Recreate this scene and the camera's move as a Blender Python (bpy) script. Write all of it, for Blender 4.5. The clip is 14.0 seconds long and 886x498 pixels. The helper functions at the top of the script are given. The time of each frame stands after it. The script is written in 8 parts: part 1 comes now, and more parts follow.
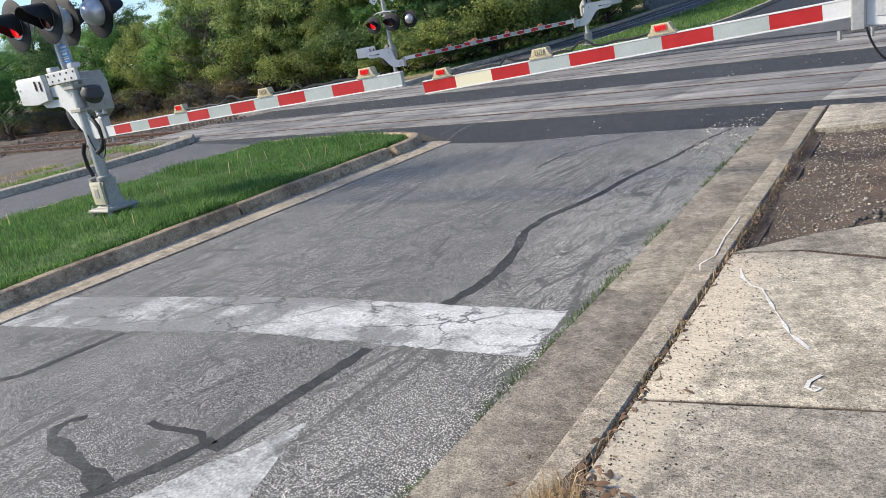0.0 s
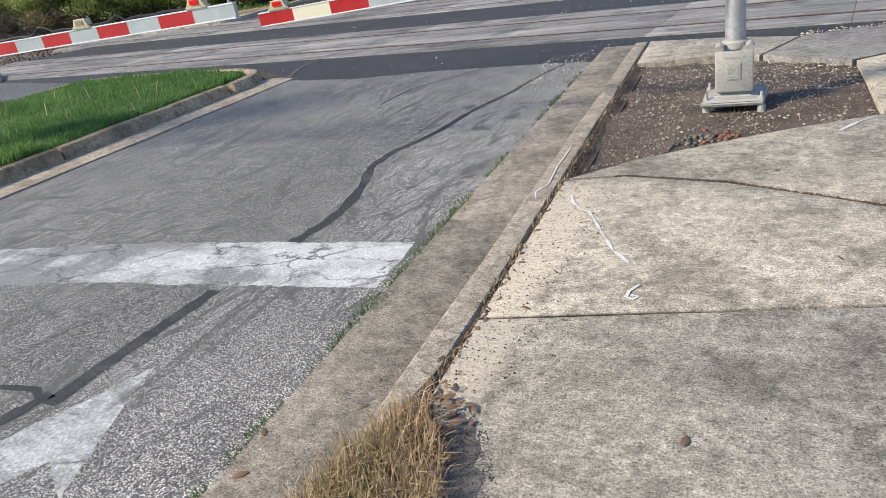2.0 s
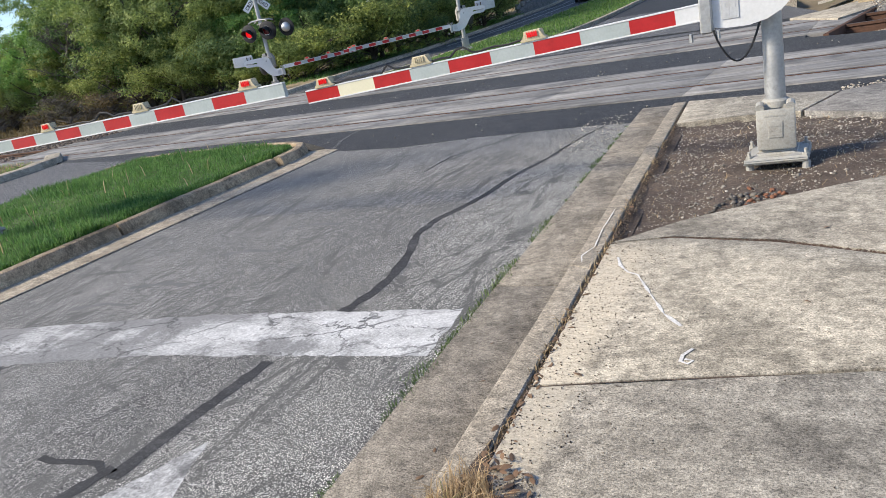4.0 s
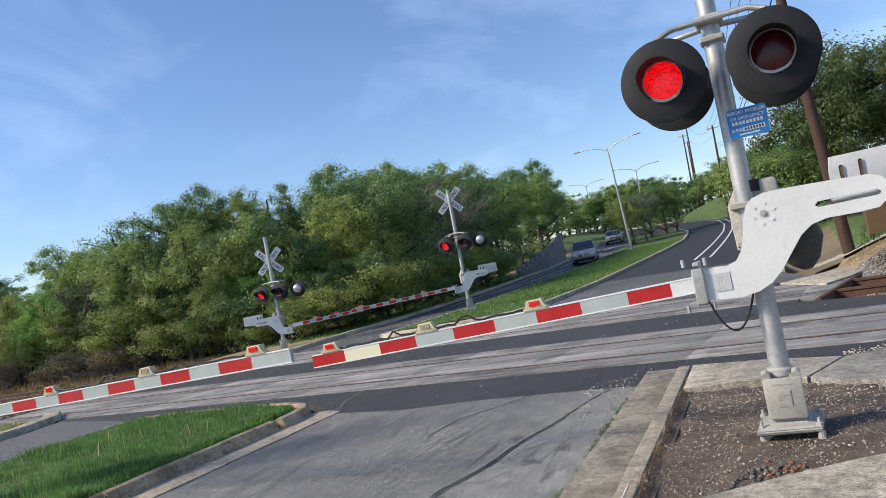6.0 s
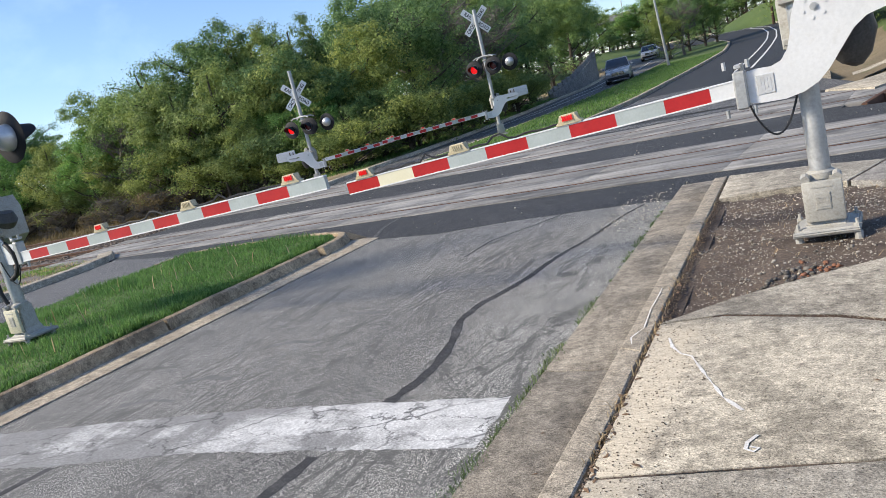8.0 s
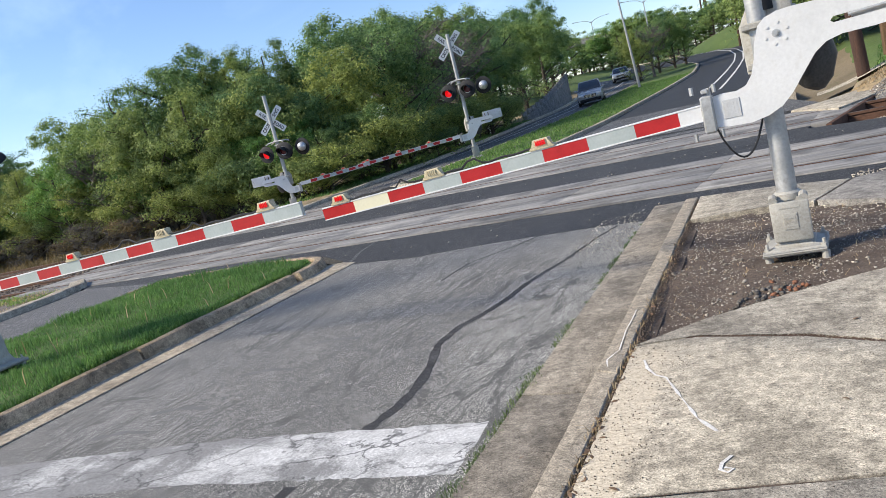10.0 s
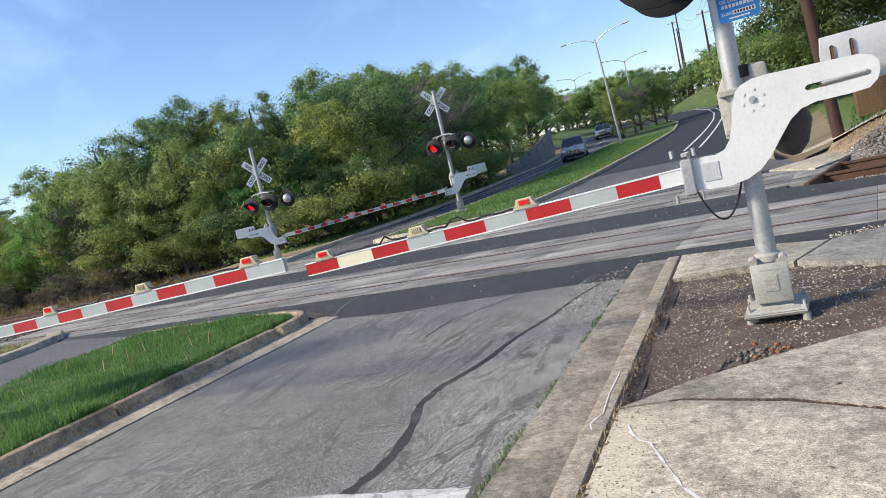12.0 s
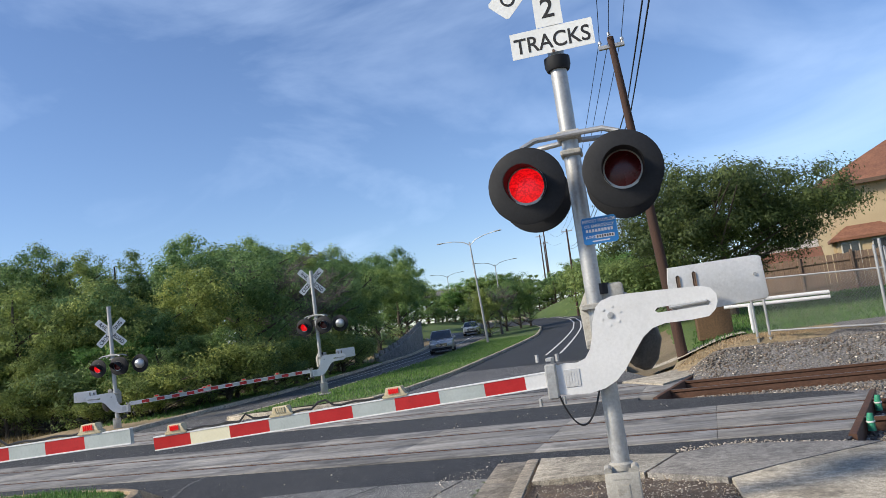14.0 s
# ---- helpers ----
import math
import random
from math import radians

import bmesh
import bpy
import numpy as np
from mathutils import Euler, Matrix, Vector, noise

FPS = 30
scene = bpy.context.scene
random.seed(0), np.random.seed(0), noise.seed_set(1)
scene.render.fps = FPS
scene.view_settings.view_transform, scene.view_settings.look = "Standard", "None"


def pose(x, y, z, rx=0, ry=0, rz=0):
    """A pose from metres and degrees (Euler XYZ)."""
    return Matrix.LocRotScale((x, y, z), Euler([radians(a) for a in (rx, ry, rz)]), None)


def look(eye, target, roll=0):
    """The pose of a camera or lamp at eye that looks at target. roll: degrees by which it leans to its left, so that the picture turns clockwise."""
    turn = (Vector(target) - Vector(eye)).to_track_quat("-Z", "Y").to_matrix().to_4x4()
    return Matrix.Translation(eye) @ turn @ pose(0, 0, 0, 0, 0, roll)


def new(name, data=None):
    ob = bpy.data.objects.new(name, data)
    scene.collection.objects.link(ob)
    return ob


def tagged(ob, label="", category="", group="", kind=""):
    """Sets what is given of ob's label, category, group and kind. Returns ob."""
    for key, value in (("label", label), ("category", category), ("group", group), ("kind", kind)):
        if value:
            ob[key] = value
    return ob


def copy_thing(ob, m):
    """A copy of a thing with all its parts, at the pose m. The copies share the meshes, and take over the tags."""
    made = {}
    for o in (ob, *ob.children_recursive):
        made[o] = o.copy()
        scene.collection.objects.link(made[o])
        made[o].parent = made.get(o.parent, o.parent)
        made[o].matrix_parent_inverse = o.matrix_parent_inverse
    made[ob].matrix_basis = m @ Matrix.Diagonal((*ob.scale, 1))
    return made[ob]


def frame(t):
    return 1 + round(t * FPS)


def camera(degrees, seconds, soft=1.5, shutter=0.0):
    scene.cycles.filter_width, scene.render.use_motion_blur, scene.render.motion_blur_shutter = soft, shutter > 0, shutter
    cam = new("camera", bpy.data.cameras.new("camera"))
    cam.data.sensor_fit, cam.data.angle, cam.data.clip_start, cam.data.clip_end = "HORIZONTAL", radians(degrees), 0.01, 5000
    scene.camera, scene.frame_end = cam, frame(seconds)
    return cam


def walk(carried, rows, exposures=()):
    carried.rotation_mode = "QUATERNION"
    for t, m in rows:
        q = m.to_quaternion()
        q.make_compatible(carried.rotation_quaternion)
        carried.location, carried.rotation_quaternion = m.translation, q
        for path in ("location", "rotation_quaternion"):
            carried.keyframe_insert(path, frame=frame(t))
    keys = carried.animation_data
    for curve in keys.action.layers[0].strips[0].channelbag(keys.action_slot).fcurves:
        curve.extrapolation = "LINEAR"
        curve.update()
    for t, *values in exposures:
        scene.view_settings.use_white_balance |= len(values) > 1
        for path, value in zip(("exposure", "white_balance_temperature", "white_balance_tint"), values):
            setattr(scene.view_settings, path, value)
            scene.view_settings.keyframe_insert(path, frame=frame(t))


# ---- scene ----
# camera: seconds, eye, yaw, pitch, roll
cam = camera(62.83, 14.0, soft=0.85)
PATH = [
    (0, -0.045, 0.051, 1.691, 37.66, -16.69, -10.56),
    (0.5, -0.018, 0.025, 1.698, 35.74, -19.45, -10.62),
    (1, 0.038, 0.049, 1.696, 34.06, -22.49, -14.41),
    (1.5, 0.019, -0.007, 1.691, 29.76, -23.21, -12.65),
    (2, 0.008, 0.004, 1.669, 26.27, -23.31, -9.16),
    (2.2, -0.027, -0.023, 1.669, 25.92, -22.93, -8.03),
    (4.3, 0.002, -0.046, 1.742, 29.00, -15.65, -12.18),
    (4.5, -0.001, -0.053, 1.756, 28.34, -12.61, -12.12),
    (5, 0.013, -0.044, 1.805, 25.08, -2.55, -11.04),
    (5.5, 0.013, 0.001, 1.861, 23.37, 6.13, -9.53),
    (6, 0.001, -0.006, 1.809, 25.27, 1.72, -10.90),
    (6.5, -0.045, -0.014, 1.724, 29.36, -8.67, -11.13),
    (7, -0.043, -0.012, 1.713, 32.40, -12.52, -12.24),
    (7.5, -0.030, -0.015, 1.734, 32.18, -12.03, -13.32),
    (8, -0.026, 0.000, 1.730, 30.62, -10.80, -14.03),
    (8.2, -0.032, 0.017, 1.734, 29.95, -10.66, -14.30),
    (10.5, 0.000, -0.021, 1.757, 27.73, -9.34, -14.46),
    (11, 0.000, -0.025, 1.754, 26.69, -9.28, -14.26),
    (11.5, -0.002, -0.017, 1.748, 26.72, -9.15, -13.82),
    (12, 0.007, 0.008, 1.804, 26.20, -5.92, -13.66),
    (12.5, 0.054, 0.064, 1.784, 17.67, -4.39, -16.41),
    (13, 0.054, 0.081, 1.772, 9.07, -4.98, -18.30),
    (13.5, 0.002, 0.027, 1.790, 8.50, 0.31, -13.23),
    (14, -0.009, -0.097, 1.818, 13.41, 6.58, -7.76),
]
walk(cam, [(t, pose(x, y, z, 90 + p, 0, w) @ pose(0, 0, 0, 0, 0, r)) for t, x, y, z, w, p, r in PATH],
     [(0, 0.62), (2.0, 0.62), (4.5, 0.64), (5.0, 0.57), (5.4, 0.50), (6.0, 0.45), (6.5, 0.60), (8.0, 0.64), (11.5, 0.64), (13.0, 0.56), (13.5, 0.51), (14.0, 0.38)])

# ---------------------------------------------------------------- light
SUN_DIR = Vector((-0.72, -0.46, 0.58)).normalized()
world = bpy.data.worlds.new("sky")
scene.world = world
world.use_nodes = True
wn, wl = world.node_tree.nodes, world.node_tree.links
wn.clear()
sky = wn.new("ShaderNodeTexSky")
sky.sky_type = "NISHITA"
sky.sun_disc = False
sky.sun_elevation = math.asin(SUN_DIR.z)
sky.sun_rotation = math.atan2(SUN_DIR.x, SUN_DIR.y)
sky.air_density, sky.dust_density, sky.ozone_density = 1.05, 0.12, 4.5
# thin streaky cloud over the blue
wc = wn.new("ShaderNodeTexCoord")
wm = wn.new("ShaderNodeMapping")
wm.inputs["Scale"].default_value = (1.0, 1.6, 3.2)
wm.inputs["Rotation"].default_value = (0.3, 0.2, 0.5)
wno = wn.new("ShaderNodeTexNoise")
wno.inputs["Scale"].default_value = 1.7
wno.inputs["Detail"].default_value = 7.0
wno.inputs["Roughness"].default_value = 0.55
wno.inputs["Distortion"].default_value = 0.6
wr = wn.new("ShaderNodeValToRGB")
wr.color_ramp.elements[0].position, wr.color_ramp.elements[0].color = 0.46, (0, 0, 0, 1)
wr.color_ramp.elements[1].position, wr.color_ramp.elements[1].color = 0.85, (0.42, 0.42, 0.42, 1)
wx = wn.new("ShaderNodeMix")
wx.data_type = "RGBA"
wx.inputs[7].default_value = (6.9, 8.6, 11.3, 1)
wb = wn.new("ShaderNodeBackground")
wb.inputs["Strength"].default_value = 0.117
wo = wn.new("ShaderNodeOutputWorld")
wl.new(wc.outputs["Generated"], wm.inputs["Vector"])
wl.new(wm.outputs["Vector"], wno.inputs["Vector"])
wl.new(wno.outputs["Fac"], wr.inputs["Fac"])
wl.new(wr.outputs["Color"], wx.inputs[0])
wt = wn.new("ShaderNodeMix")
wt.data_type, wt.blend_type = "RGBA", "MULTIPLY"
wt.inputs[0].default_value = 1.0
wt.inputs[7].default_value = (0.98, 0.965, 1.05, 1)
wl.new(sky.outputs["Color"], wt.inputs[6])
wl.new(wt.outputs[2], wx.inputs[6])
wl.new(wx.outputs[2], wb.inputs["Color"])
wl.new(wb.outputs["Background"], wo.inputs["Surface"])
sun = new("sun", bpy.data.lights.new("sun", "SUN"))
sun.data.energy, sun.data.angle, sun.data.color = 4.2, radians(12.0), (1.0, 0.90, 0.745)
sun.matrix_world = look((0, 0, 30), Vector((0, 0, 30)) - SUN_DIR)
scene.view_settings.exposure = 0.55


# ---------------------------------------------------------------- materials
def ramp(nt, fac, stops):
    r = nt.nodes.new("ShaderNodeValToRGB")
    e = r.color_ramp.elements
    while len(e) < len(stops):
        e.new(0.5)
    for k, (p, c) in zip(e, stops):
        k.position, k.color = p, (*c, 1) if len(c) == 3 else c
    nt.links.new(fac, r.inputs["Fac"])
    return r.outputs["Color"]


def tex(nt, kind, vec, scale, detail=4.0, rough=0.55, stretch=None):
    if stretch:
        m = nt.nodes.new("ShaderNodeMapping")
        m.inputs["Scale"].default_value = stretch
        nt.links.new(vec, m.inputs["Vector"])
        vec = m.outputs["Vector"]
    if kind == "noise":
        n = nt.nodes.new("ShaderNodeTexNoise")
        n.inputs["Detail"].default_value, n.inputs["Roughness"].default_value = detail, rough
        out = n.outputs["Fac"]
    elif kind == "cells":
        n = nt.nodes.new("ShaderNodeTexVoronoi")
        out = n.outputs["Color"]
    elif kind == "dist":
        n = nt.nodes.new("ShaderNodeTexVoronoi")
        out = n.outputs["Distance"]
    else:
        n = nt.nodes.new("ShaderNodeTexVoronoi")
        n.feature = "DISTANCE_TO_EDGE"
        out = n.outputs["Distance"]
    n.inputs["Scale"].default_value = scale
    nt.links.new(vec, n.inputs["Vector"])
    return out


def mix(nt, a, b, fac, mode="MIX"):
    m = nt.nodes.new("ShaderNodeMix")
    m.data_type, m.blend_type = "RGBA", mode
    for slot, v in ((6, a), (7, b), (0, fac)):
        if isinstance(v, (int, float)):
            m.inputs[slot].default_value = v
        elif isinstance(v, tuple):
            m.inputs[slot].default_value = (*v, 1) if len(v) == 3 else v
        else:
            nt.links.new(v, m.inputs[slot])
    return m.outputs[2]


def start(name, rough=0.8, metal=0.0, spec=0.4):
    m = bpy.data.materials.new(name)
    m.use_nodes = True
    nt = m.node_tree
    b = nt.nodes["Principled BSDF"]
    b.inputs["Roughness"].default_value, b.inputs["Metallic"].default_value = rough, metal
    b.inputs["Specular IOR Level"].default_value = spec
    return m, nt, b


def where(nt, space="world"):
    if space == "world":
        return nt.nodes.new("ShaderNodeNewGeometry").outputs["Position"]
    return nt.nodes.new("ShaderNodeTexCoord").outputs["Object"]


def bump(nt, b, height, strength=0.4, dist=0.01):
    n = nt.nodes.new("ShaderNodeBump")
    n.inputs["Strength"].default_value, n.inputs["Distance"].default_value = strength, dist
    nt.links.new(height, n.inputs["Height"])
    nt.links.new(n.outputs["Normal"], b.inputs["Normal"])


def surface(name, c1, c2, big=1.0, fine=30.0, rough=0.8, metal=0.0, relief=0.2, depth=0.004, space="object",
            stretch=None, c3=None, spec=0.4, island=0.0, speck=0.35):
    """A two-scale material: stains from c1 to c2, fine grain, and wear c3 where given."""
    m, nt, b = start(name, rough, metal, spec)
    p = where(nt, space)
    n1 = tex(nt, "noise", p, big, 5, 0.6, stretch)
    n2 = tex(nt, "noise", p, fine, 3, 0.6, stretch)
    col = ramp(nt, n1, [(0.3, c1), (0.7, c2)])
    if c3:
        w = tex(nt, "noise", p, big * 2.7, 6, 0.7)
        col = mix(nt, col, c3, ramp(nt, w, [(0.55, (0, 0, 0)), (0.72, (0.8, 0.8, 0.8))]))
    grain = ramp(nt, n2, [(0.3, (1 - speck,) * 3), (0.7, (1 + speck * 0.4,) * 3)])
    col = mix(nt, col, grain, 1.0, "MULTIPLY")
    if island:
        g = nt.nodes.new("ShaderNodeNewGeometry")
        o = nt.nodes.new("ShaderNodeObjectInfo")
        col = mix(nt, col, ramp(nt, g.outputs["Random Per Island"], [(0, (1 - island,) * 3), (1, (1 + island * 0.6,) * 3)]), 1.0, "MULTIPLY")
        col = mix(nt, col, ramp(nt, o.outputs["Random"], [(0, (1 - island * 0.6,) * 3), (1, (1 + island * 0.4,) * 3)]), 1.0, "MULTIPLY")
    nt.links.new(col, b.inputs["Base Color"])
    r = ramp(nt, n1, [(0.2, (max(0.02, rough - 0.12),) * 3), (0.8, (min(1, rough + 0.1),) * 3)])
    nt.links.new(r, b.inputs["Roughness"])
    if relief:
        bump(nt, b, n2, relief, depth)
    return m


def asphalt(name, dark, light, stone, cracks=0.0, wear=True, size=92.0, pale=None):
    """Chip-sealed asphalt: aggregate of single stones, stains, wheel tracks along y and fine cracks."""
    m, nt, b = start(name, 0.78, 0, 0.5)
    p = where(nt)
    cells = tex(nt, "cells", p, size)
    gap = tex(nt, "dist", p, size)
    big = tex(nt, "noise", p, 0.45, 5, 0.6)
    mid = tex(nt, "noise", p, 3.2, 5, 0.65)
    base = ramp(nt, big, [(0.32, dark), (0.68, light)])
    sep = nt.nodes.new("ShaderNodeSeparateColor")
    nt.links.new(cells, sep.inputs[0])
    st = ramp(nt, sep.outputs[0], [(0.0, (0.42,) * 3), (0.5, (0.88,) * 3), (0.8, (1.12,) * 3), (1.0, (1.0 + stone,) * 3)])
    col = mix(nt, base, st, 1.0, "MULTIPLY")
    col = mix(nt, col, ramp(nt, gap, [(0.26, (1.30, 1.30, 1.30)), (0.54, (0.09,) * 3)]), 0.92, "MULTIPLY")
    col = mix(nt, col, ramp(nt, mid, [(0.3, (0.78,) * 3), (0.7, (1.15,) * 3)]), 1.0, "MULTIPLY")
    if wear:
        tr = tex(nt, "noise", p, 1.0, 4, 0.6, (0.75, 0.05, 1))
        col = mix(nt, col, ramp(nt, tr, [(0.42, (1, 1, 1)), (0.6, (0.84,) * 3)]), 0.8, "MULTIPLY")
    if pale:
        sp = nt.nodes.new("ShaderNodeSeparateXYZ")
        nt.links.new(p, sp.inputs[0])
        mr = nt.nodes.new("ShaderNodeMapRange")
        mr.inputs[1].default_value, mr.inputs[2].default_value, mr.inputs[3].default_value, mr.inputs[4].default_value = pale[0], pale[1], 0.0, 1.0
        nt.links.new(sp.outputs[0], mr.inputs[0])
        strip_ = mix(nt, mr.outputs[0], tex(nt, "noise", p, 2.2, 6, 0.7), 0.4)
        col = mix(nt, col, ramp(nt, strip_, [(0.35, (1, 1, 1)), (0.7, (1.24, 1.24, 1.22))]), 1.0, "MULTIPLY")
    if cracks:
        wob = tex(nt, "noise", p, 2.5, 4)
        add = nt.nodes.new("ShaderNodeVectorMath")
        add.operation = "MULTIPLY_ADD"
        add.inputs[1].default_value = (0.4, 0.4, 0.0)
        nt.links.new(wob, add.inputs[0])
        nt.links.new(p, add.inputs[2])
        ed = tex(nt, "edge", add.outputs[0], 1.0, stretch=(2.2, 0.8, 0.0))
        ed2 = tex(nt, "edge", add.outputs[0], 1.0, stretch=(8.0, 2.4, 0.0))
        msk = ramp(nt, tex(nt, "noise", p, 0.8, 3), [(0.36, (0, 0, 0)), (0.50, (1, 1, 1))])
        k1 = ramp(nt, ed, [(0.003, (1, 1, 1)), (0.009, (0, 0, 0))])
        k2 = mix(nt, (0, 0, 0), ramp(nt, ed2, [(0.006, (0.8, 0.8, 0.8)), (0.020, (0, 0, 0))]), msk)
        # long ragged cracks along the lane
        wob2 = nt.nodes.new("ShaderNodeVectorMath")
        wob2.operation = "MULTIPLY_ADD"
        wob2.inputs[1].default_value = (0.10, 0.3, 0.0)
        nt.links.new(tex(nt, "noise", p, 9.0, 6, 0.7), wob2.inputs[0])
        nt.links.new(p, wob2.inputs[2])
        ed3 = tex(nt, "edge", wob2.outputs[0], 1.0, stretch=(6.5, 0.7, 0.0))
        msk3 = ramp(nt, tex(nt, "noise", p, 1.0, 5, 0.65, (1.2, 0.5, 1)), [(0.44, (0, 0, 0)), (0.54, (0.95,) * 3)])
        k3 = mix(nt, (0, 0, 0), ramp(nt, ed3, [(0.016, (1, 1, 1)), (0.055, (0, 0, 0))]), msk3)
        k = mix(nt, mix(nt, k1, k2, 1.0, "ADD"), k3, 1.0, "ADD")
        col = mix(nt, col, tuple(v * 0.22 for v in dark), mix(nt, (0, 0, 0), k, cracks))
    nt.links.new(col, b.inputs["Base Color"])
    bump(nt, b, gap, -0.8, 0.007)
    return m


def concrete(name, dark, light, stain, patch=1.2, sand=None):
    m, nt, b = start(name, 0.88, 0, 0.3)
    p = where(nt)
    n1 = tex(nt, "noise", p, patch, 7, 0.65)
    n2 = tex(nt, "noise", p, 13, 6, 0.75)
    n3 = tex(nt, "noise", p, 120, 3, 0.75)
    n4 = tex(nt, "noise", p, 2.2, 10, 0.82)
    n5 = tex(nt, "noise", p, 38, 5, 0.8, (1.0, 1.6, 1.0))
    col = ramp(nt, n1, [(0.3, dark), (0.52, light), (0.75, tuple(min(1, v * 1.1) for v in light))])
    col = mix(nt, col, stain, ramp(nt, n4, [(0.48, (0, 0, 0)), (0.59, (0.7,) * 3)]))
    col = mix(nt, col, ramp(nt, n2, [(0.36, (0.66,) * 3), (0.62, (1.18,) * 3)]), 1.0, "MULTIPLY")
    col = mix(nt, col, ramp(nt, n5, [(0.38, (0.70,) * 3), (0.55, (1.06,) * 3)]), 0.8, "MULTIPLY")
    col = mix(nt, col, ramp(nt, n3, [(0.34, (0.45,) * 3), (0.58, (1.2,) * 3)]), 1.0, "MULTIPLY")
    if sand:
        sp = nt.nodes.new("ShaderNodeSeparateXYZ")
        nt.links.new(p, sp.inputs[0])
        edge = nt.nodes.new("ShaderNodeMapRange")
        edge.inputs[1].default_value, edge.inputs[2].default_value, edge.inputs[3].default_value, edge.inputs[4].default_value = -0.72, -1.0, 0.0, 1.0
        nt.links.new(sp.outputs[0], edge.inputs[0])
        far = nt.nodes.new("ShaderNodeMapRange")
        far.inputs[1].default_value, far.inputs[2].default_value, far.inputs[3].default_value, far.inputs[4].default_value = 4.5, 4.0, 0.0, 1.0
        nt.links.new(sp.outputs[1], far.inputs[0])
        both = mix(nt, edge.outputs[0], far.outputs[0], 1.0, "MULTIPLY")
        film = mix(nt, both, tex(nt, "noise", p, 5.5, 12, 0.8), 0.55)
        col = mix(nt, col, sand, ramp(nt, film, [(0.52, (0, 0, 0)), (0.64, (0.85,) * 3)]))
    gr = nt.nodes.new("ShaderNodeSeparateColor")
    nt.links.new(tex(nt, "cells", p, 150), gr.inputs[0])
    col = mix(nt, col, ramp(nt, gr.outputs[0], [(0.0, (0.50,) * 3), (0.10, (0.82,) * 3), (0.5, (1.0,) * 3), (0.93, (1.10,) * 3), (1.0, (1.35,) * 3)]), 0.9, "MULTIPLY")
    scuff = tex(nt, "noise", p, 21, 9, 0.85, (1.0, 2.6, 1.0))
    col = mix(nt, col, ramp(nt, scuff, [(0.40, (0.70,) * 3), (0.49, (1.0,) * 3), (0.60, (1.10,) * 3)]), 0.8, "MULTIPLY")
    pit = ramp(nt, tex(nt, "dist", p, 26), [(0.06, (0.3,) * 3), (0.14, (1, 1, 1))])
    pm = ramp(nt, n2, [(0.5, (0, 0, 0)), (0.6, (1, 1, 1))])
    col = mix(nt, col, mix(nt, col, pit, 1.0, "MULTIPLY"), pm)
    o = nt.nodes.new("ShaderNodeObjectInfo")
    col = mix(nt, col, ramp(nt, o.outputs["Random"], [(0, (0.93,) * 3), (1, (1.06,) * 3)]), 1.0, "MULTIPLY")
    nt.links.new(col, b.inputs["Base Color"])
    bump(nt, b, n3, 0.6, 0.006)
    return m


def paint_road(name, paint, under, lo, hi, slope=0.0):
    """Worn road paint: flakes of the asphalt show through."""
    m, nt, b = start(name, 0.75, 0, 0.35)
    p = where(nt)
    n1 = tex(nt, "noise", p, 1.1, 7, 0.72, (1.0, 2.2, 1))
    n2 = tex(nt, "noise", p, 60, 3, 0.6)
    gap = tex(nt, "dist", p, 75)
    a = mix(nt, n1, n2, 0.28)
    if slope:
        sp = nt.nodes.new("ShaderNodeSeparateXYZ")
        nt.links.new(p, sp.inputs[0])
        mr = nt.nodes.new("ShaderNodeMapRange")
        mr.inputs[1].default_value, mr.inputs[2].default_value, mr.inputs[3].default_value, mr.inputs[4].default_value = -2.6, -4.2, 0.0, slope
        nt.links.new(sp.outputs[0], mr.inputs[0])
        a = mix(nt, a, mr.outputs[0], 1.0, "ADD")
        skid = tex(nt, "noise", p, 1.0, 4, 0.6, (3.0, 0.8, 1))
        a = mix(nt, a, ramp(nt, skid, [(0.47, (0, 0, 0)), (0.66, (0.16,) * 3)]), 1.0, "ADD")
    bare = ramp(nt, a, [(lo, (0, 0, 0)), (hi, (1, 1, 1))])
    tone = ramp(nt, tex(nt, "noise", p, 5, 6, 0.7), [(0.3, tuple(v * 0.72 for v in paint)), (0.6, paint)])
    col = mix(nt, tone, under, bare)
    wob = nt.nodes.new("ShaderNodeVectorMath")
    wob.operation = "MULTIPLY_ADD"
    wob.inputs[1].default_value = (0.5, 0.35, 0.0)
    nt.links.new(tex(nt, "noise", p, 5.0, 5, 0.65), wob.inputs[0])
    nt.links.new(p, wob.inputs[2])
    ck = tex(nt, "edge", wob.outputs[0], 1.0, stretch=(1.3, 3.2, 0))
    thin = ramp(nt, tex(nt, "noise", p, 2.0, 4), [(0.40, (0.15,) * 3), (0.56, (0.9,) * 3)])
    col = mix(nt, col, (0.075, 0.073, 0.07), mix(nt, ramp(nt, ck, [(0.006, (1, 1, 1)), (0.024, (0, 0, 0))]), thin, 1.0, "MULTIPLY"))
    grit = tex(nt, "cells", p, 92)
    gs = nt.nodes.new("ShaderNodeSeparateColor")
    nt.links.new(grit, gs.inputs[0])
    col = mix(nt, col, ramp(nt, gs.outputs[0], [(0.0, (0.72,) * 3), (0.7, (1.0,) * 3), (1.0, (1.22,) * 3)]), 0.8, "MULTIPLY")
    nt.links.new(col, b.inputs["Base Color"])
    bump(nt, b, gap, -0.25, 0.004)
    return m


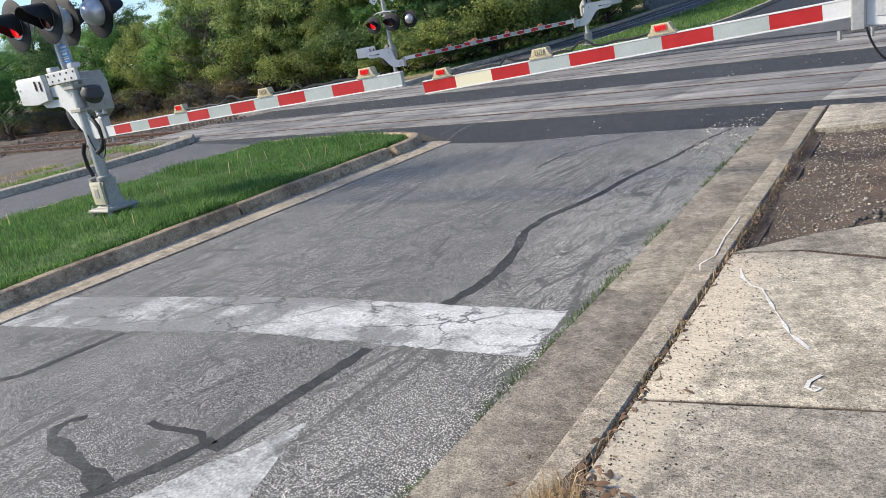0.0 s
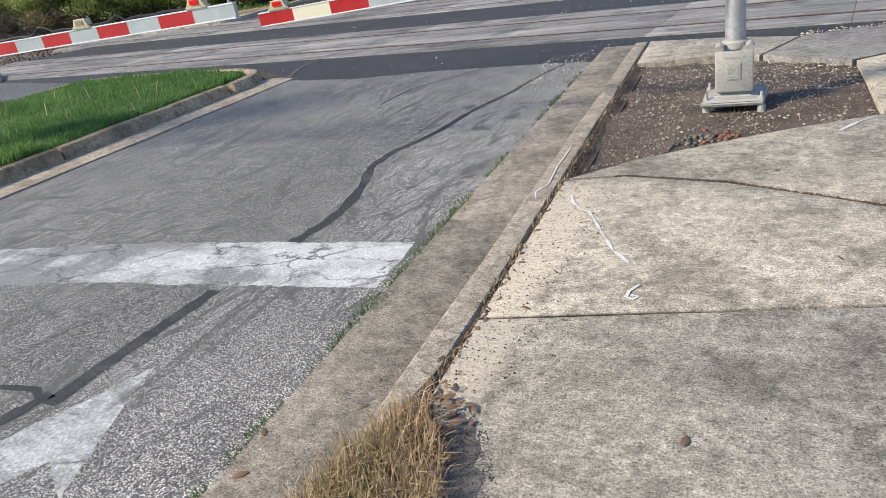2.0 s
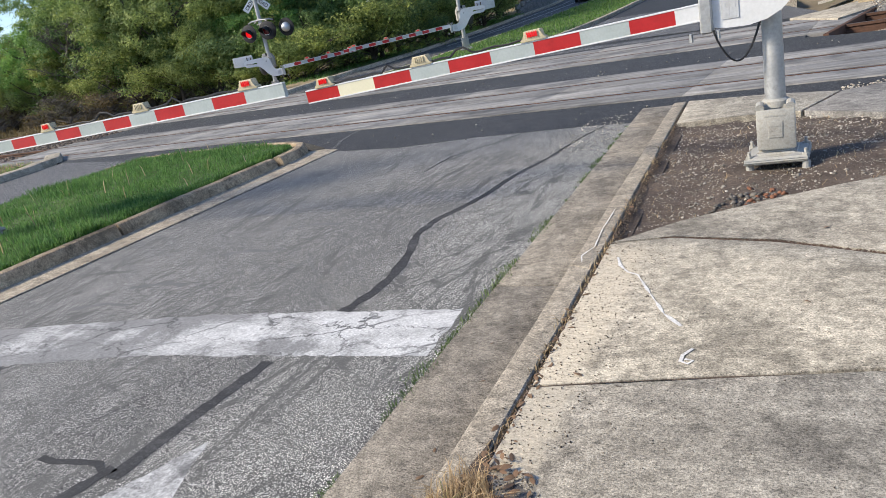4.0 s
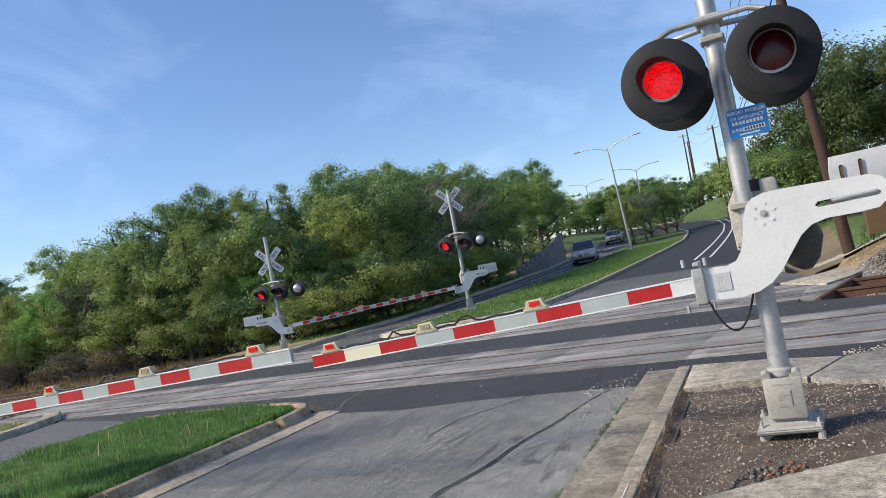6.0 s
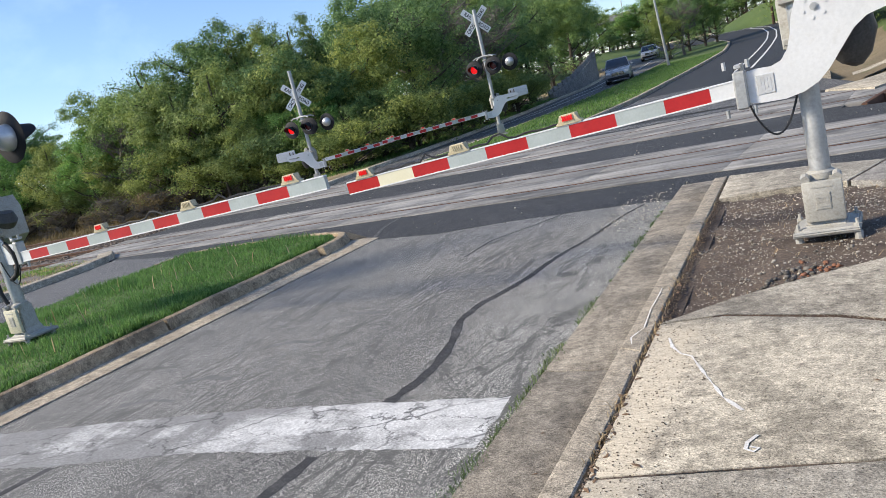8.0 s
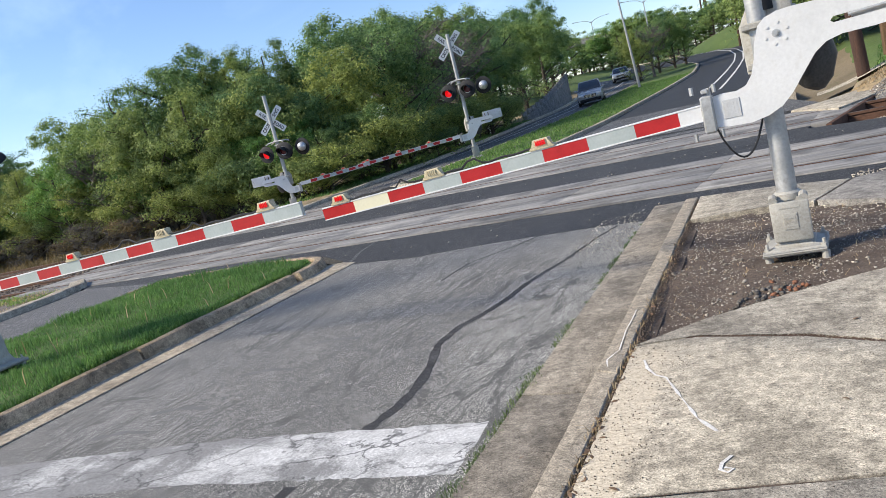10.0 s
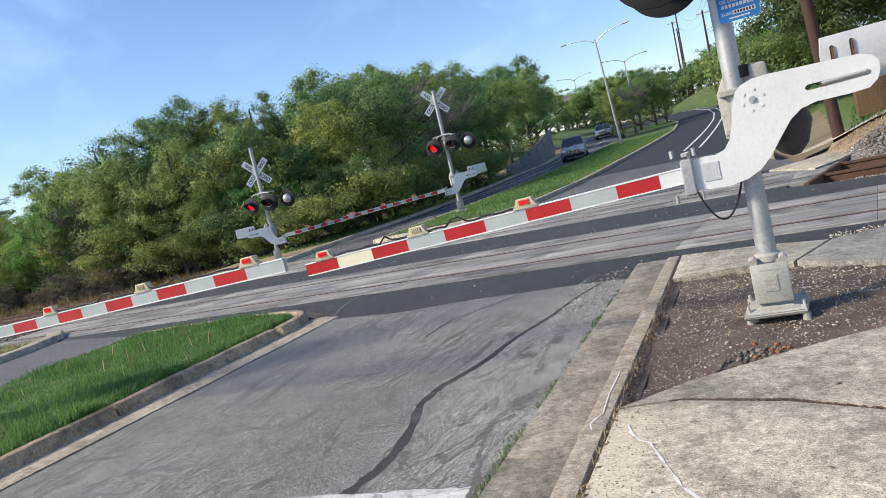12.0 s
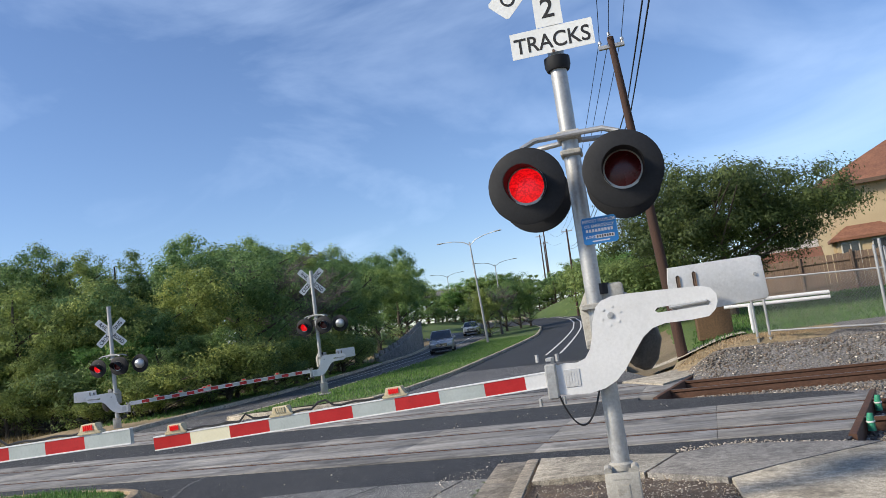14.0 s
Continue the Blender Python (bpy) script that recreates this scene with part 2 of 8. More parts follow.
def leafy(name, dark, light, thru=0.45, patch=0.6, vary=True):
    m, nt, b = start(name, 0.6, 0, 0.3)
    g = nt.nodes.new("ShaderNodeNewGeometry")
    p = where(nt)
    o = nt.nodes.new("ShaderNodeObjectInfo")
    col = ramp(nt, g.outputs["Random Per Island"], [(0, dark), (0.55, tuple((a + c) / 2 for a, c in zip(dark, light))), (1, light)])
    col = mix(nt, col, ramp(nt, tex(nt, "noise", p, patch, 3), [(0.3, (0.72, 0.80, 0.76)), (0.7, (1.26, 1.22, 1.08))]), 1.0, "MULTIPLY")
    if vary:
        col = mix(nt, col, ramp(nt, o.outputs["Random"], [(0, (0.70, 0.82, 0.92)), (0.5, (0.98, 1.0, 0.98)), (1, (1.26, 1.16, 0.98))]), 1.0, "MULTIPLY")
    nt.links.new(col, b.inputs["Base Color"])
    t = nt.nodes.new("ShaderNodeBsdfTranslucent")
    nt.links.new(col, t.inputs["Color"])
    s = nt.nodes.new("ShaderNodeMixShader")
    s.inputs[0].default_value = thru
    nt.links.new(b.outputs[0], s.inputs[1])
    nt.links.new(t.outputs[0], s.inputs[2])
    nt.links.new(s.outputs[0], nt.nodes["Material Output"].inputs["Surface"])
    return m


def glow(name, col, strength, cell=0.0):
    m, nt, b = start(name, 0.3, 0, 0.5)
    b.inputs["Base Color"].default_value = (col[0] * 0.5, col[1] * 0.5, col[2] * 0.5, 1)
    c = None
    if cell:
        d = tex(nt, "dist", where(nt, "object"), cell)
        c = ramp(nt, d, [(0.24, col), (0.55, tuple(v * 0.26 for v in col))])
        nt.links.new(c, b.inputs["Emission Color"])
    else:
        b.inputs["Emission Color"].default_value = (*col, 1)
    b.inputs["Emission Strength"].default_value = strength
    return m


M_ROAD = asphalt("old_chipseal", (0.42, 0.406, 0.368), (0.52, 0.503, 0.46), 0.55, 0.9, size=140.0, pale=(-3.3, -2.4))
M_FAR_ROAD = asphalt("worn_asphalt", (0.23, 0.226, 0.218), (0.32, 0.313, 0.30), 0.5, 0.3, size=50)
M_DARK = asphalt("new_asphalt", (0.085, 0.084, 0.083), (0.13, 0.128, 0.125), 0.25, 0.25, True, 60)
M_BLACKTOP = asphalt("blacktop", (0.05, 0.051, 0.054), (0.075, 0.076, 0.078), 0.2, 0.0, True, 40)
M_TAR = paint_road("crack_sealer_tar", (0.045, 0.044, 0.043), (0.13, 0.127, 0.122), 0.49, 0.74)
M_WALK = concrete("sidewalk_concrete", (0.345, 0.305, 0.237), (0.545, 0.484, 0.379), (0.195, 0.172, 0.134), 1.0, (0.52, 0.454, 0.347))
M_WALK_GREY = concrete("weathered_sidewalk_concrete", (0.305, 0.271, 0.215), (0.50, 0.446, 0.355), (0.175, 0.155, 0.124), 1.0, (0.52, 0.454, 0.347))
M_SLAB_DARK = concrete("stained_concrete", (0.24, 0.23, 0.21), (0.33, 0.31, 0.28), (0.16, 0.15, 0.14))
M_KERB = concrete("kerb_concrete", (0.30, 0.258, 0.20), (0.43, 0.372, 0.29), (0.19, 0.165, 0.13), 2.2)
M_GUTTER = concrete("gutter_concrete", (0.235, 0.205, 0.162), (0.345, 0.302, 0.24), (0.15, 0.13, 0.105), 1.6)
M_MEDKERB = concrete("weathered_kerb_concrete", (0.38, 0.28, 0.175), (0.54, 0.415, 0.275), (0.12, 0.09, 0.06), 1.5)
M_TANKERB = concrete("tan_kerb_concrete", (0.46, 0.39, 0.285), (0.58, 0.50, 0.38), (0.31, 0.26, 0.19), 1.5)
M_PAINT = paint_road("worn_white_road_paint", (0.63, 0.62, 0.595), (0.24, 0.235, 0.225), 0.50, 0.64, 0.10)
M_PAINT_OLD = paint_road("dirty_white_road_paint", (0.58, 0.57, 0.545), (0.22, 0.216, 0.207), 0.44, 0.58)
M_LINE = paint_road("lane_line_paint", (0.7, 0.7, 0.68), (0.10, 0.10, 0.10), 0.56, 0.7)
M_SCUFF = surface("tyre_scuffed_asphalt", (0.13, 0.128, 0.125), (0.20, 0.196, 0.19), 6, 75, 0.9, 0, 0.4, 0.005, "world")
M_CHALK = surface("white_spray_mark", (0.78, 0.76, 0.72), (0.62, 0.59, 0.54), 8, 90, 0.9, 0, 0.1, 0.002, "world")
M_GRIT = surface("dark_grit_film", (0.12, 0.105, 0.088), (0.22, 0.197, 0.168), 9, 160, 0.95, 0, 0.6, 0.004, "world", speck=0.6)
M_DIRT = surface("brown_gravelly_dirt", (0.075, 0.054, 0.040), (0.185, 0.138, 0.102), 3.4, 60, 0.95, 0, 0.8, 0.02, "world", None, (0.21, 0.17, 0.13), speck=0.5)
M_SOIL = surface("dry_ground", (0.15, 0.12, 0.075), (0.24, 0.19, 0.12), 0.5, 20, 0.95, 0, 0.6, 0.03, "world", None, (0.10, 0.12, 0.045))
M_TURF = surface("grassy_ground", (0.07, 0.115, 0.03), (0.11, 0.16, 0.045), 0.35, 9, 0.95, 0, 0.9, 0.06, "world", None, (0.15, 0.15, 0.06))
M_DRYTURF = surface("dry_grassy_ground", (0.27, 0.205, 0.12), (0.38, 0.295, 0.18), 0.5, 14, 0.95, 0, 0.8, 0.05, "world", None, (0.16, 0.16, 0.07))
M_BALLAST = surface("grey_track_ballast", (0.17, 0.16, 0.15), (0.27, 0.255, 0.24), 1.2, 22, 0.95, 0, 1.0, 0.05, "world", None, (0.12, 0.11, 0.10), speck=0.7)
M_BALLAST_B = surface("brown_track_ballast", (0.15, 0.125, 0.105), (0.23, 0.20, 0.17), 1.0, 16, 0.95, 0, 1.0, 0.05, "world", None, (0.13, 0.10, 0.08), speck=0.6)
M_STONE = surface("ballast_stone", (0.14, 0.125, 0.106), (0.30, 0.272, 0.235), 3, 30, 0.9, 0, 0.3, 0.004, "object", None, None, island=0.5)
M_STONE_B = surface("brown_ballast_stone", (0.15, 0.115, 0.09), (0.27, 0.215, 0.17), 3, 30, 0.9, 0, 0.3, 0.004, "object", None, None, island=0.4)
M_PEBBLE = surface("dirt_pebble", (0.36, 0.315, 0.255), (0.66, 0.60, 0.50), 3, 40, 0.9, 0, 0.2, 0.003, "object", None, None, island=0.7)
M_RAIL = surface("rusty_rail_steel", (0.085, 0.042, 0.026), (0.14, 0.075, 0.048), 3, 40, 0.75, 0.3, 0.4, 0.004, "world", (0.3, 1, 1), (0.06, 0.035, 0.025))
M_RAILTOP = surface("polished_rail_head", (0.22, 0.19, 0.17), (0.33, 0.30, 0.28), 3, 40, 0.45, 0.8, 0.1, 0.002, "world", (0.3, 1, 1))
M_GROOVE = surface("flangeway_rubber", (0.03, 0.024, 0.02), (0.055, 0.04, 0.03), 3, 30, 0.8, 0, 0.3, 0.004, "world")
M_TIE = surface("weathered_tie_wood", (0.09, 0.07, 0.055), (0.16, 0.13, 0.10), 2, 24, 0.9, 0, 0.5, 0.01, "world")
M_GREEN = surface("green_painted_metal", (0.03, 0.22, 0.12), (0.05, 0.32, 0.18), 6, 40, 0.5, 0.0, 0.2, 0.003)
M_GALV = surface("galvanised_steel", (0.36, 0.36, 0.35), (0.50, 0.50, 0.49), 4, 45, 0.5, 0.55, 0.15, 0.002, "object", None, (0.30, 0.29, 0.27), speck=0.15)
M_CAST = surface("grey_cast_iron_paint", (0.34, 0.325, 0.285), (0.46, 0.44, 0.39), 5, 60, 0.65, 0.1, 0.3, 0.003, "object", None, (0.25, 0.22, 0.17), speck=0.2)
M_MEDGUTTER = concrete("median_gutter_concrete", (0.41, 0.34, 0.25), (0.52, 0.44, 0.33), (0.27, 0.225, 0.165), 1.6)
M_CREAM = surface("cream_cast_box_paint", (0.50, 0.46, 0.33), (0.62, 0.58, 0.44), 5, 60, 0.6, 0.0, 0.3, 0.003, "object", None, (0.36, 0.31, 0.2))
M_WHITE = surface("white_enamel_on_steel", (0.60, 0.60, 0.59), (0.70, 0.70, 0.69), 2.5, 40, 0.42, 0.0, 0.06, 0.002, "object", None, (0.60, 0.59, 0.56), speck=0.06)
M_OFFWHITE = surface("dull_aluminium_plate", (0.50, 0.50, 0.49), (0.62, 0.62, 0.61), 2.0, 50, 0.5, 0.25, 0.06, 0.002, "object", None, (0.44, 0.44, 0.42), speck=0.1)
M_RED = surface("red_reflective_sheeting", (0.36, 0.012, 0.014), (0.47, 0.02, 0.02), 3, 50, 0.4, 0, 0.08, 0.002, "object", None, (0.30, 0.012, 0.012), speck=0.12)
M_ARMGREY = surface("grey_white_sheeting", (0.33, 0.37, 0.355), (0.41, 0.45, 0.435), 3, 50, 0.45, 0, 0.08, 0.002, "object", None, None, speck=0.1)
M_CREAMSHEET = surface("yellowed_sheeting", (0.66, 0.62, 0.44), (0.70, 0.66, 0.49), 3, 50, 0.45, 0, 0.05, 0.002, speck=0.05)
M_DARKMETAL = surface("dark_painted_casting", (0.035, 0.035, 0.037), (0.07, 0.068, 0.066), 4, 50, 0.5, 0.1, 0.2, 0.003)
M_BLACK = surface("matt_black_paint", (0.006, 0.007, 0.009), (0.012, 0.013, 0.016), 3, 50, 0.7, 0, 0.1, 0.002)
M_RUBBER = surface("black_cable_rubber", (0.012, 0.012, 0.013), (0.025, 0.025, 0.025), 6, 50, 0.6)
M_BRASS = surface("tan_lamp_housing", (0.50, 0.42, 0.26), (0.60, 0.52, 0.34), 6, 60, 0.5, 0, 0.1, 0.002)
M_LENS = surface("unlit_red_lens", (0.07, 0.006, 0.008), (0.10, 0.008, 0.010), 6, 90, 0.25)
M_LENS_ON = glow("lit_red_lens", (1.0, 0.006, 0.010), 1.15, 70)
M_LAMP_ON = glow("lit_gate_lamp", (0.85, 0.012, 0.012), 0.30)
M_SILVER = surface("silver_lamp_housing", (0.52, 0.53, 0.54), (0.66, 0.67, 0.68), 5, 60, 0.35, 0.5, 0.1, 0.002, speck=0.1)
M_SIGN = surface("white_sign_sheeting", (0.70, 0.71, 0.68), (0.79, 0.80, 0.77), 3, 40, 0.5, 0, 0.05, 0.002, speck=0.06)
M_INK = surface("black_sign_ink", (0.012, 0.012, 0.012), (0.025, 0.025, 0.025), 5, 40, 0.6)
M_BLUE = surface("blue_sign_enamel", (0.02, 0.17, 0.46), (0.03, 0.22, 0.54), 4, 40, 0.45, 0, 0.05, 0.002, speck=0.08)
M_POLE = surface("creosoted_pole_wood", (0.045, 0.025, 0.018), (0.08, 0.043, 0.03), 2, 20, 0.9, 0, 0.5, 0.01, "object", (6, 6, 0.6))
M_BARK = surface("tree_bark", (0.05, 0.04, 0.03), (0.10, 0.083, 0.065), 2, 18, 0.95, 0, 0.8, 0.02, "object", (3, 3, 0.7))
M_TWIG = surface("bare_twig_bark", (0.12, 0.105, 0.09), (0.19, 0.17, 0.15), 2, 18, 0.95)
M_LEAF = leafy("oak_leaves", (0.086, 0.150, 0.058), (0.300, 0.415, 0.160))
M_LEAF_Y = leafy("olive_green_leaves", (0.120, 0.168, 0.054), (0.385, 0.445, 0.150))
M_LEAF_G = leafy("bright_green_leaves", (0.068, 0.150, 0.050), (0.220, 0.40, 0.125))
M_LEAF_D = leafy("dark_live_oak_leaves", (0.034, 0.058, 0.022), (0.115, 0.155, 0.058), 0.3)
M_BLADE = leafy("fresh_grass_blade", (0.070, 0.150, 0.032), (0.27, 0.41, 0.115), 0.5, 2.4)
M_SCRUB = leafy("dry_scrub_leaves", (0.10, 0.082, 0.05), (0.23, 0.185, 0.115), 0.4)
M_BLADE_DRY = leafy("olive_grass_blade", (0.09, 0.12, 0.045), (0.26, 0.31, 0.13), 0.4)
M_STRAW = leafy("dry_grass_blade", (0.27, 0.185, 0.105), (0.68, 0.51, 0.34), 0.4, vary=False)
M_DEAD = leafy("fallen_brown_leaf", (0.15, 0.085, 0.055), (0.40, 0.26, 0.17), 0.2, vary=False)
M_HOUSE = surface("beige_stucco", (0.41, 0.32, 0.19), (0.48, 0.38, 0.235), 0.6, 30, 0.9, 0, 0.3, 0.006, "object", speck=0.1)
M_ROOF = surface("brown_red_shingle", (0.17, 0.075, 0.045), (0.26, 0.12, 0.07), 1.2, 9, 0.9, 0, 0.5, 0.02, "object", (1, 1, 3), island=0.2)
M_ROOF_G = surface("grey_shingle", (0.10, 0.115, 0.14), (0.15, 0.165, 0.19), 1.2, 9, 0.9, 0, 0.5, 0.02)
M_TRIM = surface("brown_fascia", (0.10, 0.06, 0.04), (0.14, 0.09, 0.06), 2, 20, 0.7)
M_FENCE = surface("weathered_cedar_board", (0.20, 0.135, 0.095), (0.31, 0.22, 0.16), 1.2, 22, 0.9, 0, 0.4, 0.006, "object", (4, 4, 0.5), island=0.2)
M_SHED = surface("off_white_shed_steel", (0.44, 0.42, 0.37), (0.55, 0.525, 0.47), 1.0, 20, 0.6, 0, 0.1, 0.003, "object", None, (0.36, 0.33, 0.28), speck=0.12)
M_LIME = surface("limestone_block", (0.34, 0.30, 0.235), (0.50, 0.45, 0.365), 2, 18, 0.95, 0, 0.6, 0.02, "object", None, (0.22, 0.19, 0.15), island=0.2)
M_WALLC = concrete("retaining_wall_concrete", (0.24, 0.235, 0.22), (0.34, 0.33, 0.31), (0.14, 0.135, 0.125), 0.5)
M_GLASS = surface("dark_window_glass", (0.02, 0.025, 0.03), (0.04, 0.045, 0.05), 1, 10, 0.08, 0, 0, 0, spec=0.8)
M_CARPAINT = surface("silver_car_paint", (0.60, 0.61, 0.62), (0.66, 0.67, 0.68), 1, 90, 0.28, 0.4, 0, 0, speck=0.05)
M_CARGREY = surface("grey_car_paint", (0.36, 0.36, 0.37), (0.42, 0.42, 0.43), 1, 90, 0.28, 0.5, 0, 0, speck=0.05)
M_HEADLIGHT = surface("clear_headlight", (0.75, 0.75, 0.75), (0.85, 0.85, 0.85), 5, 40, 0.1, 0.3, 0, 0)
M_CHROME = surface("chrome_trim", (0.6, 0.6, 0.6), (0.7, 0.7, 0.7), 5, 40, 0.15, 1.0, 0, 0)
M_BROWNBOX = surface("brown_painted_cabinet", (0.11, 0.065, 0.03), (0.15, 0.09, 0.045), 2, 20, 0.75)
M_WIRE = surface("dark_power_line", (0.012, 0.012, 0.013), (0.02, 0.02, 0.02), 2, 10, 0.6)


# ---------------------------------------------------------------- building helpers
def mesh_of(bm, name, smooth=None):
    me = bpy.data.meshes.new(name)
    bm.normal_update()
    bm.to_mesh(me)
    bm.free()
    if smooth is not None:
        me.shade_smooth()
        me.set_sharp_from_angle(angle=radians(smooth))
    return me


def part(name, bm, material, parent=None, label="", smooth=35, kind=""):
    ob = new(name, mesh_of(bm, name, smooth))
    ob.data.materials.append(material)
    if parent:
        ob.parent = parent
    if label or kind:
        tagged(ob, label, kind=kind)
    return ob


def thing(name, label, category, m=None, group="", kind=""):
    ob = new(name)
    ob.empty_display_size = 0.1
    if m is not None:
        ob.matrix_basis = m
    return tagged(ob, label, category, group, kind)


def whole(name, bm, material, label, category, group="", kind="", smooth=35, m=None):
    ob = tagged(part(name, bm, material, smooth=smooth), label, category, group, kind)
    if m is not None:
        ob.matrix_basis = m
    return ob


def box(bm, x0, x1, y0, y1, z0, z1, bevel=0.0, m=None, seg=1):
    r = bmesh.ops.create_cube(bm, size=1.0)
    vs = r["verts"]
    bmesh.ops.scale(bm, vec=(x1 - x0, y1 - y0, z1 - z0), verts=vs)
    bmesh.ops.translate(bm, vec=((x0 + x1) / 2, (y0 + y1) / 2, (z0 + z1) / 2), verts=vs)
    if bevel:
        es = list({e for v in vs for e in v.link_edges})
        r = bmesh.ops.bevel(bm, geom=es, offset=bevel, segments=seg, affect="EDGES", profile=0.5)
        vs = list({v for f in r["faces"] for v in f.verts} | {v for v in vs if v.is_valid})
    if m is not None:
        bmesh.ops.transform(bm, matrix=m, verts=vs)
    return bm


def tube(bm, pts, r, seg=10, caps=True):
    """A round bar along points; r is one radius or one for each point."""
    pts = [Vector(p) for p in pts]
    rs = r if isinstance(r, (list, tuple)) else [r] * len(pts)
    rings = []
    side = None
    for i, p in enumerate(pts):
        d = (pts[min(i + 1, len(pts) - 1)] - pts[max(i - 1, 0)]).normalized()
        if side is None:
            side = d.orthogonal().normalized()
        side = (side - d * side.dot(d)).normalized()
        up = d.cross(side)
        rings.append([bm.verts.new(p + rs[i] * (math.cos(a) * side + math.sin(a) * up)) for a in (2 * math.pi * k / seg for k in range(seg))])
    for a, b in zip(rings, rings[1:]):
        for k in range(seg):
            bm.faces.new((a[k], a[(k + 1) % seg], b[(k + 1) % seg], b[k]))
    if caps:
        bm.faces.new(rings[0][::-1])
        bm.faces.new(rings[-1])
    return bm


def prism(bm, pts, z0, z1, bevel=0.0, m=None):
    """A flat polygon (x, y) given thickness from z0 to z1."""
    area = sum(a[0] * b[1] - b[0] * a[1] for a, b in zip(pts, pts[1:] + pts[:1]))
    if area < 0:
        pts = pts[::-1]
    lo = [bm.verts.new((p[0], p[1], z0)) for p in pts]
    hi = [bm.verts.new((p[0], p[1], z1)) for p in pts]
    n = len(pts)
    top = bm.faces.new(hi)
    bm.faces.new(lo[::-1])
    for i in range(n):
        bm.faces.new((lo[i], lo[(i + 1) % n], hi[(i + 1) % n], hi[i]))
    vs = lo + hi
    if bevel:
        r = bmesh.ops.bevel(bm, geom=list(top.edges), offset=bevel, segments=2, affect="EDGES", profile=0.5)
        vs = list({v for f in r["faces"] for v in f.verts} | {v for v in vs if v.is_valid})
        for f in r["faces"]:
            vs += [v for v in f.verts if v not in vs]
    if m is not None:
        bmesh.ops.transform(bm, matrix=m, verts=list(bm.verts))
    return bm


UPRIGHT = Matrix(((1, 0, 0, 0), (0, 0, -1, 0), (0, 1, 0, 0), (0, 0, 0, 1)))  # (x, y) drawn flat stands up as (x, z), thickness to -y


def lathe(bm, prof, seg=24, m=None):
    """Turn (radius, height) points round the z axis."""
    rings = [[bm.verts.new((r * math.cos(2 * math.pi * k / seg), r * math.sin(2 * math.pi * k / seg), h)) for k in range(seg)] for r, h in prof]
    for a, b in zip(rings, rings[1:]):
        for k in range(seg):
            bm.faces.new((a[k], a[(k + 1) % seg], b[(k + 1) % seg], b[k]))
    if prof[0][0] > 1e-4:
        bm.faces.new(rings[0][::-1])
    if prof[-1][0] > 1e-4:
        bm.faces.new(rings[-1])
    bmesh.ops.remove_doubles(bm, verts=list(bm.verts), dist=1e-6)
    if m is not None:
        bmesh.ops.transform(bm, matrix=m, verts=list(bm.verts))
    return bm


def raw(name, verts, faces, material, smooth=False):
    me = bpy.data.meshes.new(name)
    me.from_pydata([tuple(v) for v in verts], [], faces)
    me.materials.append(material)
    if smooth:
        me.shade_smooth()
    return me


def lettering(text, size, m, material, parent, name="lettering", thick=0.0008, stretch=1.0):
    cu = bpy.data.curves.new(name, "FONT")
    cu.body, cu.size, cu.align_x, cu.align_y, cu.extrude = text, size, "CENTER", "CENTER", thick
    cu.offset = size * 0.012
    tmp = bpy.data.objects.new(name, cu)
    scene.collection.objects.link(tmp)
    dg = bpy.context.evaluated_depsgraph_get()
    dg.update()
    me = bpy.data.meshes.new_from_object(tmp.evaluated_get(dg))
    bpy.data.objects.remove(tmp)
    bpy.data.curves.remove(cu)
    me.transform(m @ Matrix.Diagonal((stretch, 1, 1, 1)))
    me.materials.clear()
    me.materials.append(material)
    ob = new(name, me)
    ob.parent = parent
    return ob


def smooth01(a):
    a = min(1.0, max(0.0, a))
    return a * a * (3 - 2 * a)


# the crossing runs across the road, slightly askew
TRACK = radians(-6.3)
TC, TS = math.cos(TRACK), math.sin(TRACK)


def on_track(s, n):
    """Plan place of a point s along and n across the tracks."""
    return (s * TC - n * TS, 11.05 + s * TS + n * TC)


def across(x, y):
    return -x * TS + (y - 11.05) * TC


def terrain(x, y):
    """Height of the open ground."""
    yy = max(0.0, y - 22)
    z = 0.00035 * yy * yy if yy < 85 else 0.00035 * 85 * 85 + 0.016 * (yy - 85)
    z = min(z, 7.0) * smooth01((x + 60) / 30) * smooth01((60 - x) / 25)
    edge = 0.6 if y < 24 else (0.6 - 0.2 * (y - 24) if y < 36 else -1.8)
    if y > 84:
        edge = -1.8 - 0.03 * (y - 84) ** 2
    right = smooth01((x - edge + 0.5) / 3.0)
    z += right * smooth01((70 - x) / 30) * (0.68 * smooth01((y - 17.6) / 1.9) + 0.5 * smooth01((y - 24) / 14) + 1.0 * smooth01((y - 48) / 40)) * (smooth01((x + 15) / 8) if y > 84 else 1.0)
    z += 1.2 * smooth01((-20.5 - x) / 12) * smooth01((y - 22) / 8)
    return z


# ---------------------------------------------------------------- ground, roads, kerbs
def grid_lines(a, b, marks, step):
    """Values from a to b, dense round the given marks, wider apart far from them."""
    out, v = [a], a
    while v < b:
        near = min(abs(v - k) for k in marks)
        v += max(step, 0.10 * near)
        out.append(min(v, b))
    return out


def ground_height(x, y):
    """The open ground, dipping a little where paving, ballast and lawns lie over it."""
    z = terrain(x, y) - 0.10
    if 0.8 <= x < 14 and 9 < y < 18.4:
        z -= 0.12
    if -21 < x < 3.2 and y < 24:
        z -= 0.12
    if 3.0 <= x < 14 and y < 18.4:
        z -= 0.22
    if x <= -21 and abs(across(x, y) - 2.5) < 6.5:
        z -= 0.2
    far = math.hypot(x, y)
    if far > 400:
        z += (far - 400) * 0.004
    return z


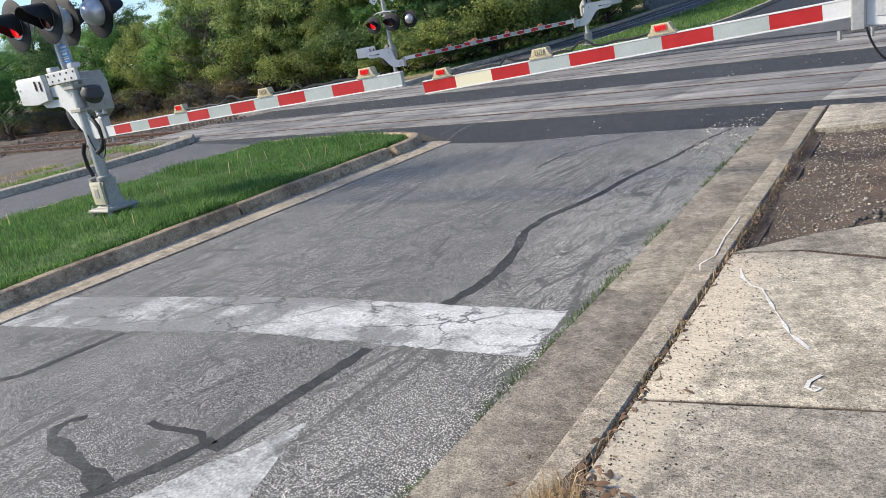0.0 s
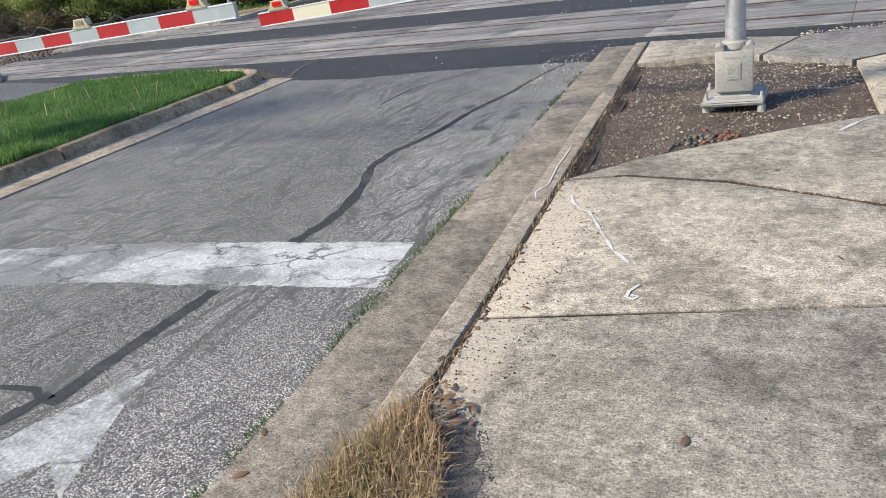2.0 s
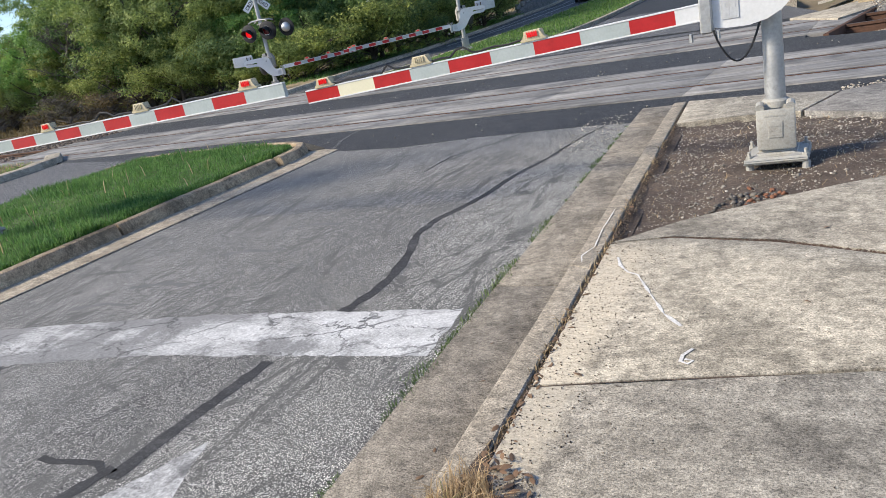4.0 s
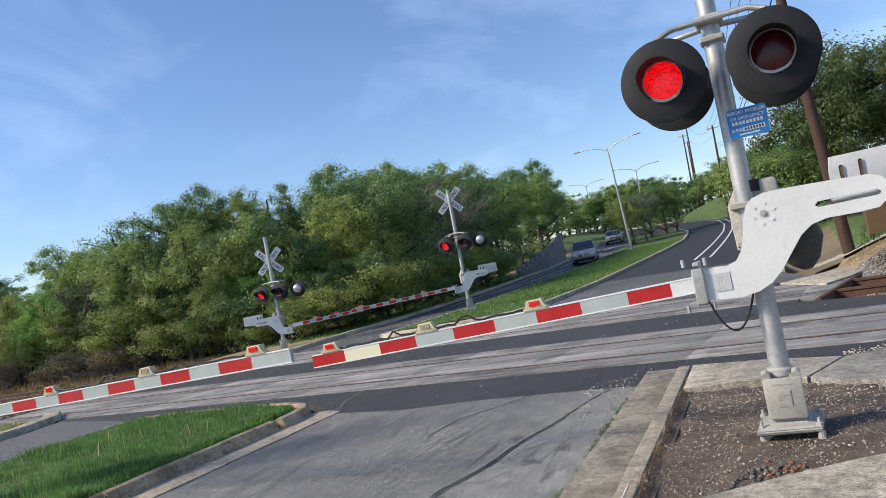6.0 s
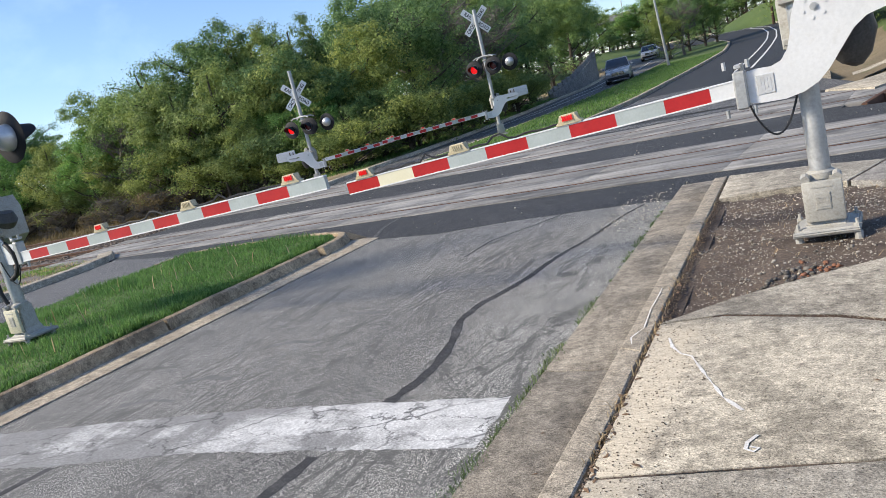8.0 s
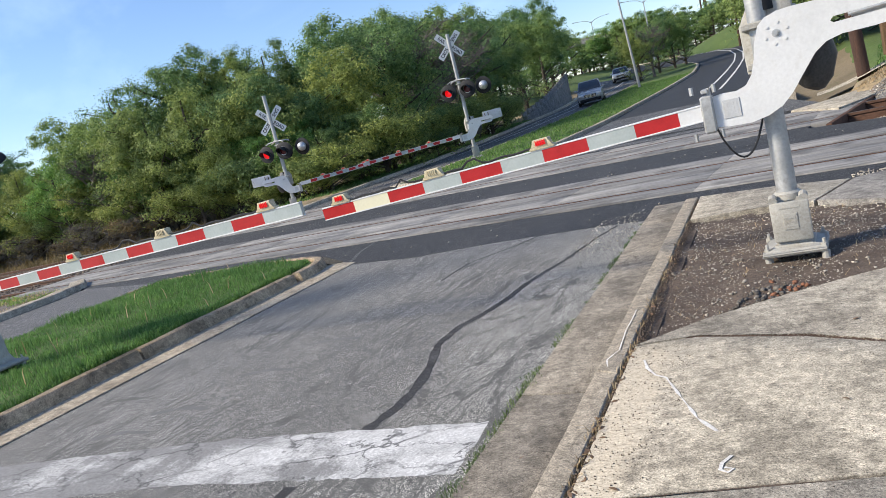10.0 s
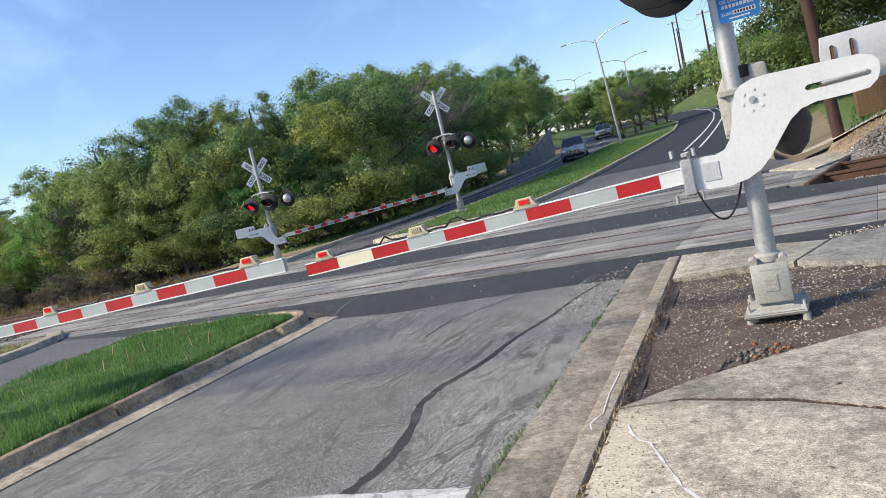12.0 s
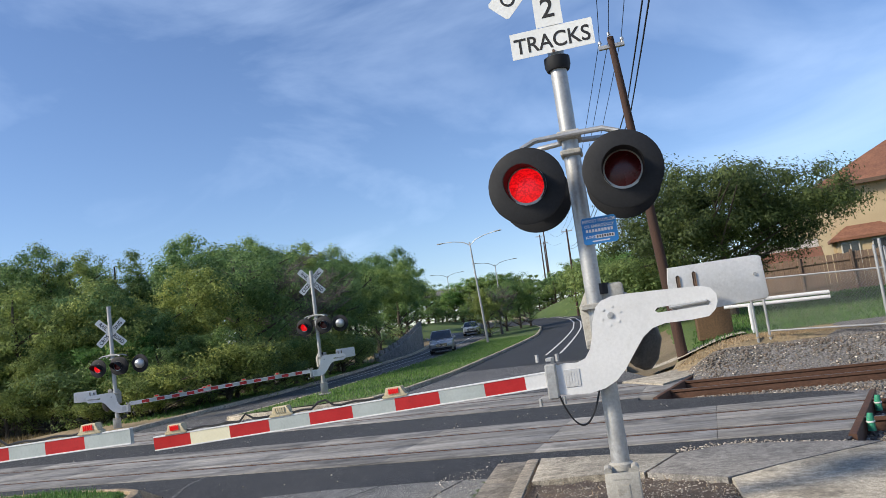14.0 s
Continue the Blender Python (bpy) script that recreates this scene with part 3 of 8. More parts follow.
gx = grid_lines(-2400, 2400, (-20, -10, 0, 8), 1.3)
gy = grid_lines(-2400, 2600, (0, 10, 20, 40), 1.3)
gv = [(x, y, ground_height(x, y)) for y in gy for x in gx]
gf = [(j * len(gx) + i, j * len(gx) + i + 1, (j + 1) * len(gx) + i + 1, (j + 1) * len(gx) + i) for j in range(len(gy) - 1) for i in range(len(gx) - 1)]
ground = tagged(new("ground", raw("ground", gv, gf, M_SOIL, True)), "dry earth ground with sparse grass under the trees", "ground", kind="structure")
# grass takes over beyond the crossing's shoulder
ground.data.materials.append(M_TURF)
for f in ground.data.polygons:
    if f.center.y > 60 or (f.center.y > 30 and f.center.x > -3):
        f.material_index = 1


def strip(name, left, right, material, lift, label, category="road", step=1.0, kind="structure", flat=None):
    """A sheet between two plan lines, laid on the terrain."""
    def resample(line, n):
        d = [0.0]
        for a, b in zip(line, line[1:]):
            d.append(d[-1] + math.dist(a, b))
        return [(float(np.interp(t, d, [p[0] for p in line])), float(np.interp(t, d, [p[1] for p in line]))) for t in np.linspace(0, d[-1], n)]
    n = max(3, int(sum(math.dist(a, b) for a, b in zip(left, left[1:])) / step))
    A, B = resample(left, n), resample(right, n)
    W = 7
    verts, faces = [], []
    for (ax, ay), (bx, by) in zip(A, B):
        for k in range(W):
            x, y = ax + (bx - ax) * k / (W - 1), ay + (by - ay) * k / (W - 1)
            z = flat if flat is not None else 0.00035 * max(0, y - 22) ** 2
            verts.append((x, y, z + lift))
    for j in range(n - 1):
        for k in range(W - 1):
            a = j * W + k
            faces.append((a, a + 1, a + W + 1, a + W))
    ob = tagged(new(name, raw(name, verts, faces, material, True)), label, category, kind=kind)
    if ob.data.polygons[0].normal.z < 0:
        ob.data.flip_normals()
    return ob


# the near kerb and gutter run slightly askew to the lane
def gutter_x(y):
    return -1.725 - 0.026 * max(y, -3.0)


def kerb_x(y):
    return -1.234 - 0.031 * max(y, -3.0)


# near carriageway, old chip seal
bm = bmesh.new()
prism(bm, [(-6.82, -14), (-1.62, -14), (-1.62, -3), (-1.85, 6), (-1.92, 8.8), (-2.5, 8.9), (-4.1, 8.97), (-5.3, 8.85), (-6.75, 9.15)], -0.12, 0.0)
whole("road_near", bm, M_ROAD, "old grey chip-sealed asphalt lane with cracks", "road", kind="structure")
# opposite lane beyond the median
bm = bmesh.new()
prism(bm, [(-16.0, -14), (-11.95, -14), (-11.95, 10.4), (-16.3, 11.6)], -0.12, -0.004)
whole("road_opposite", bm, M_FAR_ROAD, "grey asphalt lane beyond the grass median", "road", kind="structure")
# newer black asphalt round the rails
bm = bmesh.new()
prism(bm, [(-6.75, 9.15), (-5.3, 8.85), (-4.1, 8.97), (-2.5, 8.9), (-1.92, 8.8), (-1.92, 9.6), (-1.3, 9.35), (0.6, 9.0), (2.2, 9.25), (2.35, 9.6), (3.3, 13.0), (3.1, 13.5), (0.4, 14.7), (-0.1, 15.0), (0.4, 18.6), (0.4, 19.0),
           (-2, 21.5), (-8.2, 22), (-13.0, 21.2), (-19.2, 20.6), (-20.5, 14.0), (-19.5, 12.2), (-16.3, 11.6), (-11.95, 10.4), (-8.0, 10.3), (-7.0, 9.5)], -0.12, -0.002)
whole("road_crossing", bm, M_DARK, "dark patched asphalt round the rail crossing", "road", kind="structure")
# far carriageways
L_OUT = [(-16.0, 20.6), (-16.3, 25), (-16.2, 32), (-16.5, 41), (-17.0, 48), (-16.9, 54), (-17.4, 59), (-18.2, 65), (-20.6, 78), (-27, 92), (-42, 108)]
L_IN = [(-12.7, 20.9), (-12.55, 28), (-12.65, 36), (-12.6, 44), (-12.7, 53), (-13.2, 60), (-13.5, 68), (-14.4, 78), (-17, 86), (-24, 94), (-38, 106)]
R_IN = [(-8.0, 21.7), (-7.6, 24.8), (-7.45, 30), (-7.6, 38.5), (-7.6, 47.5), (-7.55, 61.5), (-8.1, 69), (-8.7, 75.3), (-9.7, 80.2), (-11.2, 84.5), (-14.5, 89.5), (-30, 105)]
R_OUT = [(0.5, 18.6), (-0.6, 23), (-1.4, 30), (-1.8, 36), (-2.0, 46), (-2.2, 55), (-2.5, 66), (-3.2, 78), (-4.4, 88), (-6.6, 96), (-12.2, 103), (-22, 109.5), (-36, 121)]
strip("road_far_left", L_OUT, L_IN, M_FAR_ROAD, 0.004, "curving worn asphalt carriageway beside the woods")
strip("road_far_right", R_IN, R_OUT, M_BLACKTOP, 0.006, "dark asphalt carriageway curving away uphill")
# paler worn apron just past the crossing
strip("road_far_apron", [(-8.0, 21.5), (-7.6, 24.6), (-7.4, 31)], [(0.45, 18.7), (-0.5, 22.6), (-1.35, 29.5)], M_FAR_ROAD, 0.012, "paler worn asphalt just past the tracks")


def offset(line, d):
    out = []
    for i, p in enumerate(line):
        a, b = Vector(line[max(0, i - 1)]), Vector(line[min(len(line) - 1, i + 1)])
        t = (b - a).normalized()
        out.append((p[0] + t.y * d, p[1] - t.x * d))
    return out


def rel(line, d0, d1, name, label, mat=None, y0=0, y1=999):
    cut = [p for p in line if y0 <= p[1] <= y1]
    strip(name, offset(cut, d0), offset(cut, d1), mat or M_LINE, 0.022, label, "road marking")


rel(R_OUT, -1.75, -1.63, "lane_line", "solid white edge line on the far road", y0=35)
rel(R_OUT, -2.45, -2.33, "lane_line", "second solid white line on the far road", y0=35)
rel(L_OUT, 0.9, 1.02, "lane_line", "solid white edge line along the far kerb", y0=26)
rel(L_IN, -2.2, -2.08, "lane_line", "white lane line in the far carriageway", y0=36)


def kerb_run(name, line, width, height, material, label, z=0.0, base=-0.15, slope=0.03, parent=None, ground_on=True):
    """A kerb along a plan line: sloped front, rounded top edge; the line is its front foot."""
    prof = [(0, base), (0, 0.0), (slope * 0.8, height * 0.80), (slope + 0.006, height * 0.95), (slope + 0.022, height), (width - 0.008, height), (width, height - 0.008), (width, base)]
    verts, faces = [], []
    for i, p in enumerate(line):
        a, b = Vector(line[max(0, i - 1)]), Vector(line[min(len(line) - 1, i + 1)])
        t = (b - a).normalized()
        nx, ny = t.y, -t.x
        gz = z + (0.00035 * max(0, p[1] - 22) ** 2 if ground_on else 0)
        wob = 0.004 * math.sin(i * 1.7) + 0.003 * math.sin(i * 4.1)
        for d, h in prof:
            verts.append((p[0] + nx * (d + wob), p[1] + ny * (d + wob), gz + h + wob * 0.6))
    n = len(prof)
    for i in range(len(line) - 1):
        for k in range(n - 1):
            faces.append((i * n + k, (i + 1) * n + k, (i + 1) * n + k + 1, i * n + k + 1))
    faces += [tuple(range(n)), tuple((len(line) - 1) * n + k for k in range(n - 1, -1, -1))]
    me = raw(name, verts, faces, material, True)
    me.set_sharp_from_angle(angle=radians(28))
    ob = new(name, me)
    if parent:
        ob.parent = parent
        return ob
    return tagged(ob, label, "kerb", kind="structure")


def dense(line, step=0.4):
    out = []
    for a, b in zip(line, line[1:]):
        n = max(1, int(math.dist(a, b) / step))
        out += [(a[0] + (b[0] - a[0]) * k / n, a[1] + (b[1] - a[1]) * k / n) for k in range(n)]
    return out + [line[-1]]


# near gutter, cast in lengths with joints; its kerb is one with it
near_kerb = thing("kerb_near", "tan concrete kerb and gutter beside the road", "kerb", kind="structure")
for a, b in ((-14, -5.2), (-5.19, -2.16), (-2.15, 0.86), (0.87, 3.86), (3.872, 6.78), (6.79, 8.46), (8.475, 9.6)):
    bm = bmesh.new()
    prism(bm, [(gutter_x(a), a), (kerb_x(a), a), (kerb_x(b), b), (gutter_x(b), b)], -0.12, 0.018, 0.006)
    part("gutter_length", bm, M_GUTTER, near_kerb)
for a, b in ((-14, -5.2), (-5.19, -2.16), (-2.15, 0.86), (0.87, 3.985), (4.02, 6.78), (6.79, 8.95)):
    kerb_run("kerb_length", dense([(kerb_x(a), a), (kerb_x(b), b)]), 0.18, 0.15, M_KERB, "", slope=0.03, parent=near_kerb)
# chipped lump at the crack, with white scuffs
bm = bmesh.new()
prism(bm, [(-1.31, 3.86), (-1.18, 3.80), (-1.18, 4.06), (-1.24, 4.10), (-1.315, 4.03)], 0.10, 0.156, 0.008)
part("broken_piece", bm, M_KERB, near_kerb)

# median: gutter, kerb, lawn
NOSE = [(-7.0, -14), (-7.02, 3), (-6.98, 6), (-6.98, 8.4), (-7.02, 8.85), (-7.12, 9.2), (-7.35, 9.5), (-7.75, 9.72), (-8.4, 9.86), (-10.0, 10.02), (-11.2, 10.1), (-11.6, 10.0), (-11.8, 9.7), (-11.88, 9.2), (-11.9, 6), (-11.9, -14)]
bm = bmesh.new()
prism(bm, [(-7.05, -14), (-6.58, -14), (-6.60, 3), (-6.57, 6), (-6.56, 8.6), (-6.55, 9.2), (-6.9, 9.35), (-7.2, 9.3), (-7.1, 8.9)], -0.12, 0.012, 0.005)
whole("gutter_median", bm, M_MEDGUTTER, "pale concrete gutter along the grass median", "kerb", kind="structure")
med = thing("kerb_median", "weathered dark-faced concrete kerb round the grass median", "kerb", kind="structure")
cuts = [(-14, 2.3), (2.31, 5.37), (5.40, 8.3)]
for a, b in cuts:
    kerb_run("kerb_length", dense([(-7.02, b), (-7.02, a)])[::1], 0.17, 0.15, M_MEDKERB, "", slope=0.045, parent=med)
kerb_run("kerb_length", dense(NOSE[3:-2], 0.15)[::-1], 0.17, 0.15, M_MEDKERB, "", slope=0.045, parent=med)
kerb_run("kerb_length", dense([(-11.9, -14), (-11.9, 6)]), 0.17, 0.15, M_MEDKERB, "", slope=0.045, parent=med)
bm = bmesh.new()
lawn = [(-7.19, -14), (-7.19, 8.4), (-7.2, 8.85), (-7.32, 9.1), (-7.5, 9.3), (-7.8, 9.53), (-8.5, 9.66), (-10, 9.84), (-11.1, 9.92), (-11.5, 9.8), (-11.7, 9.2), (-11.74, 6), (-11.74, -14)]
prism(bm, lawn, -0.05, 0.135)
whole("lawn_median", bm, M_TURF, "green grassy soil of the road median", "ground", kind="structure")
bm = bmesh.new()
prism(bm, [(-30, -14), (-16.2, -14), (-16.2, 8), (-16.5, 11), (-17.5, 12.4), (-21, 12.7), (-30, 13.4)], -0.3, -0.02)
whole("ground_trackside", bm, M_BALLAST_B, "bare dry ground beside the tracks", "ground", kind="structure")
# far kerb of the opposite lane
kerb_run("kerb_opposite", dense([(-16.0, -14), (-16.0, 8.8), (-16.2, 10.6), (-16.7, 11.9), (-17.6, 12.6)], 0.3)[::-1], 0.4, 0.14, M_TANKERB, "tan concrete kerb across the opposite lane")
# far island
I_R = [(-8.05, 21.75), (-7.72, 23.4), (-7.6, 25.5), (-7.45, 30), (-7.6, 38.5), (-7.6, 47.5), (-7.55, 61.5), (-8.1, 69), (-8.7, 75.3), (-9.7, 80.2), (-11.2, 84.3)]
I_L = [(-12.75, 20.9), (-12.55, 28), (-12.65, 36), (-12.6, 44), (-12.7, 53), (-13.2, 60), (-13.5, 68), (-14.2, 76), (-14.2, 81), (-12.6, 84.8)]
kerb_run("kerb_island", dense(I_R, 1.0)[::-1], 0.22, 0.15, M_TANKERB, "pale concrete kerb of the far grass island")
kerb_run("kerb_island", dense([(-8.02, 21.7), (-9.4, 21.0), (-11.4, 20.65), (-12.4, 20.7), (-12.8, 20.95)], 0.3), 0.45, 0.13, M_TANKERB, "tan concrete kerb at the nose of the far grass island")
kerb_run("kerb_island", dense(I_L, 1.0), 0.2, 0.14, M_TANKERB, "pale concrete kerb of the far grass island")
strip("lawn_island", [(p[0] + 0.12, p[1] + (0.3 if i == 0 else 0)) for i, p in enumerate(I_L)], [(p[0] - 0.12, p[1] + (0.35 if i == 0 else 0)) for i, p in enumerate(I_R)], M_TURF, 0.13, "green lawn of the far traffic island", "ground")
# kerb and verge along the woods
kerb_run("kerb_woods", dense([(-19.4, 19.2), (-17.8, 19.65), (-16.6, 20.0), (-16.1, 20.5)] + L_OUT[1:-1], 1.0)[::-1], 0.3, 0.14, M_TANKERB, "tan concrete kerb between the road and the woods")
kerb_run("kerb_far", dense(R_OUT[1:-1], 1.0), 0.3, 0.14, M_TANKERB, "pale concrete kerb on the outside of the far bend")
strip("verge_woods", offset(L_OUT, -5.0), offset(L_OUT, -0.3), M_DRYTURF, 0.10, "dry grassy verge beside the woods", "ground")
strip("verge_green", [(-18.6, 27), (-18.4, 34), (-18.6, 42), (-18.9, 50)], [(-16.7, 27), (-16.6, 34), (-16.9, 42), (-17.4, 50)], M_TURF, 0.125, "thin green grass along the far kerb", "ground")


# ---------------------------------------------------------------- sidewalk slabs and dirt bed
def slab(pts, material=M_WALK, z1=0.15, label="", inset=0.006):
    c = (sum(p[0] for p in pts) / len(pts), sum(p[1] for p in pts) / len(pts))
    bm = bmesh.new()
    n = len(pts)
    q = []
    for p in pts:
        d = Vector((c[0] - p[0], c[1] - p[1]))
        q.append((p[0] + d.x / max(d.length, 0.01) * inset * 1.3, p[1] + d.y / max(d.length, 0.01) * inset * 1.3))
    prism(bm, q, 0.0, z1, 0.006)
    return part("slab", bm, material, walkway, label)


walkway = thing("pavement", "stained tan concrete sidewalk of cast slabs", "pavement", kind="structure")
slab([(-0.94, -3.2), (2.0, -3.2), (2.0, -0.2), (-1.022, -0.35)])
slab([(-1.022, -0.34), (0.73, -0.2), (0.73, 1.1), (0.72, 2.86), (-1.11, 2.49)], M_WALK_GREY)
slab([(-1.11, 2.50), (0.72, 2.87), (0.75, 3.55), (0.80, 3.68), (0.3, 3.93), (-0.2, 4.16), (-0.8, 4.29), (-1.164, 4.21)])
slab([(-1.165, 4.23), (-0.8, 4.31), (-0.2, 4.19), (0.3, 3.96), (0.85, 3.69), (1.3, 4.05), (1.66, 4.45), (2.1, 5.33), (0.84, 5.52), (0.68, 5.46), (0.14, 5.20), (-0.32, 4.92), (-0.78, 4.60)], M_WALK_GREY)
slab([(0.70, 5.55), (0.86, 5.54), (2.1, 5.35), (2.5, 6.05), (1.65, 6.12), (0.68, 6.25)])
slab([(0.68, 6.27), (1.65, 6.14), (2.45, 6.07), (2.4, 7.3), (2.3, 8.25), (1.81, 7.97), (1.16, 7.58), (0.67, 7.2)])
slab([(2.1, 5.33), (1.68, 4.46), (5.5, 4.9), (8.5, 5.2), (8.5, 6.9), (5.5, 6.4), (2.52, 6.05)])
slab([(0.64, 7.22), (1.16, 7.60), (1.81, 7.99), (2.28, 8.27), (1.8, 8.52), (1.34, 8.68), (0.85, 8.84), (0.28, 8.56), (-0.08, 7.72)], M_SLAB_DARK)
slab([(-0.10, 7.72), (0.262, 8.57), (-0.4, 8.84), (-1.31, 9.0), (-1.272, 7.72), (-0.7, 7.80)])
bm = bmesh.new()
prism(bm, [(kerb_x(-3.2) + 0.12, -3.2), (kerb_x(-3.2) + 0.30, -3.2), (kerb_x(9) + 0.30, 9.0), (kerb_x(9) + 0.12, 9.0)], -0.05, 0.112)
whole("gap_soil", bm, M_DIRT, "dark soil filling the gap behind the kerb", "ground", kind="structure")
# the bed that the mast stands in
bedv, bedf = [], []
bed = [(-1.19, 4.25), (-0.78, 4.58), (-0.32, 4.90), (0.14, 5.18), (0.69, 5.47), (0.69, 6.2), (0.68, 7.22), (-0.1, 7.72), (-0.7, 7.8), (-1.30, 7.74)]


def inside(pts, x, y):
    r = False
    for (ax, ay), (bx, by) in zip(pts, pts[1:] + pts[:1]):
        if (ay > y) != (by > y) and x < (bx - ax) * (y - ay) / (by - ay) + ax:
            r = not r
    return r


N = 34
for j in range(N + 1):
    for i in range(N + 1):
        x, y = -1.34 + 2.08 * i / N, 4.2 + 3.7 * j / N
        h = 0.105 + 0.022 * noise.noise((x * 2.2, y * 2.2, 0)) + 0.012 * noise.noise((x * 9, y * 9, 3))
        if not inside(bed, x, y):
            h = 0.06
        bedv.append((x, y, h))
bedf = [(j * (N + 1) + i, j * (N + 1) + i + 1, (j + 1) * (N + 1) + i + 1, (j + 1) * (N + 1) + i) for j in range(N) for i in range(N)]
tagged(new("dirt_bed", raw("dirt_bed", bedv, bedf, M_DIRT, True)), "bare brown dirt bed with gravel round the signal mast", "ground", kind="structure")
bm = bmesh.new()
box(bm, 0.55, 9.0, -3.1, 4.9, -0.05, 0.115)
whole("soil_lawn", bm, M_DIRT, "dark soil under the lawn edge", "ground", kind="structure")
# lawn to the right of the sidewalk, and soil under the kerbside tuft
bm = bmesh.new()
prism(bm, [(0.62, -3), (9, -3), (9, 5.1), (5.5, 5.0), (2.2, 4.72), (1.60, 4.64), (1.42, 4.42), (1.17, 4.20), (0.92, 4.0), (0.79, 3.88), (0.70, 3.66), (0.66, 3.40), (0.64, 3.1), (0.63, 2.7)], 0.0, 0.145)
whole("lawn_near", bm, M_DRYTURF, "dry grassy soil beside the sidewalk", "ground", kind="structure")
bm = bmesh.new()
prism(bm, [(-1.32, -0.3), (-0.86, -0.3), (-0.83, 0.9), (-0.84, 1.3), (-0.90, 1.6), (-1.02, 1.82), (-1.12, 2.0), (-1.13, 2.1), (-1.16, 1.85), (-1.28, 1.5)], 0.1, 0.1525, 0.002)
whole("soil_tuft", bm, M_DIRT, "dark crumbly soil at the kerb", "ground", kind="structure")


# ---------------------------------------------------------------- road markings and tar
def flat_shape(name, pts, material, z, label, category, rag=0.0, seed=1, sub=0.06):
    rnd = random.Random(seed)
    fine = []
    for a, b in zip(pts, pts[1:] + pts[:1]):
        n = max(1, int(math.dist(a, b) / sub))
        for k in range(n):
            t = k / n
            fine.append((a[0] + (b[0] - a[0]) * t + rnd.uniform(-rag, rag), a[1] + (b[1] - a[1]) * t + rnd.uniform(-rag, rag)))
    bm = bmesh.new()
    face = bm.faces.new([bm.verts.new((x, y, z)) for x, y in fine])
    face.normal_update()
    if face.normal.z < 0:
        face.normal_flip()
    return whole(name, bm, material, label, category, kind="structure")


flat_shape("stop_line", [(-1.88, 2.97), (-1.93, 3.56), (-3.9, 3.42), (-5.4, 3.18), (-6.66, 2.96), (-6.58, 2.36), (-5.0, 2.60), (-3.88, 2.82)], M_PAINT, 0.0012, "broad cracked white stop line, worn at its median end", "road marking", 0.014, 3)
flat_shape("turn_arrow", [(-2.63, 2.06), (-2.92, 1.45), (-3.1, 0.9), (-2.72, 1.18), (-2.54, 1.42), (-2.31, 1.25), (-2.45, 1.6), (-2.55, 1.85)], M_PAINT_OLD, 0.0012, "faded white arrow painted on the lane", "road marking", 0.008, 5)


def ribbon(name, line, w, material, z, label, category, seed=0, jag=0.25):
    rnd = random.Random(seed)
    line = dense(line, 0.05)
    L, R = [], []
    for i, p in enumerate(line):
        a, b = Vector(line[max(0, i - 1)]), Vector(line[min(len(line) - 1, i + 1)])
        t = (b - a).normalized()
        ww = (w(i / len(line)) if callable(w) else w) * (1 + rnd.uniform(-jag, jag)) / 2
        k = 0.014 * math.sin(i * 0.2 + seed)
        L.append((p[0] - t.y * (ww + k), p[1] + t.x * (ww + k)))
        R.append((p[0] + t.y * (ww - k), p[1] - t.x * (ww - k)))
    verts = [(x, y, z) for x, y in L + R]
    n = len(L)
    me = raw(name, verts, [(i, n + i, n + i + 1, i + 1) for i in range(n - 1)], material)
    if me.polygons[0].normal.z < 0:
        me.flip_normals()
    return tagged(new(name, me), label, category, kind="structure")


ribbon("tar_seam", [(-2.905, 1.72), (-2.90, 2.3), (-2.88, 2.83)], 0.095, M_TAR, 0.0018, "black tar sealing a crack in the lane", "road repair", 1, 0.15)
ribbon("tar_seam", [(-3.2, 1.22), (-3.08, 1.5), (-3.0, 1.80)], 0.075, M_TAR, 0.0018, "black tar sealing a crack by the arrow", "road repair", 15, 0.3)
ribbon("tar_seam", [(-2.76, 3.5), (-2.72, 3.8), (-2.74, 4.1), (-2.84, 4.6), (-2.97, 5.0), (-2.98, 5.4), (-2.86, 5.8), (-2.78, 6.14), (-2.69, 6.84), (-2.52, 7.64), (-2.41, 8.31), (-2.3, 8.8)], lambda f: 0.095 - 0.05 * f, M_TAR, 0.0018, "black tar winding along a crack in the lane", "road repair", 2)
ribbon("tar_seam", [(-5.5, 1.55), (-5.15, 1.86), (-5.0, 2.56)], 0.07, M_TAR, 0.0018, "thin black tar seam across the lane", "road repair", 3)
ribbon("tar_seam", [(-3.97, 1.68), (-4.04, 1.62), (-4.04, 1.55), (-3.96, 1.49), (-3.73, 1.44), (-3.45, 1.38), (-3.2, 1.31)], 0.085, M_TAR, 0.0018, "black tar patch beside the painted arrow", "road repair", 4, 0.5)
ribbon("tar_seam", [(-3.52, 1.79), (-3.4, 1.78), (-3.24, 1.81), (-3.1, 1.82), (-3.02, 1.77)], 0.045, M_TAR, 0.0016, "thin curl of black tar by the arrow", "road repair", 16, 0.3)
ribbon("tar_seam", [(-4.05, 7.2), (-3.98, 7.9), (-3.62, 8.5), (-3.4, 8.95)], 0.035, M_TAR, 0.0018, "thin black tar seam near the crossing", "road repair", 5)
ribbon("road_crack", [(-4.6, 3.4), (-4.45, 4.4), (-4.6, 5.6), (-4.3, 7.0)], 0.007, M_TAR, 0.0014, "narrow crack along the lane", "road repair", 6)
ribbon("road_crack", [(-3.6, 1.9), (-3.3, 2.6), (-3.25, 2.8)], 0.007, M_TAR, 0.0014, "narrow crack along the lane", "road repair", 7)
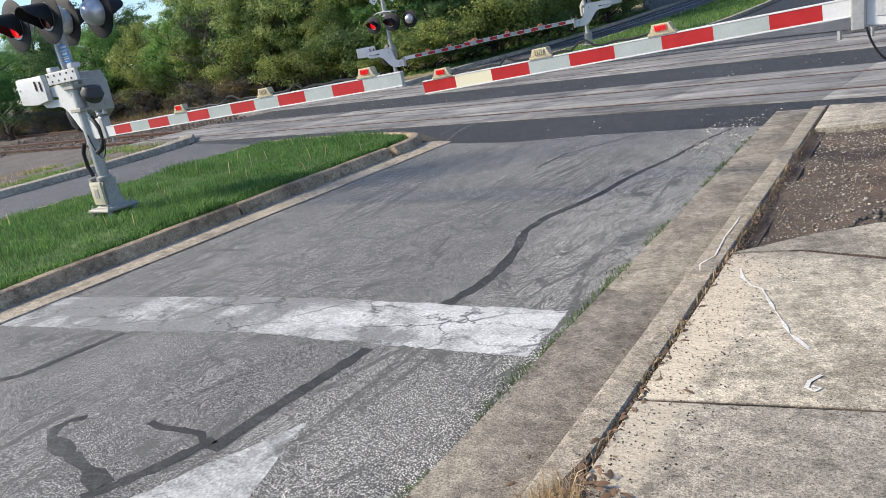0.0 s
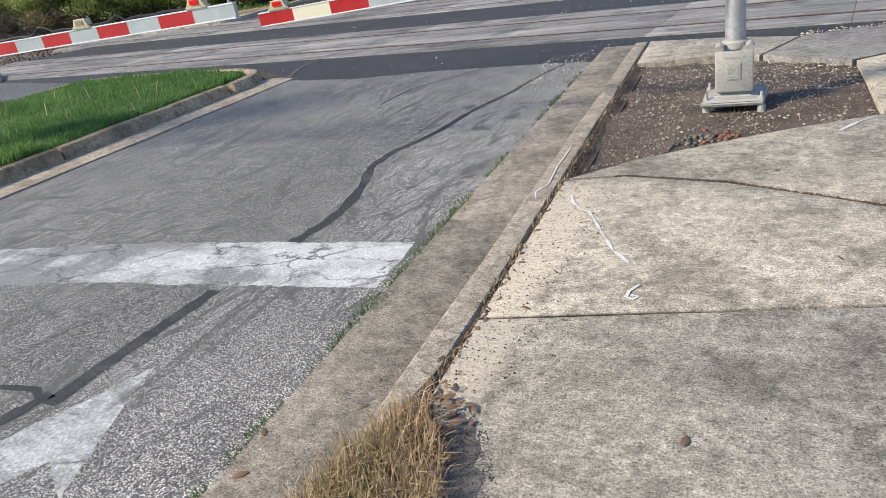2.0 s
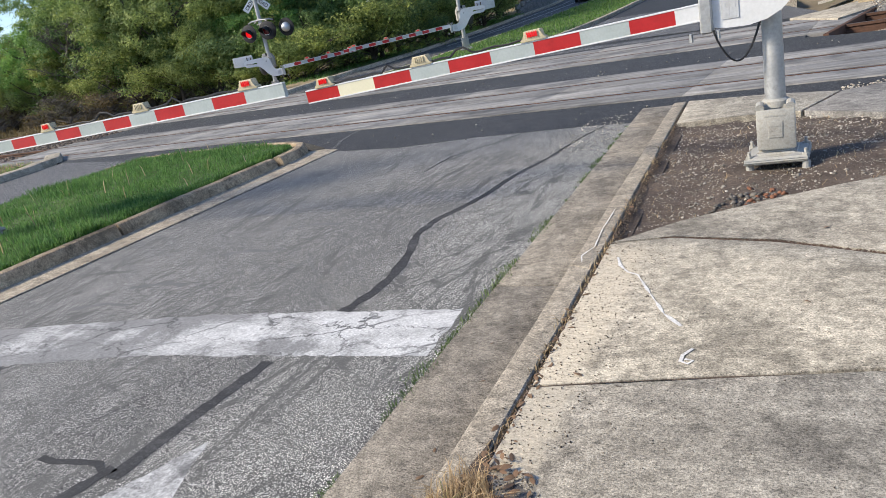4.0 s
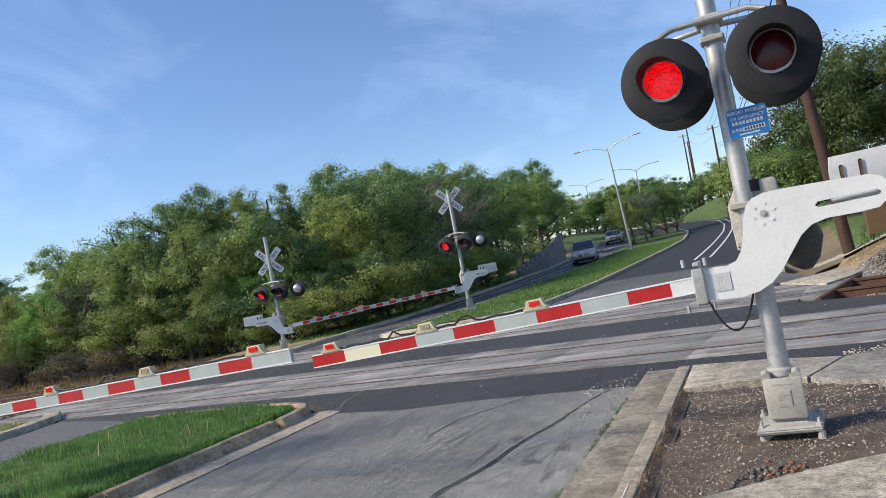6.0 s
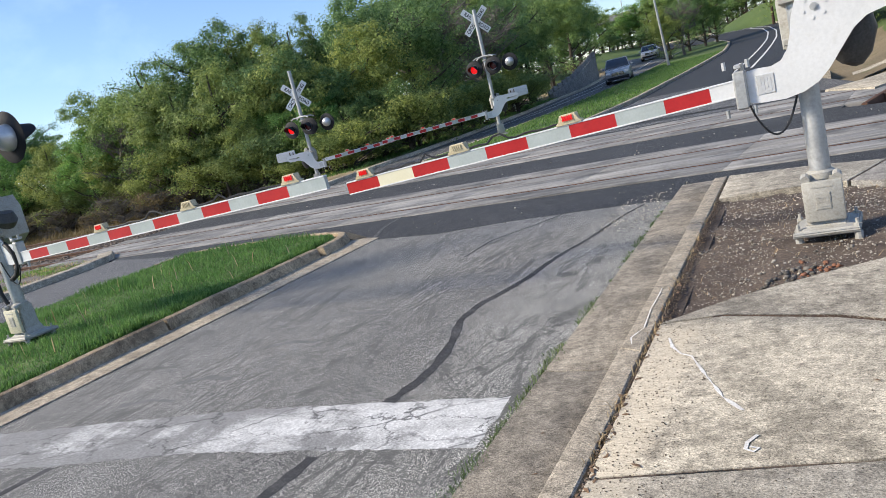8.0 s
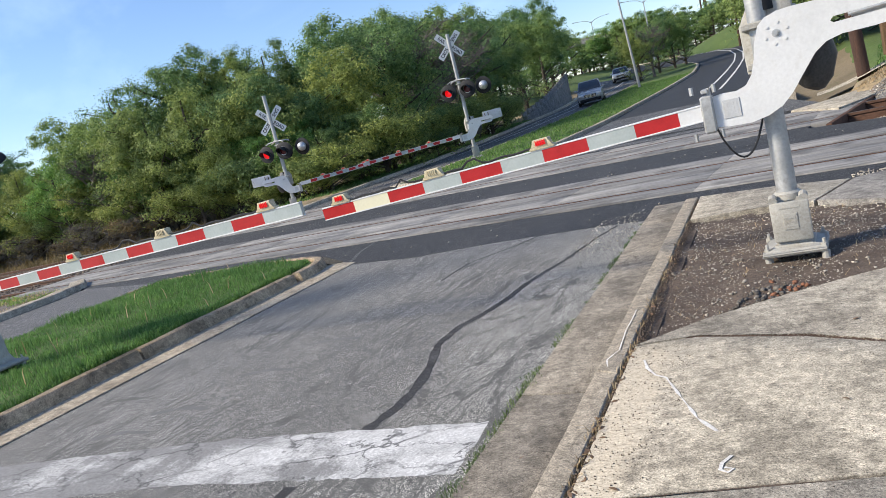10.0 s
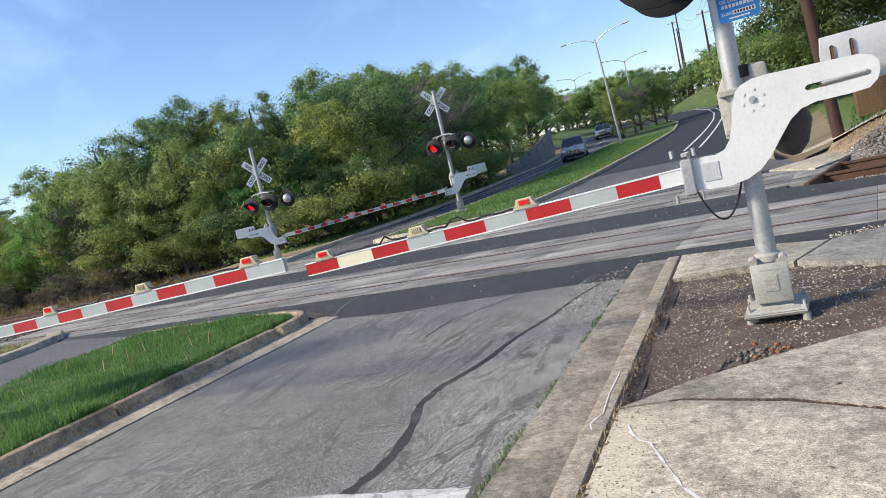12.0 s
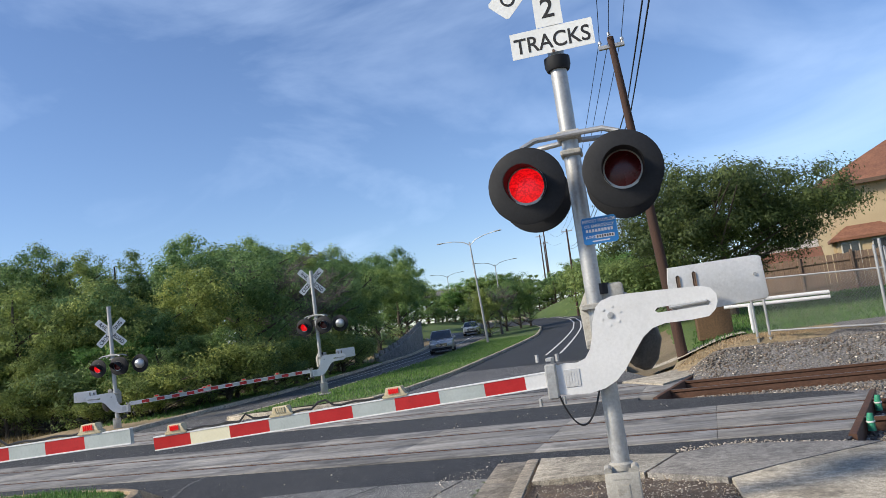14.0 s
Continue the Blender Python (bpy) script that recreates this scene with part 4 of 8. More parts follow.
ribbon("road_crack", [(-6.58, 1.0), (-6.57, 3.5), (-6.55, 6.4), (-6.54, 8.6)], 0.014, M_TAR, 0.0018, "crack along the median gutter", "road repair", 9)
# dark skid stains by the stop line
for k, (x, y) in enumerate(((-4.95, 3.95), (-4.6, 4.7), (-4.35, 5.4), (-5.2, 3.55))):
    ribbon("tyre_scuff", [(x - 0.3, y - 0.05), (x, y + 0.06), (x + 0.3, y + 0.02)], 0.06, M_SCUFF, 0.0010, "dark tyre scuff on the asphalt", "road mark", 20 + k, 0.6)
# marks on the sidewalk
ribbon("chalk_line", [(-1.04, 3.97), (-1.0, 3.84), (-0.94, 3.74), (-0.88, 3.70), (-0.78, 3.44), (-0.68, 3.2), (-0.58, 3.07)], 0.012, M_CHALK, 0.154, "wavering white paint line on the sidewalk", "sidewalk mark", 11, 0.9)
ribbon("chalk_mark", [(-0.485, 2.86), (-0.52, 2.80), (-0.525, 2.75), (-0.495, 2.73), (-0.475, 2.76), (-0.51, 2.775)], 0.015, M_CHALK, 0.154, "small white painted mark on the sidewalk", "sidewalk mark", 12)
ribbon("chalk_line", [(0.42, 5.10), (0.55, 5.28), (0.66, 5.40)], 0.02, M_CHALK, 0.154, "white scuff by the dirt bed", "sidewalk mark", 13, 0.6)
ribbon("chalk_line", [(-1.24, 3.9), (-1.27, 4.0), (-1.23, 4.15), (-1.28, 4.5), (-1.29, 4.9)], 0.007, M_CHALK, 0.1565, "white scuff on top of the kerb", "kerb mark", 14, 0.6)


# dark grit washed off the kerbside tuft, and soil in the slab joints
flat_shape("grit_film", [(-0.86, 0.3), (-0.66, 0.3), (-0.65, 0.9), (-0.68, 1.3), (-0.74, 1.55), (-0.84, 1.74), (-0.95, 1.86), (-0.98, 1.7), (-0.88, 1.3)], M_GRIT, 0.1512, "dark grit washed over the sidewalk by the tuft", "grit", 0.024, 8, 0.03)
for a, b in (((-1.10, 2.495), (0.72, 2.865)), ((0.70, 5.535), (2.1, 5.34)), ((0.68, 6.26), (2.45, 6.06)), ((0.66, 7.21), (1.81, 7.98)), ((-0.09, 7.72), (0.27, 8.57)), ((-1.02, -0.345), (0.73, -0.2))):
    ribbon("joint_soil", [a, b], 0.016, M_DIRT, 0.1425, "dark soil in the joint between slabs", "soil", 50, 0.3)


# ---------------------------------------------------------------- rails and crossing panels
def track(n0, s0, s1, label):
    t = thing("railway_track", label, "railway track", kind="structure")
    for g in (-0.7525, 0.7525):
        bm = bmesh.new()
        prof = [(-0.085, -0.25), (-0.085, -0.22), (-0.014, -0.19), (-0.012, -0.07), (-0.036, -0.05), (-0.036, -0.004), (-0.028, 0.0), (0.028, 0.0), (0.036, -0.004), (0.036, -0.05), (0.012, -0.07), (0.014, -0.19), (0.085, -0.22), (0.085, -0.25)]
        ends = []
        for s in (-120, 90):
            ends.append([bm.verts.new((*on_track(s, n0 + g + d), h + 0.012)) for d, h in prof])
        k = len(prof)
        for i in range(k):
            bm.faces.new((ends[0][i], ends[0][(i + 1) % k], ends[1][(i + 1) % k], ends[1][i]))
        part("rail", bm, M_RAIL, t, smooth=None)
        bm = bmesh.new()
        box(bm, -120, 90, -0.022, 0.022, 0.012, 0.0145, m=Matrix.Translation((*on_track(0, n0 + g), 0)) @ Matrix.Rotation(TRACK, 4, "Z"))
        part("rail_head", bm, M_RAILTOP, t, "worn bright rail head", smooth=None)
        bm = bmesh.new()
        box(bm, s0, s1 - (0.2 if g < 0 else -0.1), -0.10, 0.10, -0.1, 0.002, m=Matrix.Translation((*on_track(0, n0 + g), 0)) @ Matrix.Rotation(TRACK, 4, "Z"))
        part("flangeway", bm, M_GROOVE, t, "rusty black flangeway beside the rail", smooth=None)
    # ties in the open stretches
    base = bmesh.new()
    box(base, -0.11, 0.11, -1.28, 1.28, -0.36, -0.205, 0.01)
    tie = mesh_of(base, "tie")
    tie.materials.append(M_TIE)
    spots = [s0 - 0.5 - 0.6 * k for k in range(46)] + [s1 + 0.35 + 0.6 * k for k in range(24)]
    for s in spots:
        o = new("tie", tie)
        o.parent = t
        o.matrix_basis = Matrix.Translation((*on_track(s, n0), 0.0)) @ Matrix.Rotation(TRACK, 4, "Z")
    return t


def panel_material():
    m, nt, b = start("crossing_panel_concrete", 0.85, 0, 0.3)
    p = where(nt)
    n1 = tex(nt, "noise", p, 1.0, 6, 0.7, (0.35, 3.2, 1))
    n2 = tex(nt, "noise", p, 1.0, 5, 0.7, (2.0, 26, 1))
    n3 = tex(nt, "noise", p, 1.3, 5, 0.6)
    col = ramp(nt, n1, [(0.30, (0.10, 0.097, 0.092)), (0.46, (0.24, 0.23, 0.213)), (0.70, (0.42, 0.40, 0.37))])
    col = mix(nt, col, ramp(nt, n2, [(0.35, (0.66,) * 3), (0.65, (1.12,) * 3)]), 1.0, "MULTIPLY")
    col = mix(nt, col, (0.06, 0.06, 0.06), ramp(nt, n3, [(0.52, (0, 0, 0)), (0.72, (0.75,) * 3)]))
    o = nt.nodes.new("ShaderNodeObjectInfo")
    col = mix(nt, col, ramp(nt, o.outputs["Random"], [(0, (0.82,) * 3), (1, (1.12,) * 3)]), 1.0, "MULTIPLY")
    nt.links.new(col, b.inputs["Base Color"])
    bump(nt, b, n2, 0.4, 0.006)
    return m


M_PANEL = panel_material()
track_one = track(0.55, -21.0, 2.85, "rusty railway track set into the road crossing")
track_two = track(5.75, -22.5, 0.15, "rusty second railway track across the road")
cross = thing("crossing_panels", "worn grey crossing panels laid between the rails", "crossing panel", kind="structure")
TURNED = Matrix.Rotation(TRACK, 4, "Z")
# the panel fields end on a slant: along-track place of the end at n across
END_ONE = lambda n: 2.4 + 0.24 * (n + 1.4)
END_TWO = lambda n: -0.15 + 0.16 * (n - 4.3)
for n0, s0, ending in ((0.55, -21.0, END_ONE), (5.75, -22.5, END_TWO)):
    for lo, hi in ((-1.50, -0.86), (-0.645, -0.005), (0.005, 0.645), (0.86, 1.50)):
        s = s0
        e0, e1 = ending(n0 + lo), ending(n0 + hi)
        while s < e0 - 0.2:
            last = s + 2.44 > e0 - 0.2
            a, b = (e0, e1) if last else (s + 2.438, s + 2.438)
            bm = bmesh.new()
            prism(bm, [(s + 0.002, lo), (a, lo), (b, hi), (s + 0.002, hi)], -0.12, 0.014, 0.004, Matrix.Translation((*on_track(0, n0), 0)) @ TURNED)
            part("panel", bm, M_PANEL, cross)
            s = e0 if last else s + 2.44
# worn streaks of grey asphalt between and past the tracks
for k, (n, w, s0, s1) in enumerate(((7.9, 0.6, -21, -0.2), (9.0, 0.6, -16, -1))):
    line = [on_track(s0 + (s1 - s0) * i / 24, n + 0.12 * math.sin(i * 0.9 + k)) for i in range(25)]
    ribbon("worn_asphalt", line, w, M_FAR_ROAD, 0.003 + 0.0015 * k, "paler worn strip of asphalt between the tracks", "road repair", 30 + k, 0.12)
# long thin seam by the median nose
ribbon("tar_seam", [(-6.7, 9.2), (-7.0, 10.0), (-7.2, 11.0), (-7.1, 12.0)], 0.06, M_FAR_ROAD, 0.004, "pale seam in the dark asphalt", "road repair", 41)
# steel end plates and green rail braces at the panel ends
for n0, ending in ((0.55, END_ONE), (5.75, END_TWO)):
    plate = thing("end_ramp", "rusty steel end plate at the edge of the crossing panels", "track fitting")
    a, b = ending(n0 - 1.9), ending(n0 + 1.75)
    bm = bmesh.new()
    prism(bm, [(a, n0 - 1.9), (a + 0.09, n0 - 1.9), (b + 0.09, n0 + 1.75), (b, n0 + 1.75)], -0.2, 0.020, 0.006, Matrix.Translation((*on_track(0, 0), 0)) @ TURNED)
    part("plate", bm, M_RAIL, plate)
for n in (-0.40, 1.14):
    b0 = thing("rail_brace", "green painted metal brace on the rail end", "track fitting", Matrix.Translation((*on_track(END_ONE(n) + 0.17, n), -0.08)) @ Matrix.Rotation(TRACK + 0.3, 4, "Z"), "green rail braces")
    bm = bmesh.new()
    tube(bm, [(0, 0, -0.05), (0, 0, 0.10), (0.01, 0, 0.17)], [0.05, 0.045, 0.035], 12)
    part("body", bm, M_GREEN, b0)
    bm = bmesh.new()
    tube(bm, [(0, 0, 0.055), (0, 0, 0.075)], 0.054, 12)
    part("collar", bm, M_WHITE, b0)

# ballast beds
def bed_strip(name, s0, s1, n0, n1, z, material, label, seed, toe=0.5, rise=0.0):
    ns, nn = int((s1 - s0) / 0.5), int((n1 - n0) / 0.35)
    verts, faces = [], []
    for j in range(nn + 1):
        for i in range(ns + 1):
            s, n = s0 + (s1 - s0) * i / ns, n0 + (n1 - n0) * j / nn
            h = z + 0.03 * noise.noise((s * 1.5, n * 1.5, seed)) + 0.02 * noise.noise((s * 5, n * 5, seed))
            h -= 0.25 * smooth01(1 - (n - n0) / toe) + (0 if rise else 0.25) * smooth01(1 - (n1 - n) / toe)
            h += rise * smooth01((n - 6.3) / 2.0) * smooth01((s + 0.3) / 1.6)
            verts.append((*on_track(s, n), h))
    for j in range(nn):
        for i in range(ns):
            a = j * (ns + 1) + i
            faces.append((a, a + 1, a + ns + 2, a + ns + 1))
    return tagged(new(name, raw(name, verts, faces, material, True)), label, "ballast", kind="structure")


bed_strip("ballast", -110, -20.6, -3.0, 8.0, -0.11, M_BALLAST_B, "brownish gravel ballast under the tracks", 1)
bed_strip("ballast", 2.2, 60, -2.6, 2.8, -0.19, M_BALLAST, "grey gravel ballast under the near track", 2)
bed_strip("ballast", -0.2, 60, 2.4, 9.6, -0.19, M_BALLAST, "grey gravel ballast under the far track", 3, 0.3, 0.66)


# ---------------------------------------------------------------- crossing signals
def ring_disc(r, hole, depth, seg=40):
    bm = bmesh.new()
    lathe(bm, [(hole, 0), (hole, depth), (r - 0.012, depth), (r, depth - 0.008), (r, 0.004), (r - 0.006, 0), (hole, 0)], seg)
    return bm


def lamp_unit(parent, x, y, z, facing, lit):
    """One flashing light: black disc, hooded visor, red lens and silver housing. facing -1: towards -y."""
    turn = Matrix.Translation((x, y, z)) @ Matrix.Rotation(0 if facing < 0 else math.pi, 4, "Z") @ Matrix.Rotation(radians(90), 4, "X")
    unit = new("light_unit")
    unit.empty_display_size = 0.1
    unit.parent = parent
    unit.matrix_basis = turn
    part("backing_disc", ring_disc(0.318, 0.155, 0.012), M_BLACK, unit, "round matt black backing disc")
    bm = bmesh.new()
    n = 28
    rows = []
    for k in range(n + 1):
        a = radians(-48 + 276 * k / n)
        long = 0.05 + 0.24 * smooth01((math.sin(a) + 0.75) / 1.4)
        rows.append([bm.verts.new((rr * math.cos(a), rr * math.sin(a) - d * 0.10, 0.012 + d)) for rr, d in ((0.160, 0), (0.163, long), (0.157, long), (0.154, 0))])
    for a, b in zip(rows, rows[1:]):
        for i in range(4):
            bm.faces.new((a[i], b[i], b[(i + 1) % 4], a[(i + 1) % 4]))
    bm.faces.new(rows[0])
    bm.faces.new(rows[-1][::-1])
    bmesh.ops.recalc_face_normals(bm, faces=bm.faces)
    part("visor", bm, M_BLACK, unit, "black hooded visor")
    bm = bmesh.new()
    lathe(bm, [(0.152, 0.002), (0.150, 0.016), (0.11, 0.026), (0.05, 0.031), (0.0, 0.032)], 32)
    part("lens", bm, M_LENS_ON if lit else M_LENS, unit, "glowing red ribbed lens" if lit else "dark red unlit lens")
    bm = bmesh.new()
    lathe(bm, [(0.162, 0.010), (0.162, 0.018), (0.150, 0.018)], 32)
    part("bezel", bm, M_GALV, unit)
    bm = bmesh.new()
    lathe(bm, [(0.0, -0.19), (0.06, -0.185), (0.115, -0.155), (0.150, -0.10), (0.165, -0.05), (0.168, -0.002)], 28)
    bmesh.ops.recalc_face_normals(bm, faces=bm.faces)
    part("housing", bm, M_SILVER, unit, "silver domed lamp housing")
    return unit


def crossbuck(parent, y, z, scale=1.0, words=True):
    for k, (word, ang) in enumerate((("RAILROAD", -45), ("CROSSING", 45))):
        bm = bmesh.new()
        hw, hh = 0.61 * scale, 0.115 * scale
        c = 0.02
        prism(bm, [(-hw + c, -hh), (hw - c, -hh), (hw, -hh + c), (hw, hh - c), (hw - c, hh), (-hw + c, hh), (-hw, hh - c), (-hw, -hh + c)], 0, 0.004)
        m = Matrix.Translation((0, y + 0.006 * k, z)) @ Matrix.Rotation(radians(-ang), 4, "Y") @ UPRIGHT
        bmesh.ops.transform(bm, matrix=m, verts=list(bm.verts))
        blade = part("crossbuck_blade", bm, M_SIGN, parent, "white crossbuck board with black letters")
        if words:
            half = len(word) // 2
            for t, dx in ((word[:half], -0.335), (word[half:], 0.335)):
                lettering(t, 0.185 * scale, m @ Matrix.Translation((dx * scale, -0.008 * scale, 0.0052)), M_INK, blade, stretch=0.82)


def gate_lamp(parent, x, y, z, lit):
    g = new("gate_lamp")
    g.empty_display_size = 0.05
    g.parent = parent
    g.matrix_basis = Matrix.Translation((x, y, z))
    bm = bmesh.new()
    prism(bm, [(-0.11, 0), (0.11, 0), (0.11, 0.018), (0.085, 0.026), (0.07, 0.085), (-0.07, 0.085), (-0.085, 0.026), (-0.11, 0.018)], -0.035, 0.035, 0.006, UPRIGHT)
    part("housing", bm, M_BRASS, g, "small tan lamp housing on the gate arm")
    bm = bmesh.new()
    prism(bm, [(-0.042, 0.035), (0.042, 0.035), (0.038, 0.07), (-0.038, 0.07)], 0.035, 0.041, 0.003, UPRIGHT)
    for k in range(5):
        box(bm, -0.044 + 0.02 * k, -0.038 + 0.02 * k, -0.046, -0.040, 0.03, 0.078)
    part("lens", bm, M_LAMP_ON if lit else M_BRASS, g, "red lit lens" if lit else "")
    return g


def signal(x, y, z0, side, label, arm, stripes, group, lights=2.75, pivot=1.62, buck=4.5, mast_top=4.75, yaw=0.0, light_yaw=0.0, lit=(True, False), rear_lit=(False, False), cream=False, sign_y=-0.10, tracks=True, arm_y=-0.23, lamps=(), bar_z=None, droop=0.0, blue=True, rear_dx=0.0):
    """A crossing signal with flashing lights and a lowered gate; side -1 puts the arm to -x."""
    t = thing("crossing_signal", label, "crossing signal", Matrix.Translation((x, y, z0)) @ Matrix.Rotation(yaw, 4, "Z"), group)
    # cast base with flange, feet and a front cover
    bm = bmesh.new()
    lathe(bm, [(0.0, 0.055), (0.288, 0.055), (0.295, 0.06), (0.295, 0.088), (0.285, 0.098), (0.18, 0.115), (0.145, 0.16), (0.13, 0.20), (0.12, 0.46), (0.11, 0.48), (0.0, 0.48)], 4, Matrix.Rotation(radians(45), 4, "Z") @ Matrix.Diagonal((1.12, 1.0, 1, 1)))
    bmesh.ops.bevel(bm, geom=[e for e in bm.edges if e.calc_length() > 0.05], offset=0.012, segments=2, affect="EDGES")
    base = part("base_casting", bm, M_CAST, t, "grey cast iron base with a bolted flange", 30)
    for sx in (-1, 1):
        for sy in (-1, 1):
            bm = bmesh.new()
            tube(bm, [(sx * 0.195, sy * 0.175, -0.05), (sx * 0.195, sy * 0.175, 0.055)], 0.03, 10)
            tube(bm, [(sx * 0.195, sy * 0.175, 0.08), (sx * 0.195, sy * 0.175, 0.115)], 0.026, 6)
            tube(bm, [(sx * 0.195, sy * 0.175, 0.11), (sx * 0.195, sy * 0.175, 0.15)], 0.012, 8)
            part("anchor_bolt", bm, M_CAST, t)
    bm = bmesh.new()
    box(bm, -0.135, 0.135, -0.165, -0.125, 0.15, 0.455, 0.014, seg=2)
    cover = part("cover", bm, M_CREAM if cream else M_CAST, t, "cream painted cover box" if cream else "grey cast cover with raised writing")
    bm = bmesh.new()
    box(bm, -0.055, 0.05, -0.169, -0.164, 0.24, 0.37, 0.003)
    box(bm, -0.048, 0.043, -0.171, -0.168, 0.247, 0.363, 0.001)
    for k in range(3):
        box(bm, -0.035, 0.03, -0.1735, -0.17, 0.265 + 0.032 * k, 0.277 + 0.032 * k)
    box(bm, -0.075, 0.07, -0.1675, -0.164, 0.405, 0.417)
    part("raised_plate", bm, M_CAST, cover)
    for sx in (-1, 1):
        bm = bmesh.new()
        tube(bm, [(sx * 0.105, -0.15, 0.47), (sx * 0.105, -0.08, 0.485)], 0.032, 10)
        part("lug", bm, M_CAST, t)
    # mast
    bm = bmesh.new()
    tube(bm, [(0, 0, 0.46), (0, 0, 1.1), (0, 0, mast_top)], [0.074, 0.071, 0.069], 24)
    part("mast", bm, M_GALV, t, "galvanised steel mast")
    bm = bmesh.new()
    tube(bm, [(0, 0, 0.455), (0, 0, 0.50), (0, 0, 0.515)], [0.10, 0.098, 0.08], 20)
    part("mast_collar", bm, M_CAST, t)
    # gate mechanism behind the plates
    px, py = -side * 0.11, arm_y
    bm = bmesh.new()
    prism(bm, [(-0.19, -0.25), (0.02, -0.37), (0.20, -0.36), (0.27, -0.25), (0.28, 0.05), (0.2, 0.17), (0.02, 0.24), (-0.12, 0.25), (-0.2, 0.1)], -0.30, 0.02, 0.03, UPRIGHT)
    bmesh.ops.translate(bm, vec=(0.06, 0.06, pivot), verts=list(bm.verts))
    if side > 0:
        bmesh.ops.scale(bm, vec=(-1, 1, 1), verts=list(bm.verts))
        bmesh.ops.reverse_faces(bm, faces=list(bm.faces))
    mech = part("gate_mechanism", bm, M_CAST, t, "grey cast gate mechanism housing")
    bm = bmesh.new()
    tube(bm, [(px * 0.4, 0.03, pivot + 0.18), (px * 0.4, 0.03, pivot + 0.27)], 0.08, 14)
    part("motor_cover", bm, M_BLACK, mech)
    bm = bmesh.new()
    tube(bm, [(-side * 0.27, 0.10, pivot - 0.46), (-side * 0.28, 0.10, pivot - 0.44), (-side * 0.31, 0.10, pivot - 0.36), (-side * 0.36, 0.10, pivot - 0.22), (-side * 0.36, 0.10, pivot - 0.08)], [0.05, 0.09, 0.125, 0.12, 0.09], 16)
    part("gear_cover", bm, M_DARKMETAL, mech, "dark rounded gear cover")
    bm = bmesh.new()
    xa, xb = sorted((-side * -0.02, -side * 0.24))
    box(bm, xa, xb, 0.0, 0.26, pivot + 0.08, pivot + 0.265, 0.03, seg=2)
    part("relay_box", bm, M_CAST, mech)
    for zz in (pivot + 0.09, pivot - 0.2):
        bm = bmesh.new()
        box(bm, -0.12, 0.12, -0.10, 0.10, zz - 0.025, zz + 0.025, 0.008)
        part("mast_clamp", bm, M_CAST, mech)
    if cream:
        bm = bmesh.new()
        box(bm, -0.36, 0.36, -0.14, -0.10, pivot + 0.16, pivot + 0.31, 0.006)
        box(bm, -0.36, 0.36, -0.14, -0.02, pivot + 0.16, pivot + 0.172, 0.003)
        rail = part("bracket_channel", bm, M_OFFWHITE, t, "pale perforated steel channel across the mast")
        for k in range(9):
            bm = bmesh.new()
            cx, cz = -0.31 + 0.077 * k, pivot + (0.20 if k % 2 else 0.27)
            tube(bm, [(cx, -0.139, cz), (cx, -0.148, cz)], 0.014, 6)
            part("bolt", bm, M_DARKMETAL, rail)
        for cx in (-0.27, 0.24):
            bm = bmesh.new()
            box(bm, cx - 0.06, cx + 0.06, -0.13, -0.01, pivot + 0.31, pivot + 0.375, 0.012)
            part("cap_box", bm, M_WHITE, rail)
        bm = bmesh.new()
        tube(bm, [(0.085, -0.10, pivot + 0.30), (0.075, -0.105, pivot + 0.6), (0.05, -0.10, lights - 0.1)], 0.035, 10)
        part("strut", bm, M_GALV, t, "galvanised strut beside the mast")
        bm = bmesh.new()
        tube(bm, [(0.10, 0.02, pivot - 0.32), (0.22, -0.02, pivot - 0.36), (0.31, -0.03, pivot - 0.46), (0.32, -0.03, pivot - 0.60), (0.24, -0.04, pivot - 0.71), (0.12, -0.05, pivot - 0.76)], 0.032, 10)
        part("hose", bm, M_RUBBER, t, "black flexible cable hose")
        bm = bmesh.new()
        tube(bm, [(-0.06, -0.09, pivot - 0.62), (-0.13, -0.10, pivot - 0.74), (-0.13, -0.10, pivot - 0.92), (-0.07, -0.10, pivot - 1.05)], 0.026, 10)
        part("hose", bm, M_RUBBER, t, "black flexible cable hose")
        bm = bmesh.new()
        tube(bm, [(0.27, 0.02, pivot - 0.05), (0.31, 0.02, pivot - 0.02), (0.33, 0.02, pivot + 0.06)], [0.13, 0.14, 0.10], 14)
        part("motor", bm, M_DARKMETAL, mech, "dark round motor housing")
    # white gate plate: drawn for an arm to -x, mirrored for the other side
    zz = pivot
    out = [(-0.11, 0.08), (-0.06, 0.125), (0.02, 0.15), (0.12, 0.155), (0.45, 0.145), (0.70, 0.135), (0.775, 0.11), (0.81, 0.06), (0.81, 0.0), (0.785, -0.06), (0.73, -0.105), (0.60, -0.115), (0.40, -0.115), (0.30, -0.14), (0.22, -0.20),
           (0.13, -0.32), (0.05, -0.43), (-0.03, -0.51), (-0.13, -0.56), (-0.25, -0.585), (-0.40, -0.58), (-0.51, -0.565), (-0.51, -0.34), (-0.42, -0.33), (-0.32, -0.335), (-0.25, -0.31), (-0.20, -0.24), (-0.17, -0.14), (-0.15, -0.03)]
    slot = [(0.34, -0.012), (0.36, 0.012), (0.74, 0.022), (0.76, 0.0), (0.74, -0.018), (0.36, -0.028)]
    bm = bmesh.new()
    vo = [bm.verts.new((a, b, 0)) for a, b in out]
    vs = [bm.verts.new((a, b, 0)) for a, b in slot]
    eo = [bm.edges.new((vo[i], vo[(i + 1) % len(vo)])) for i in range(len(vo))]
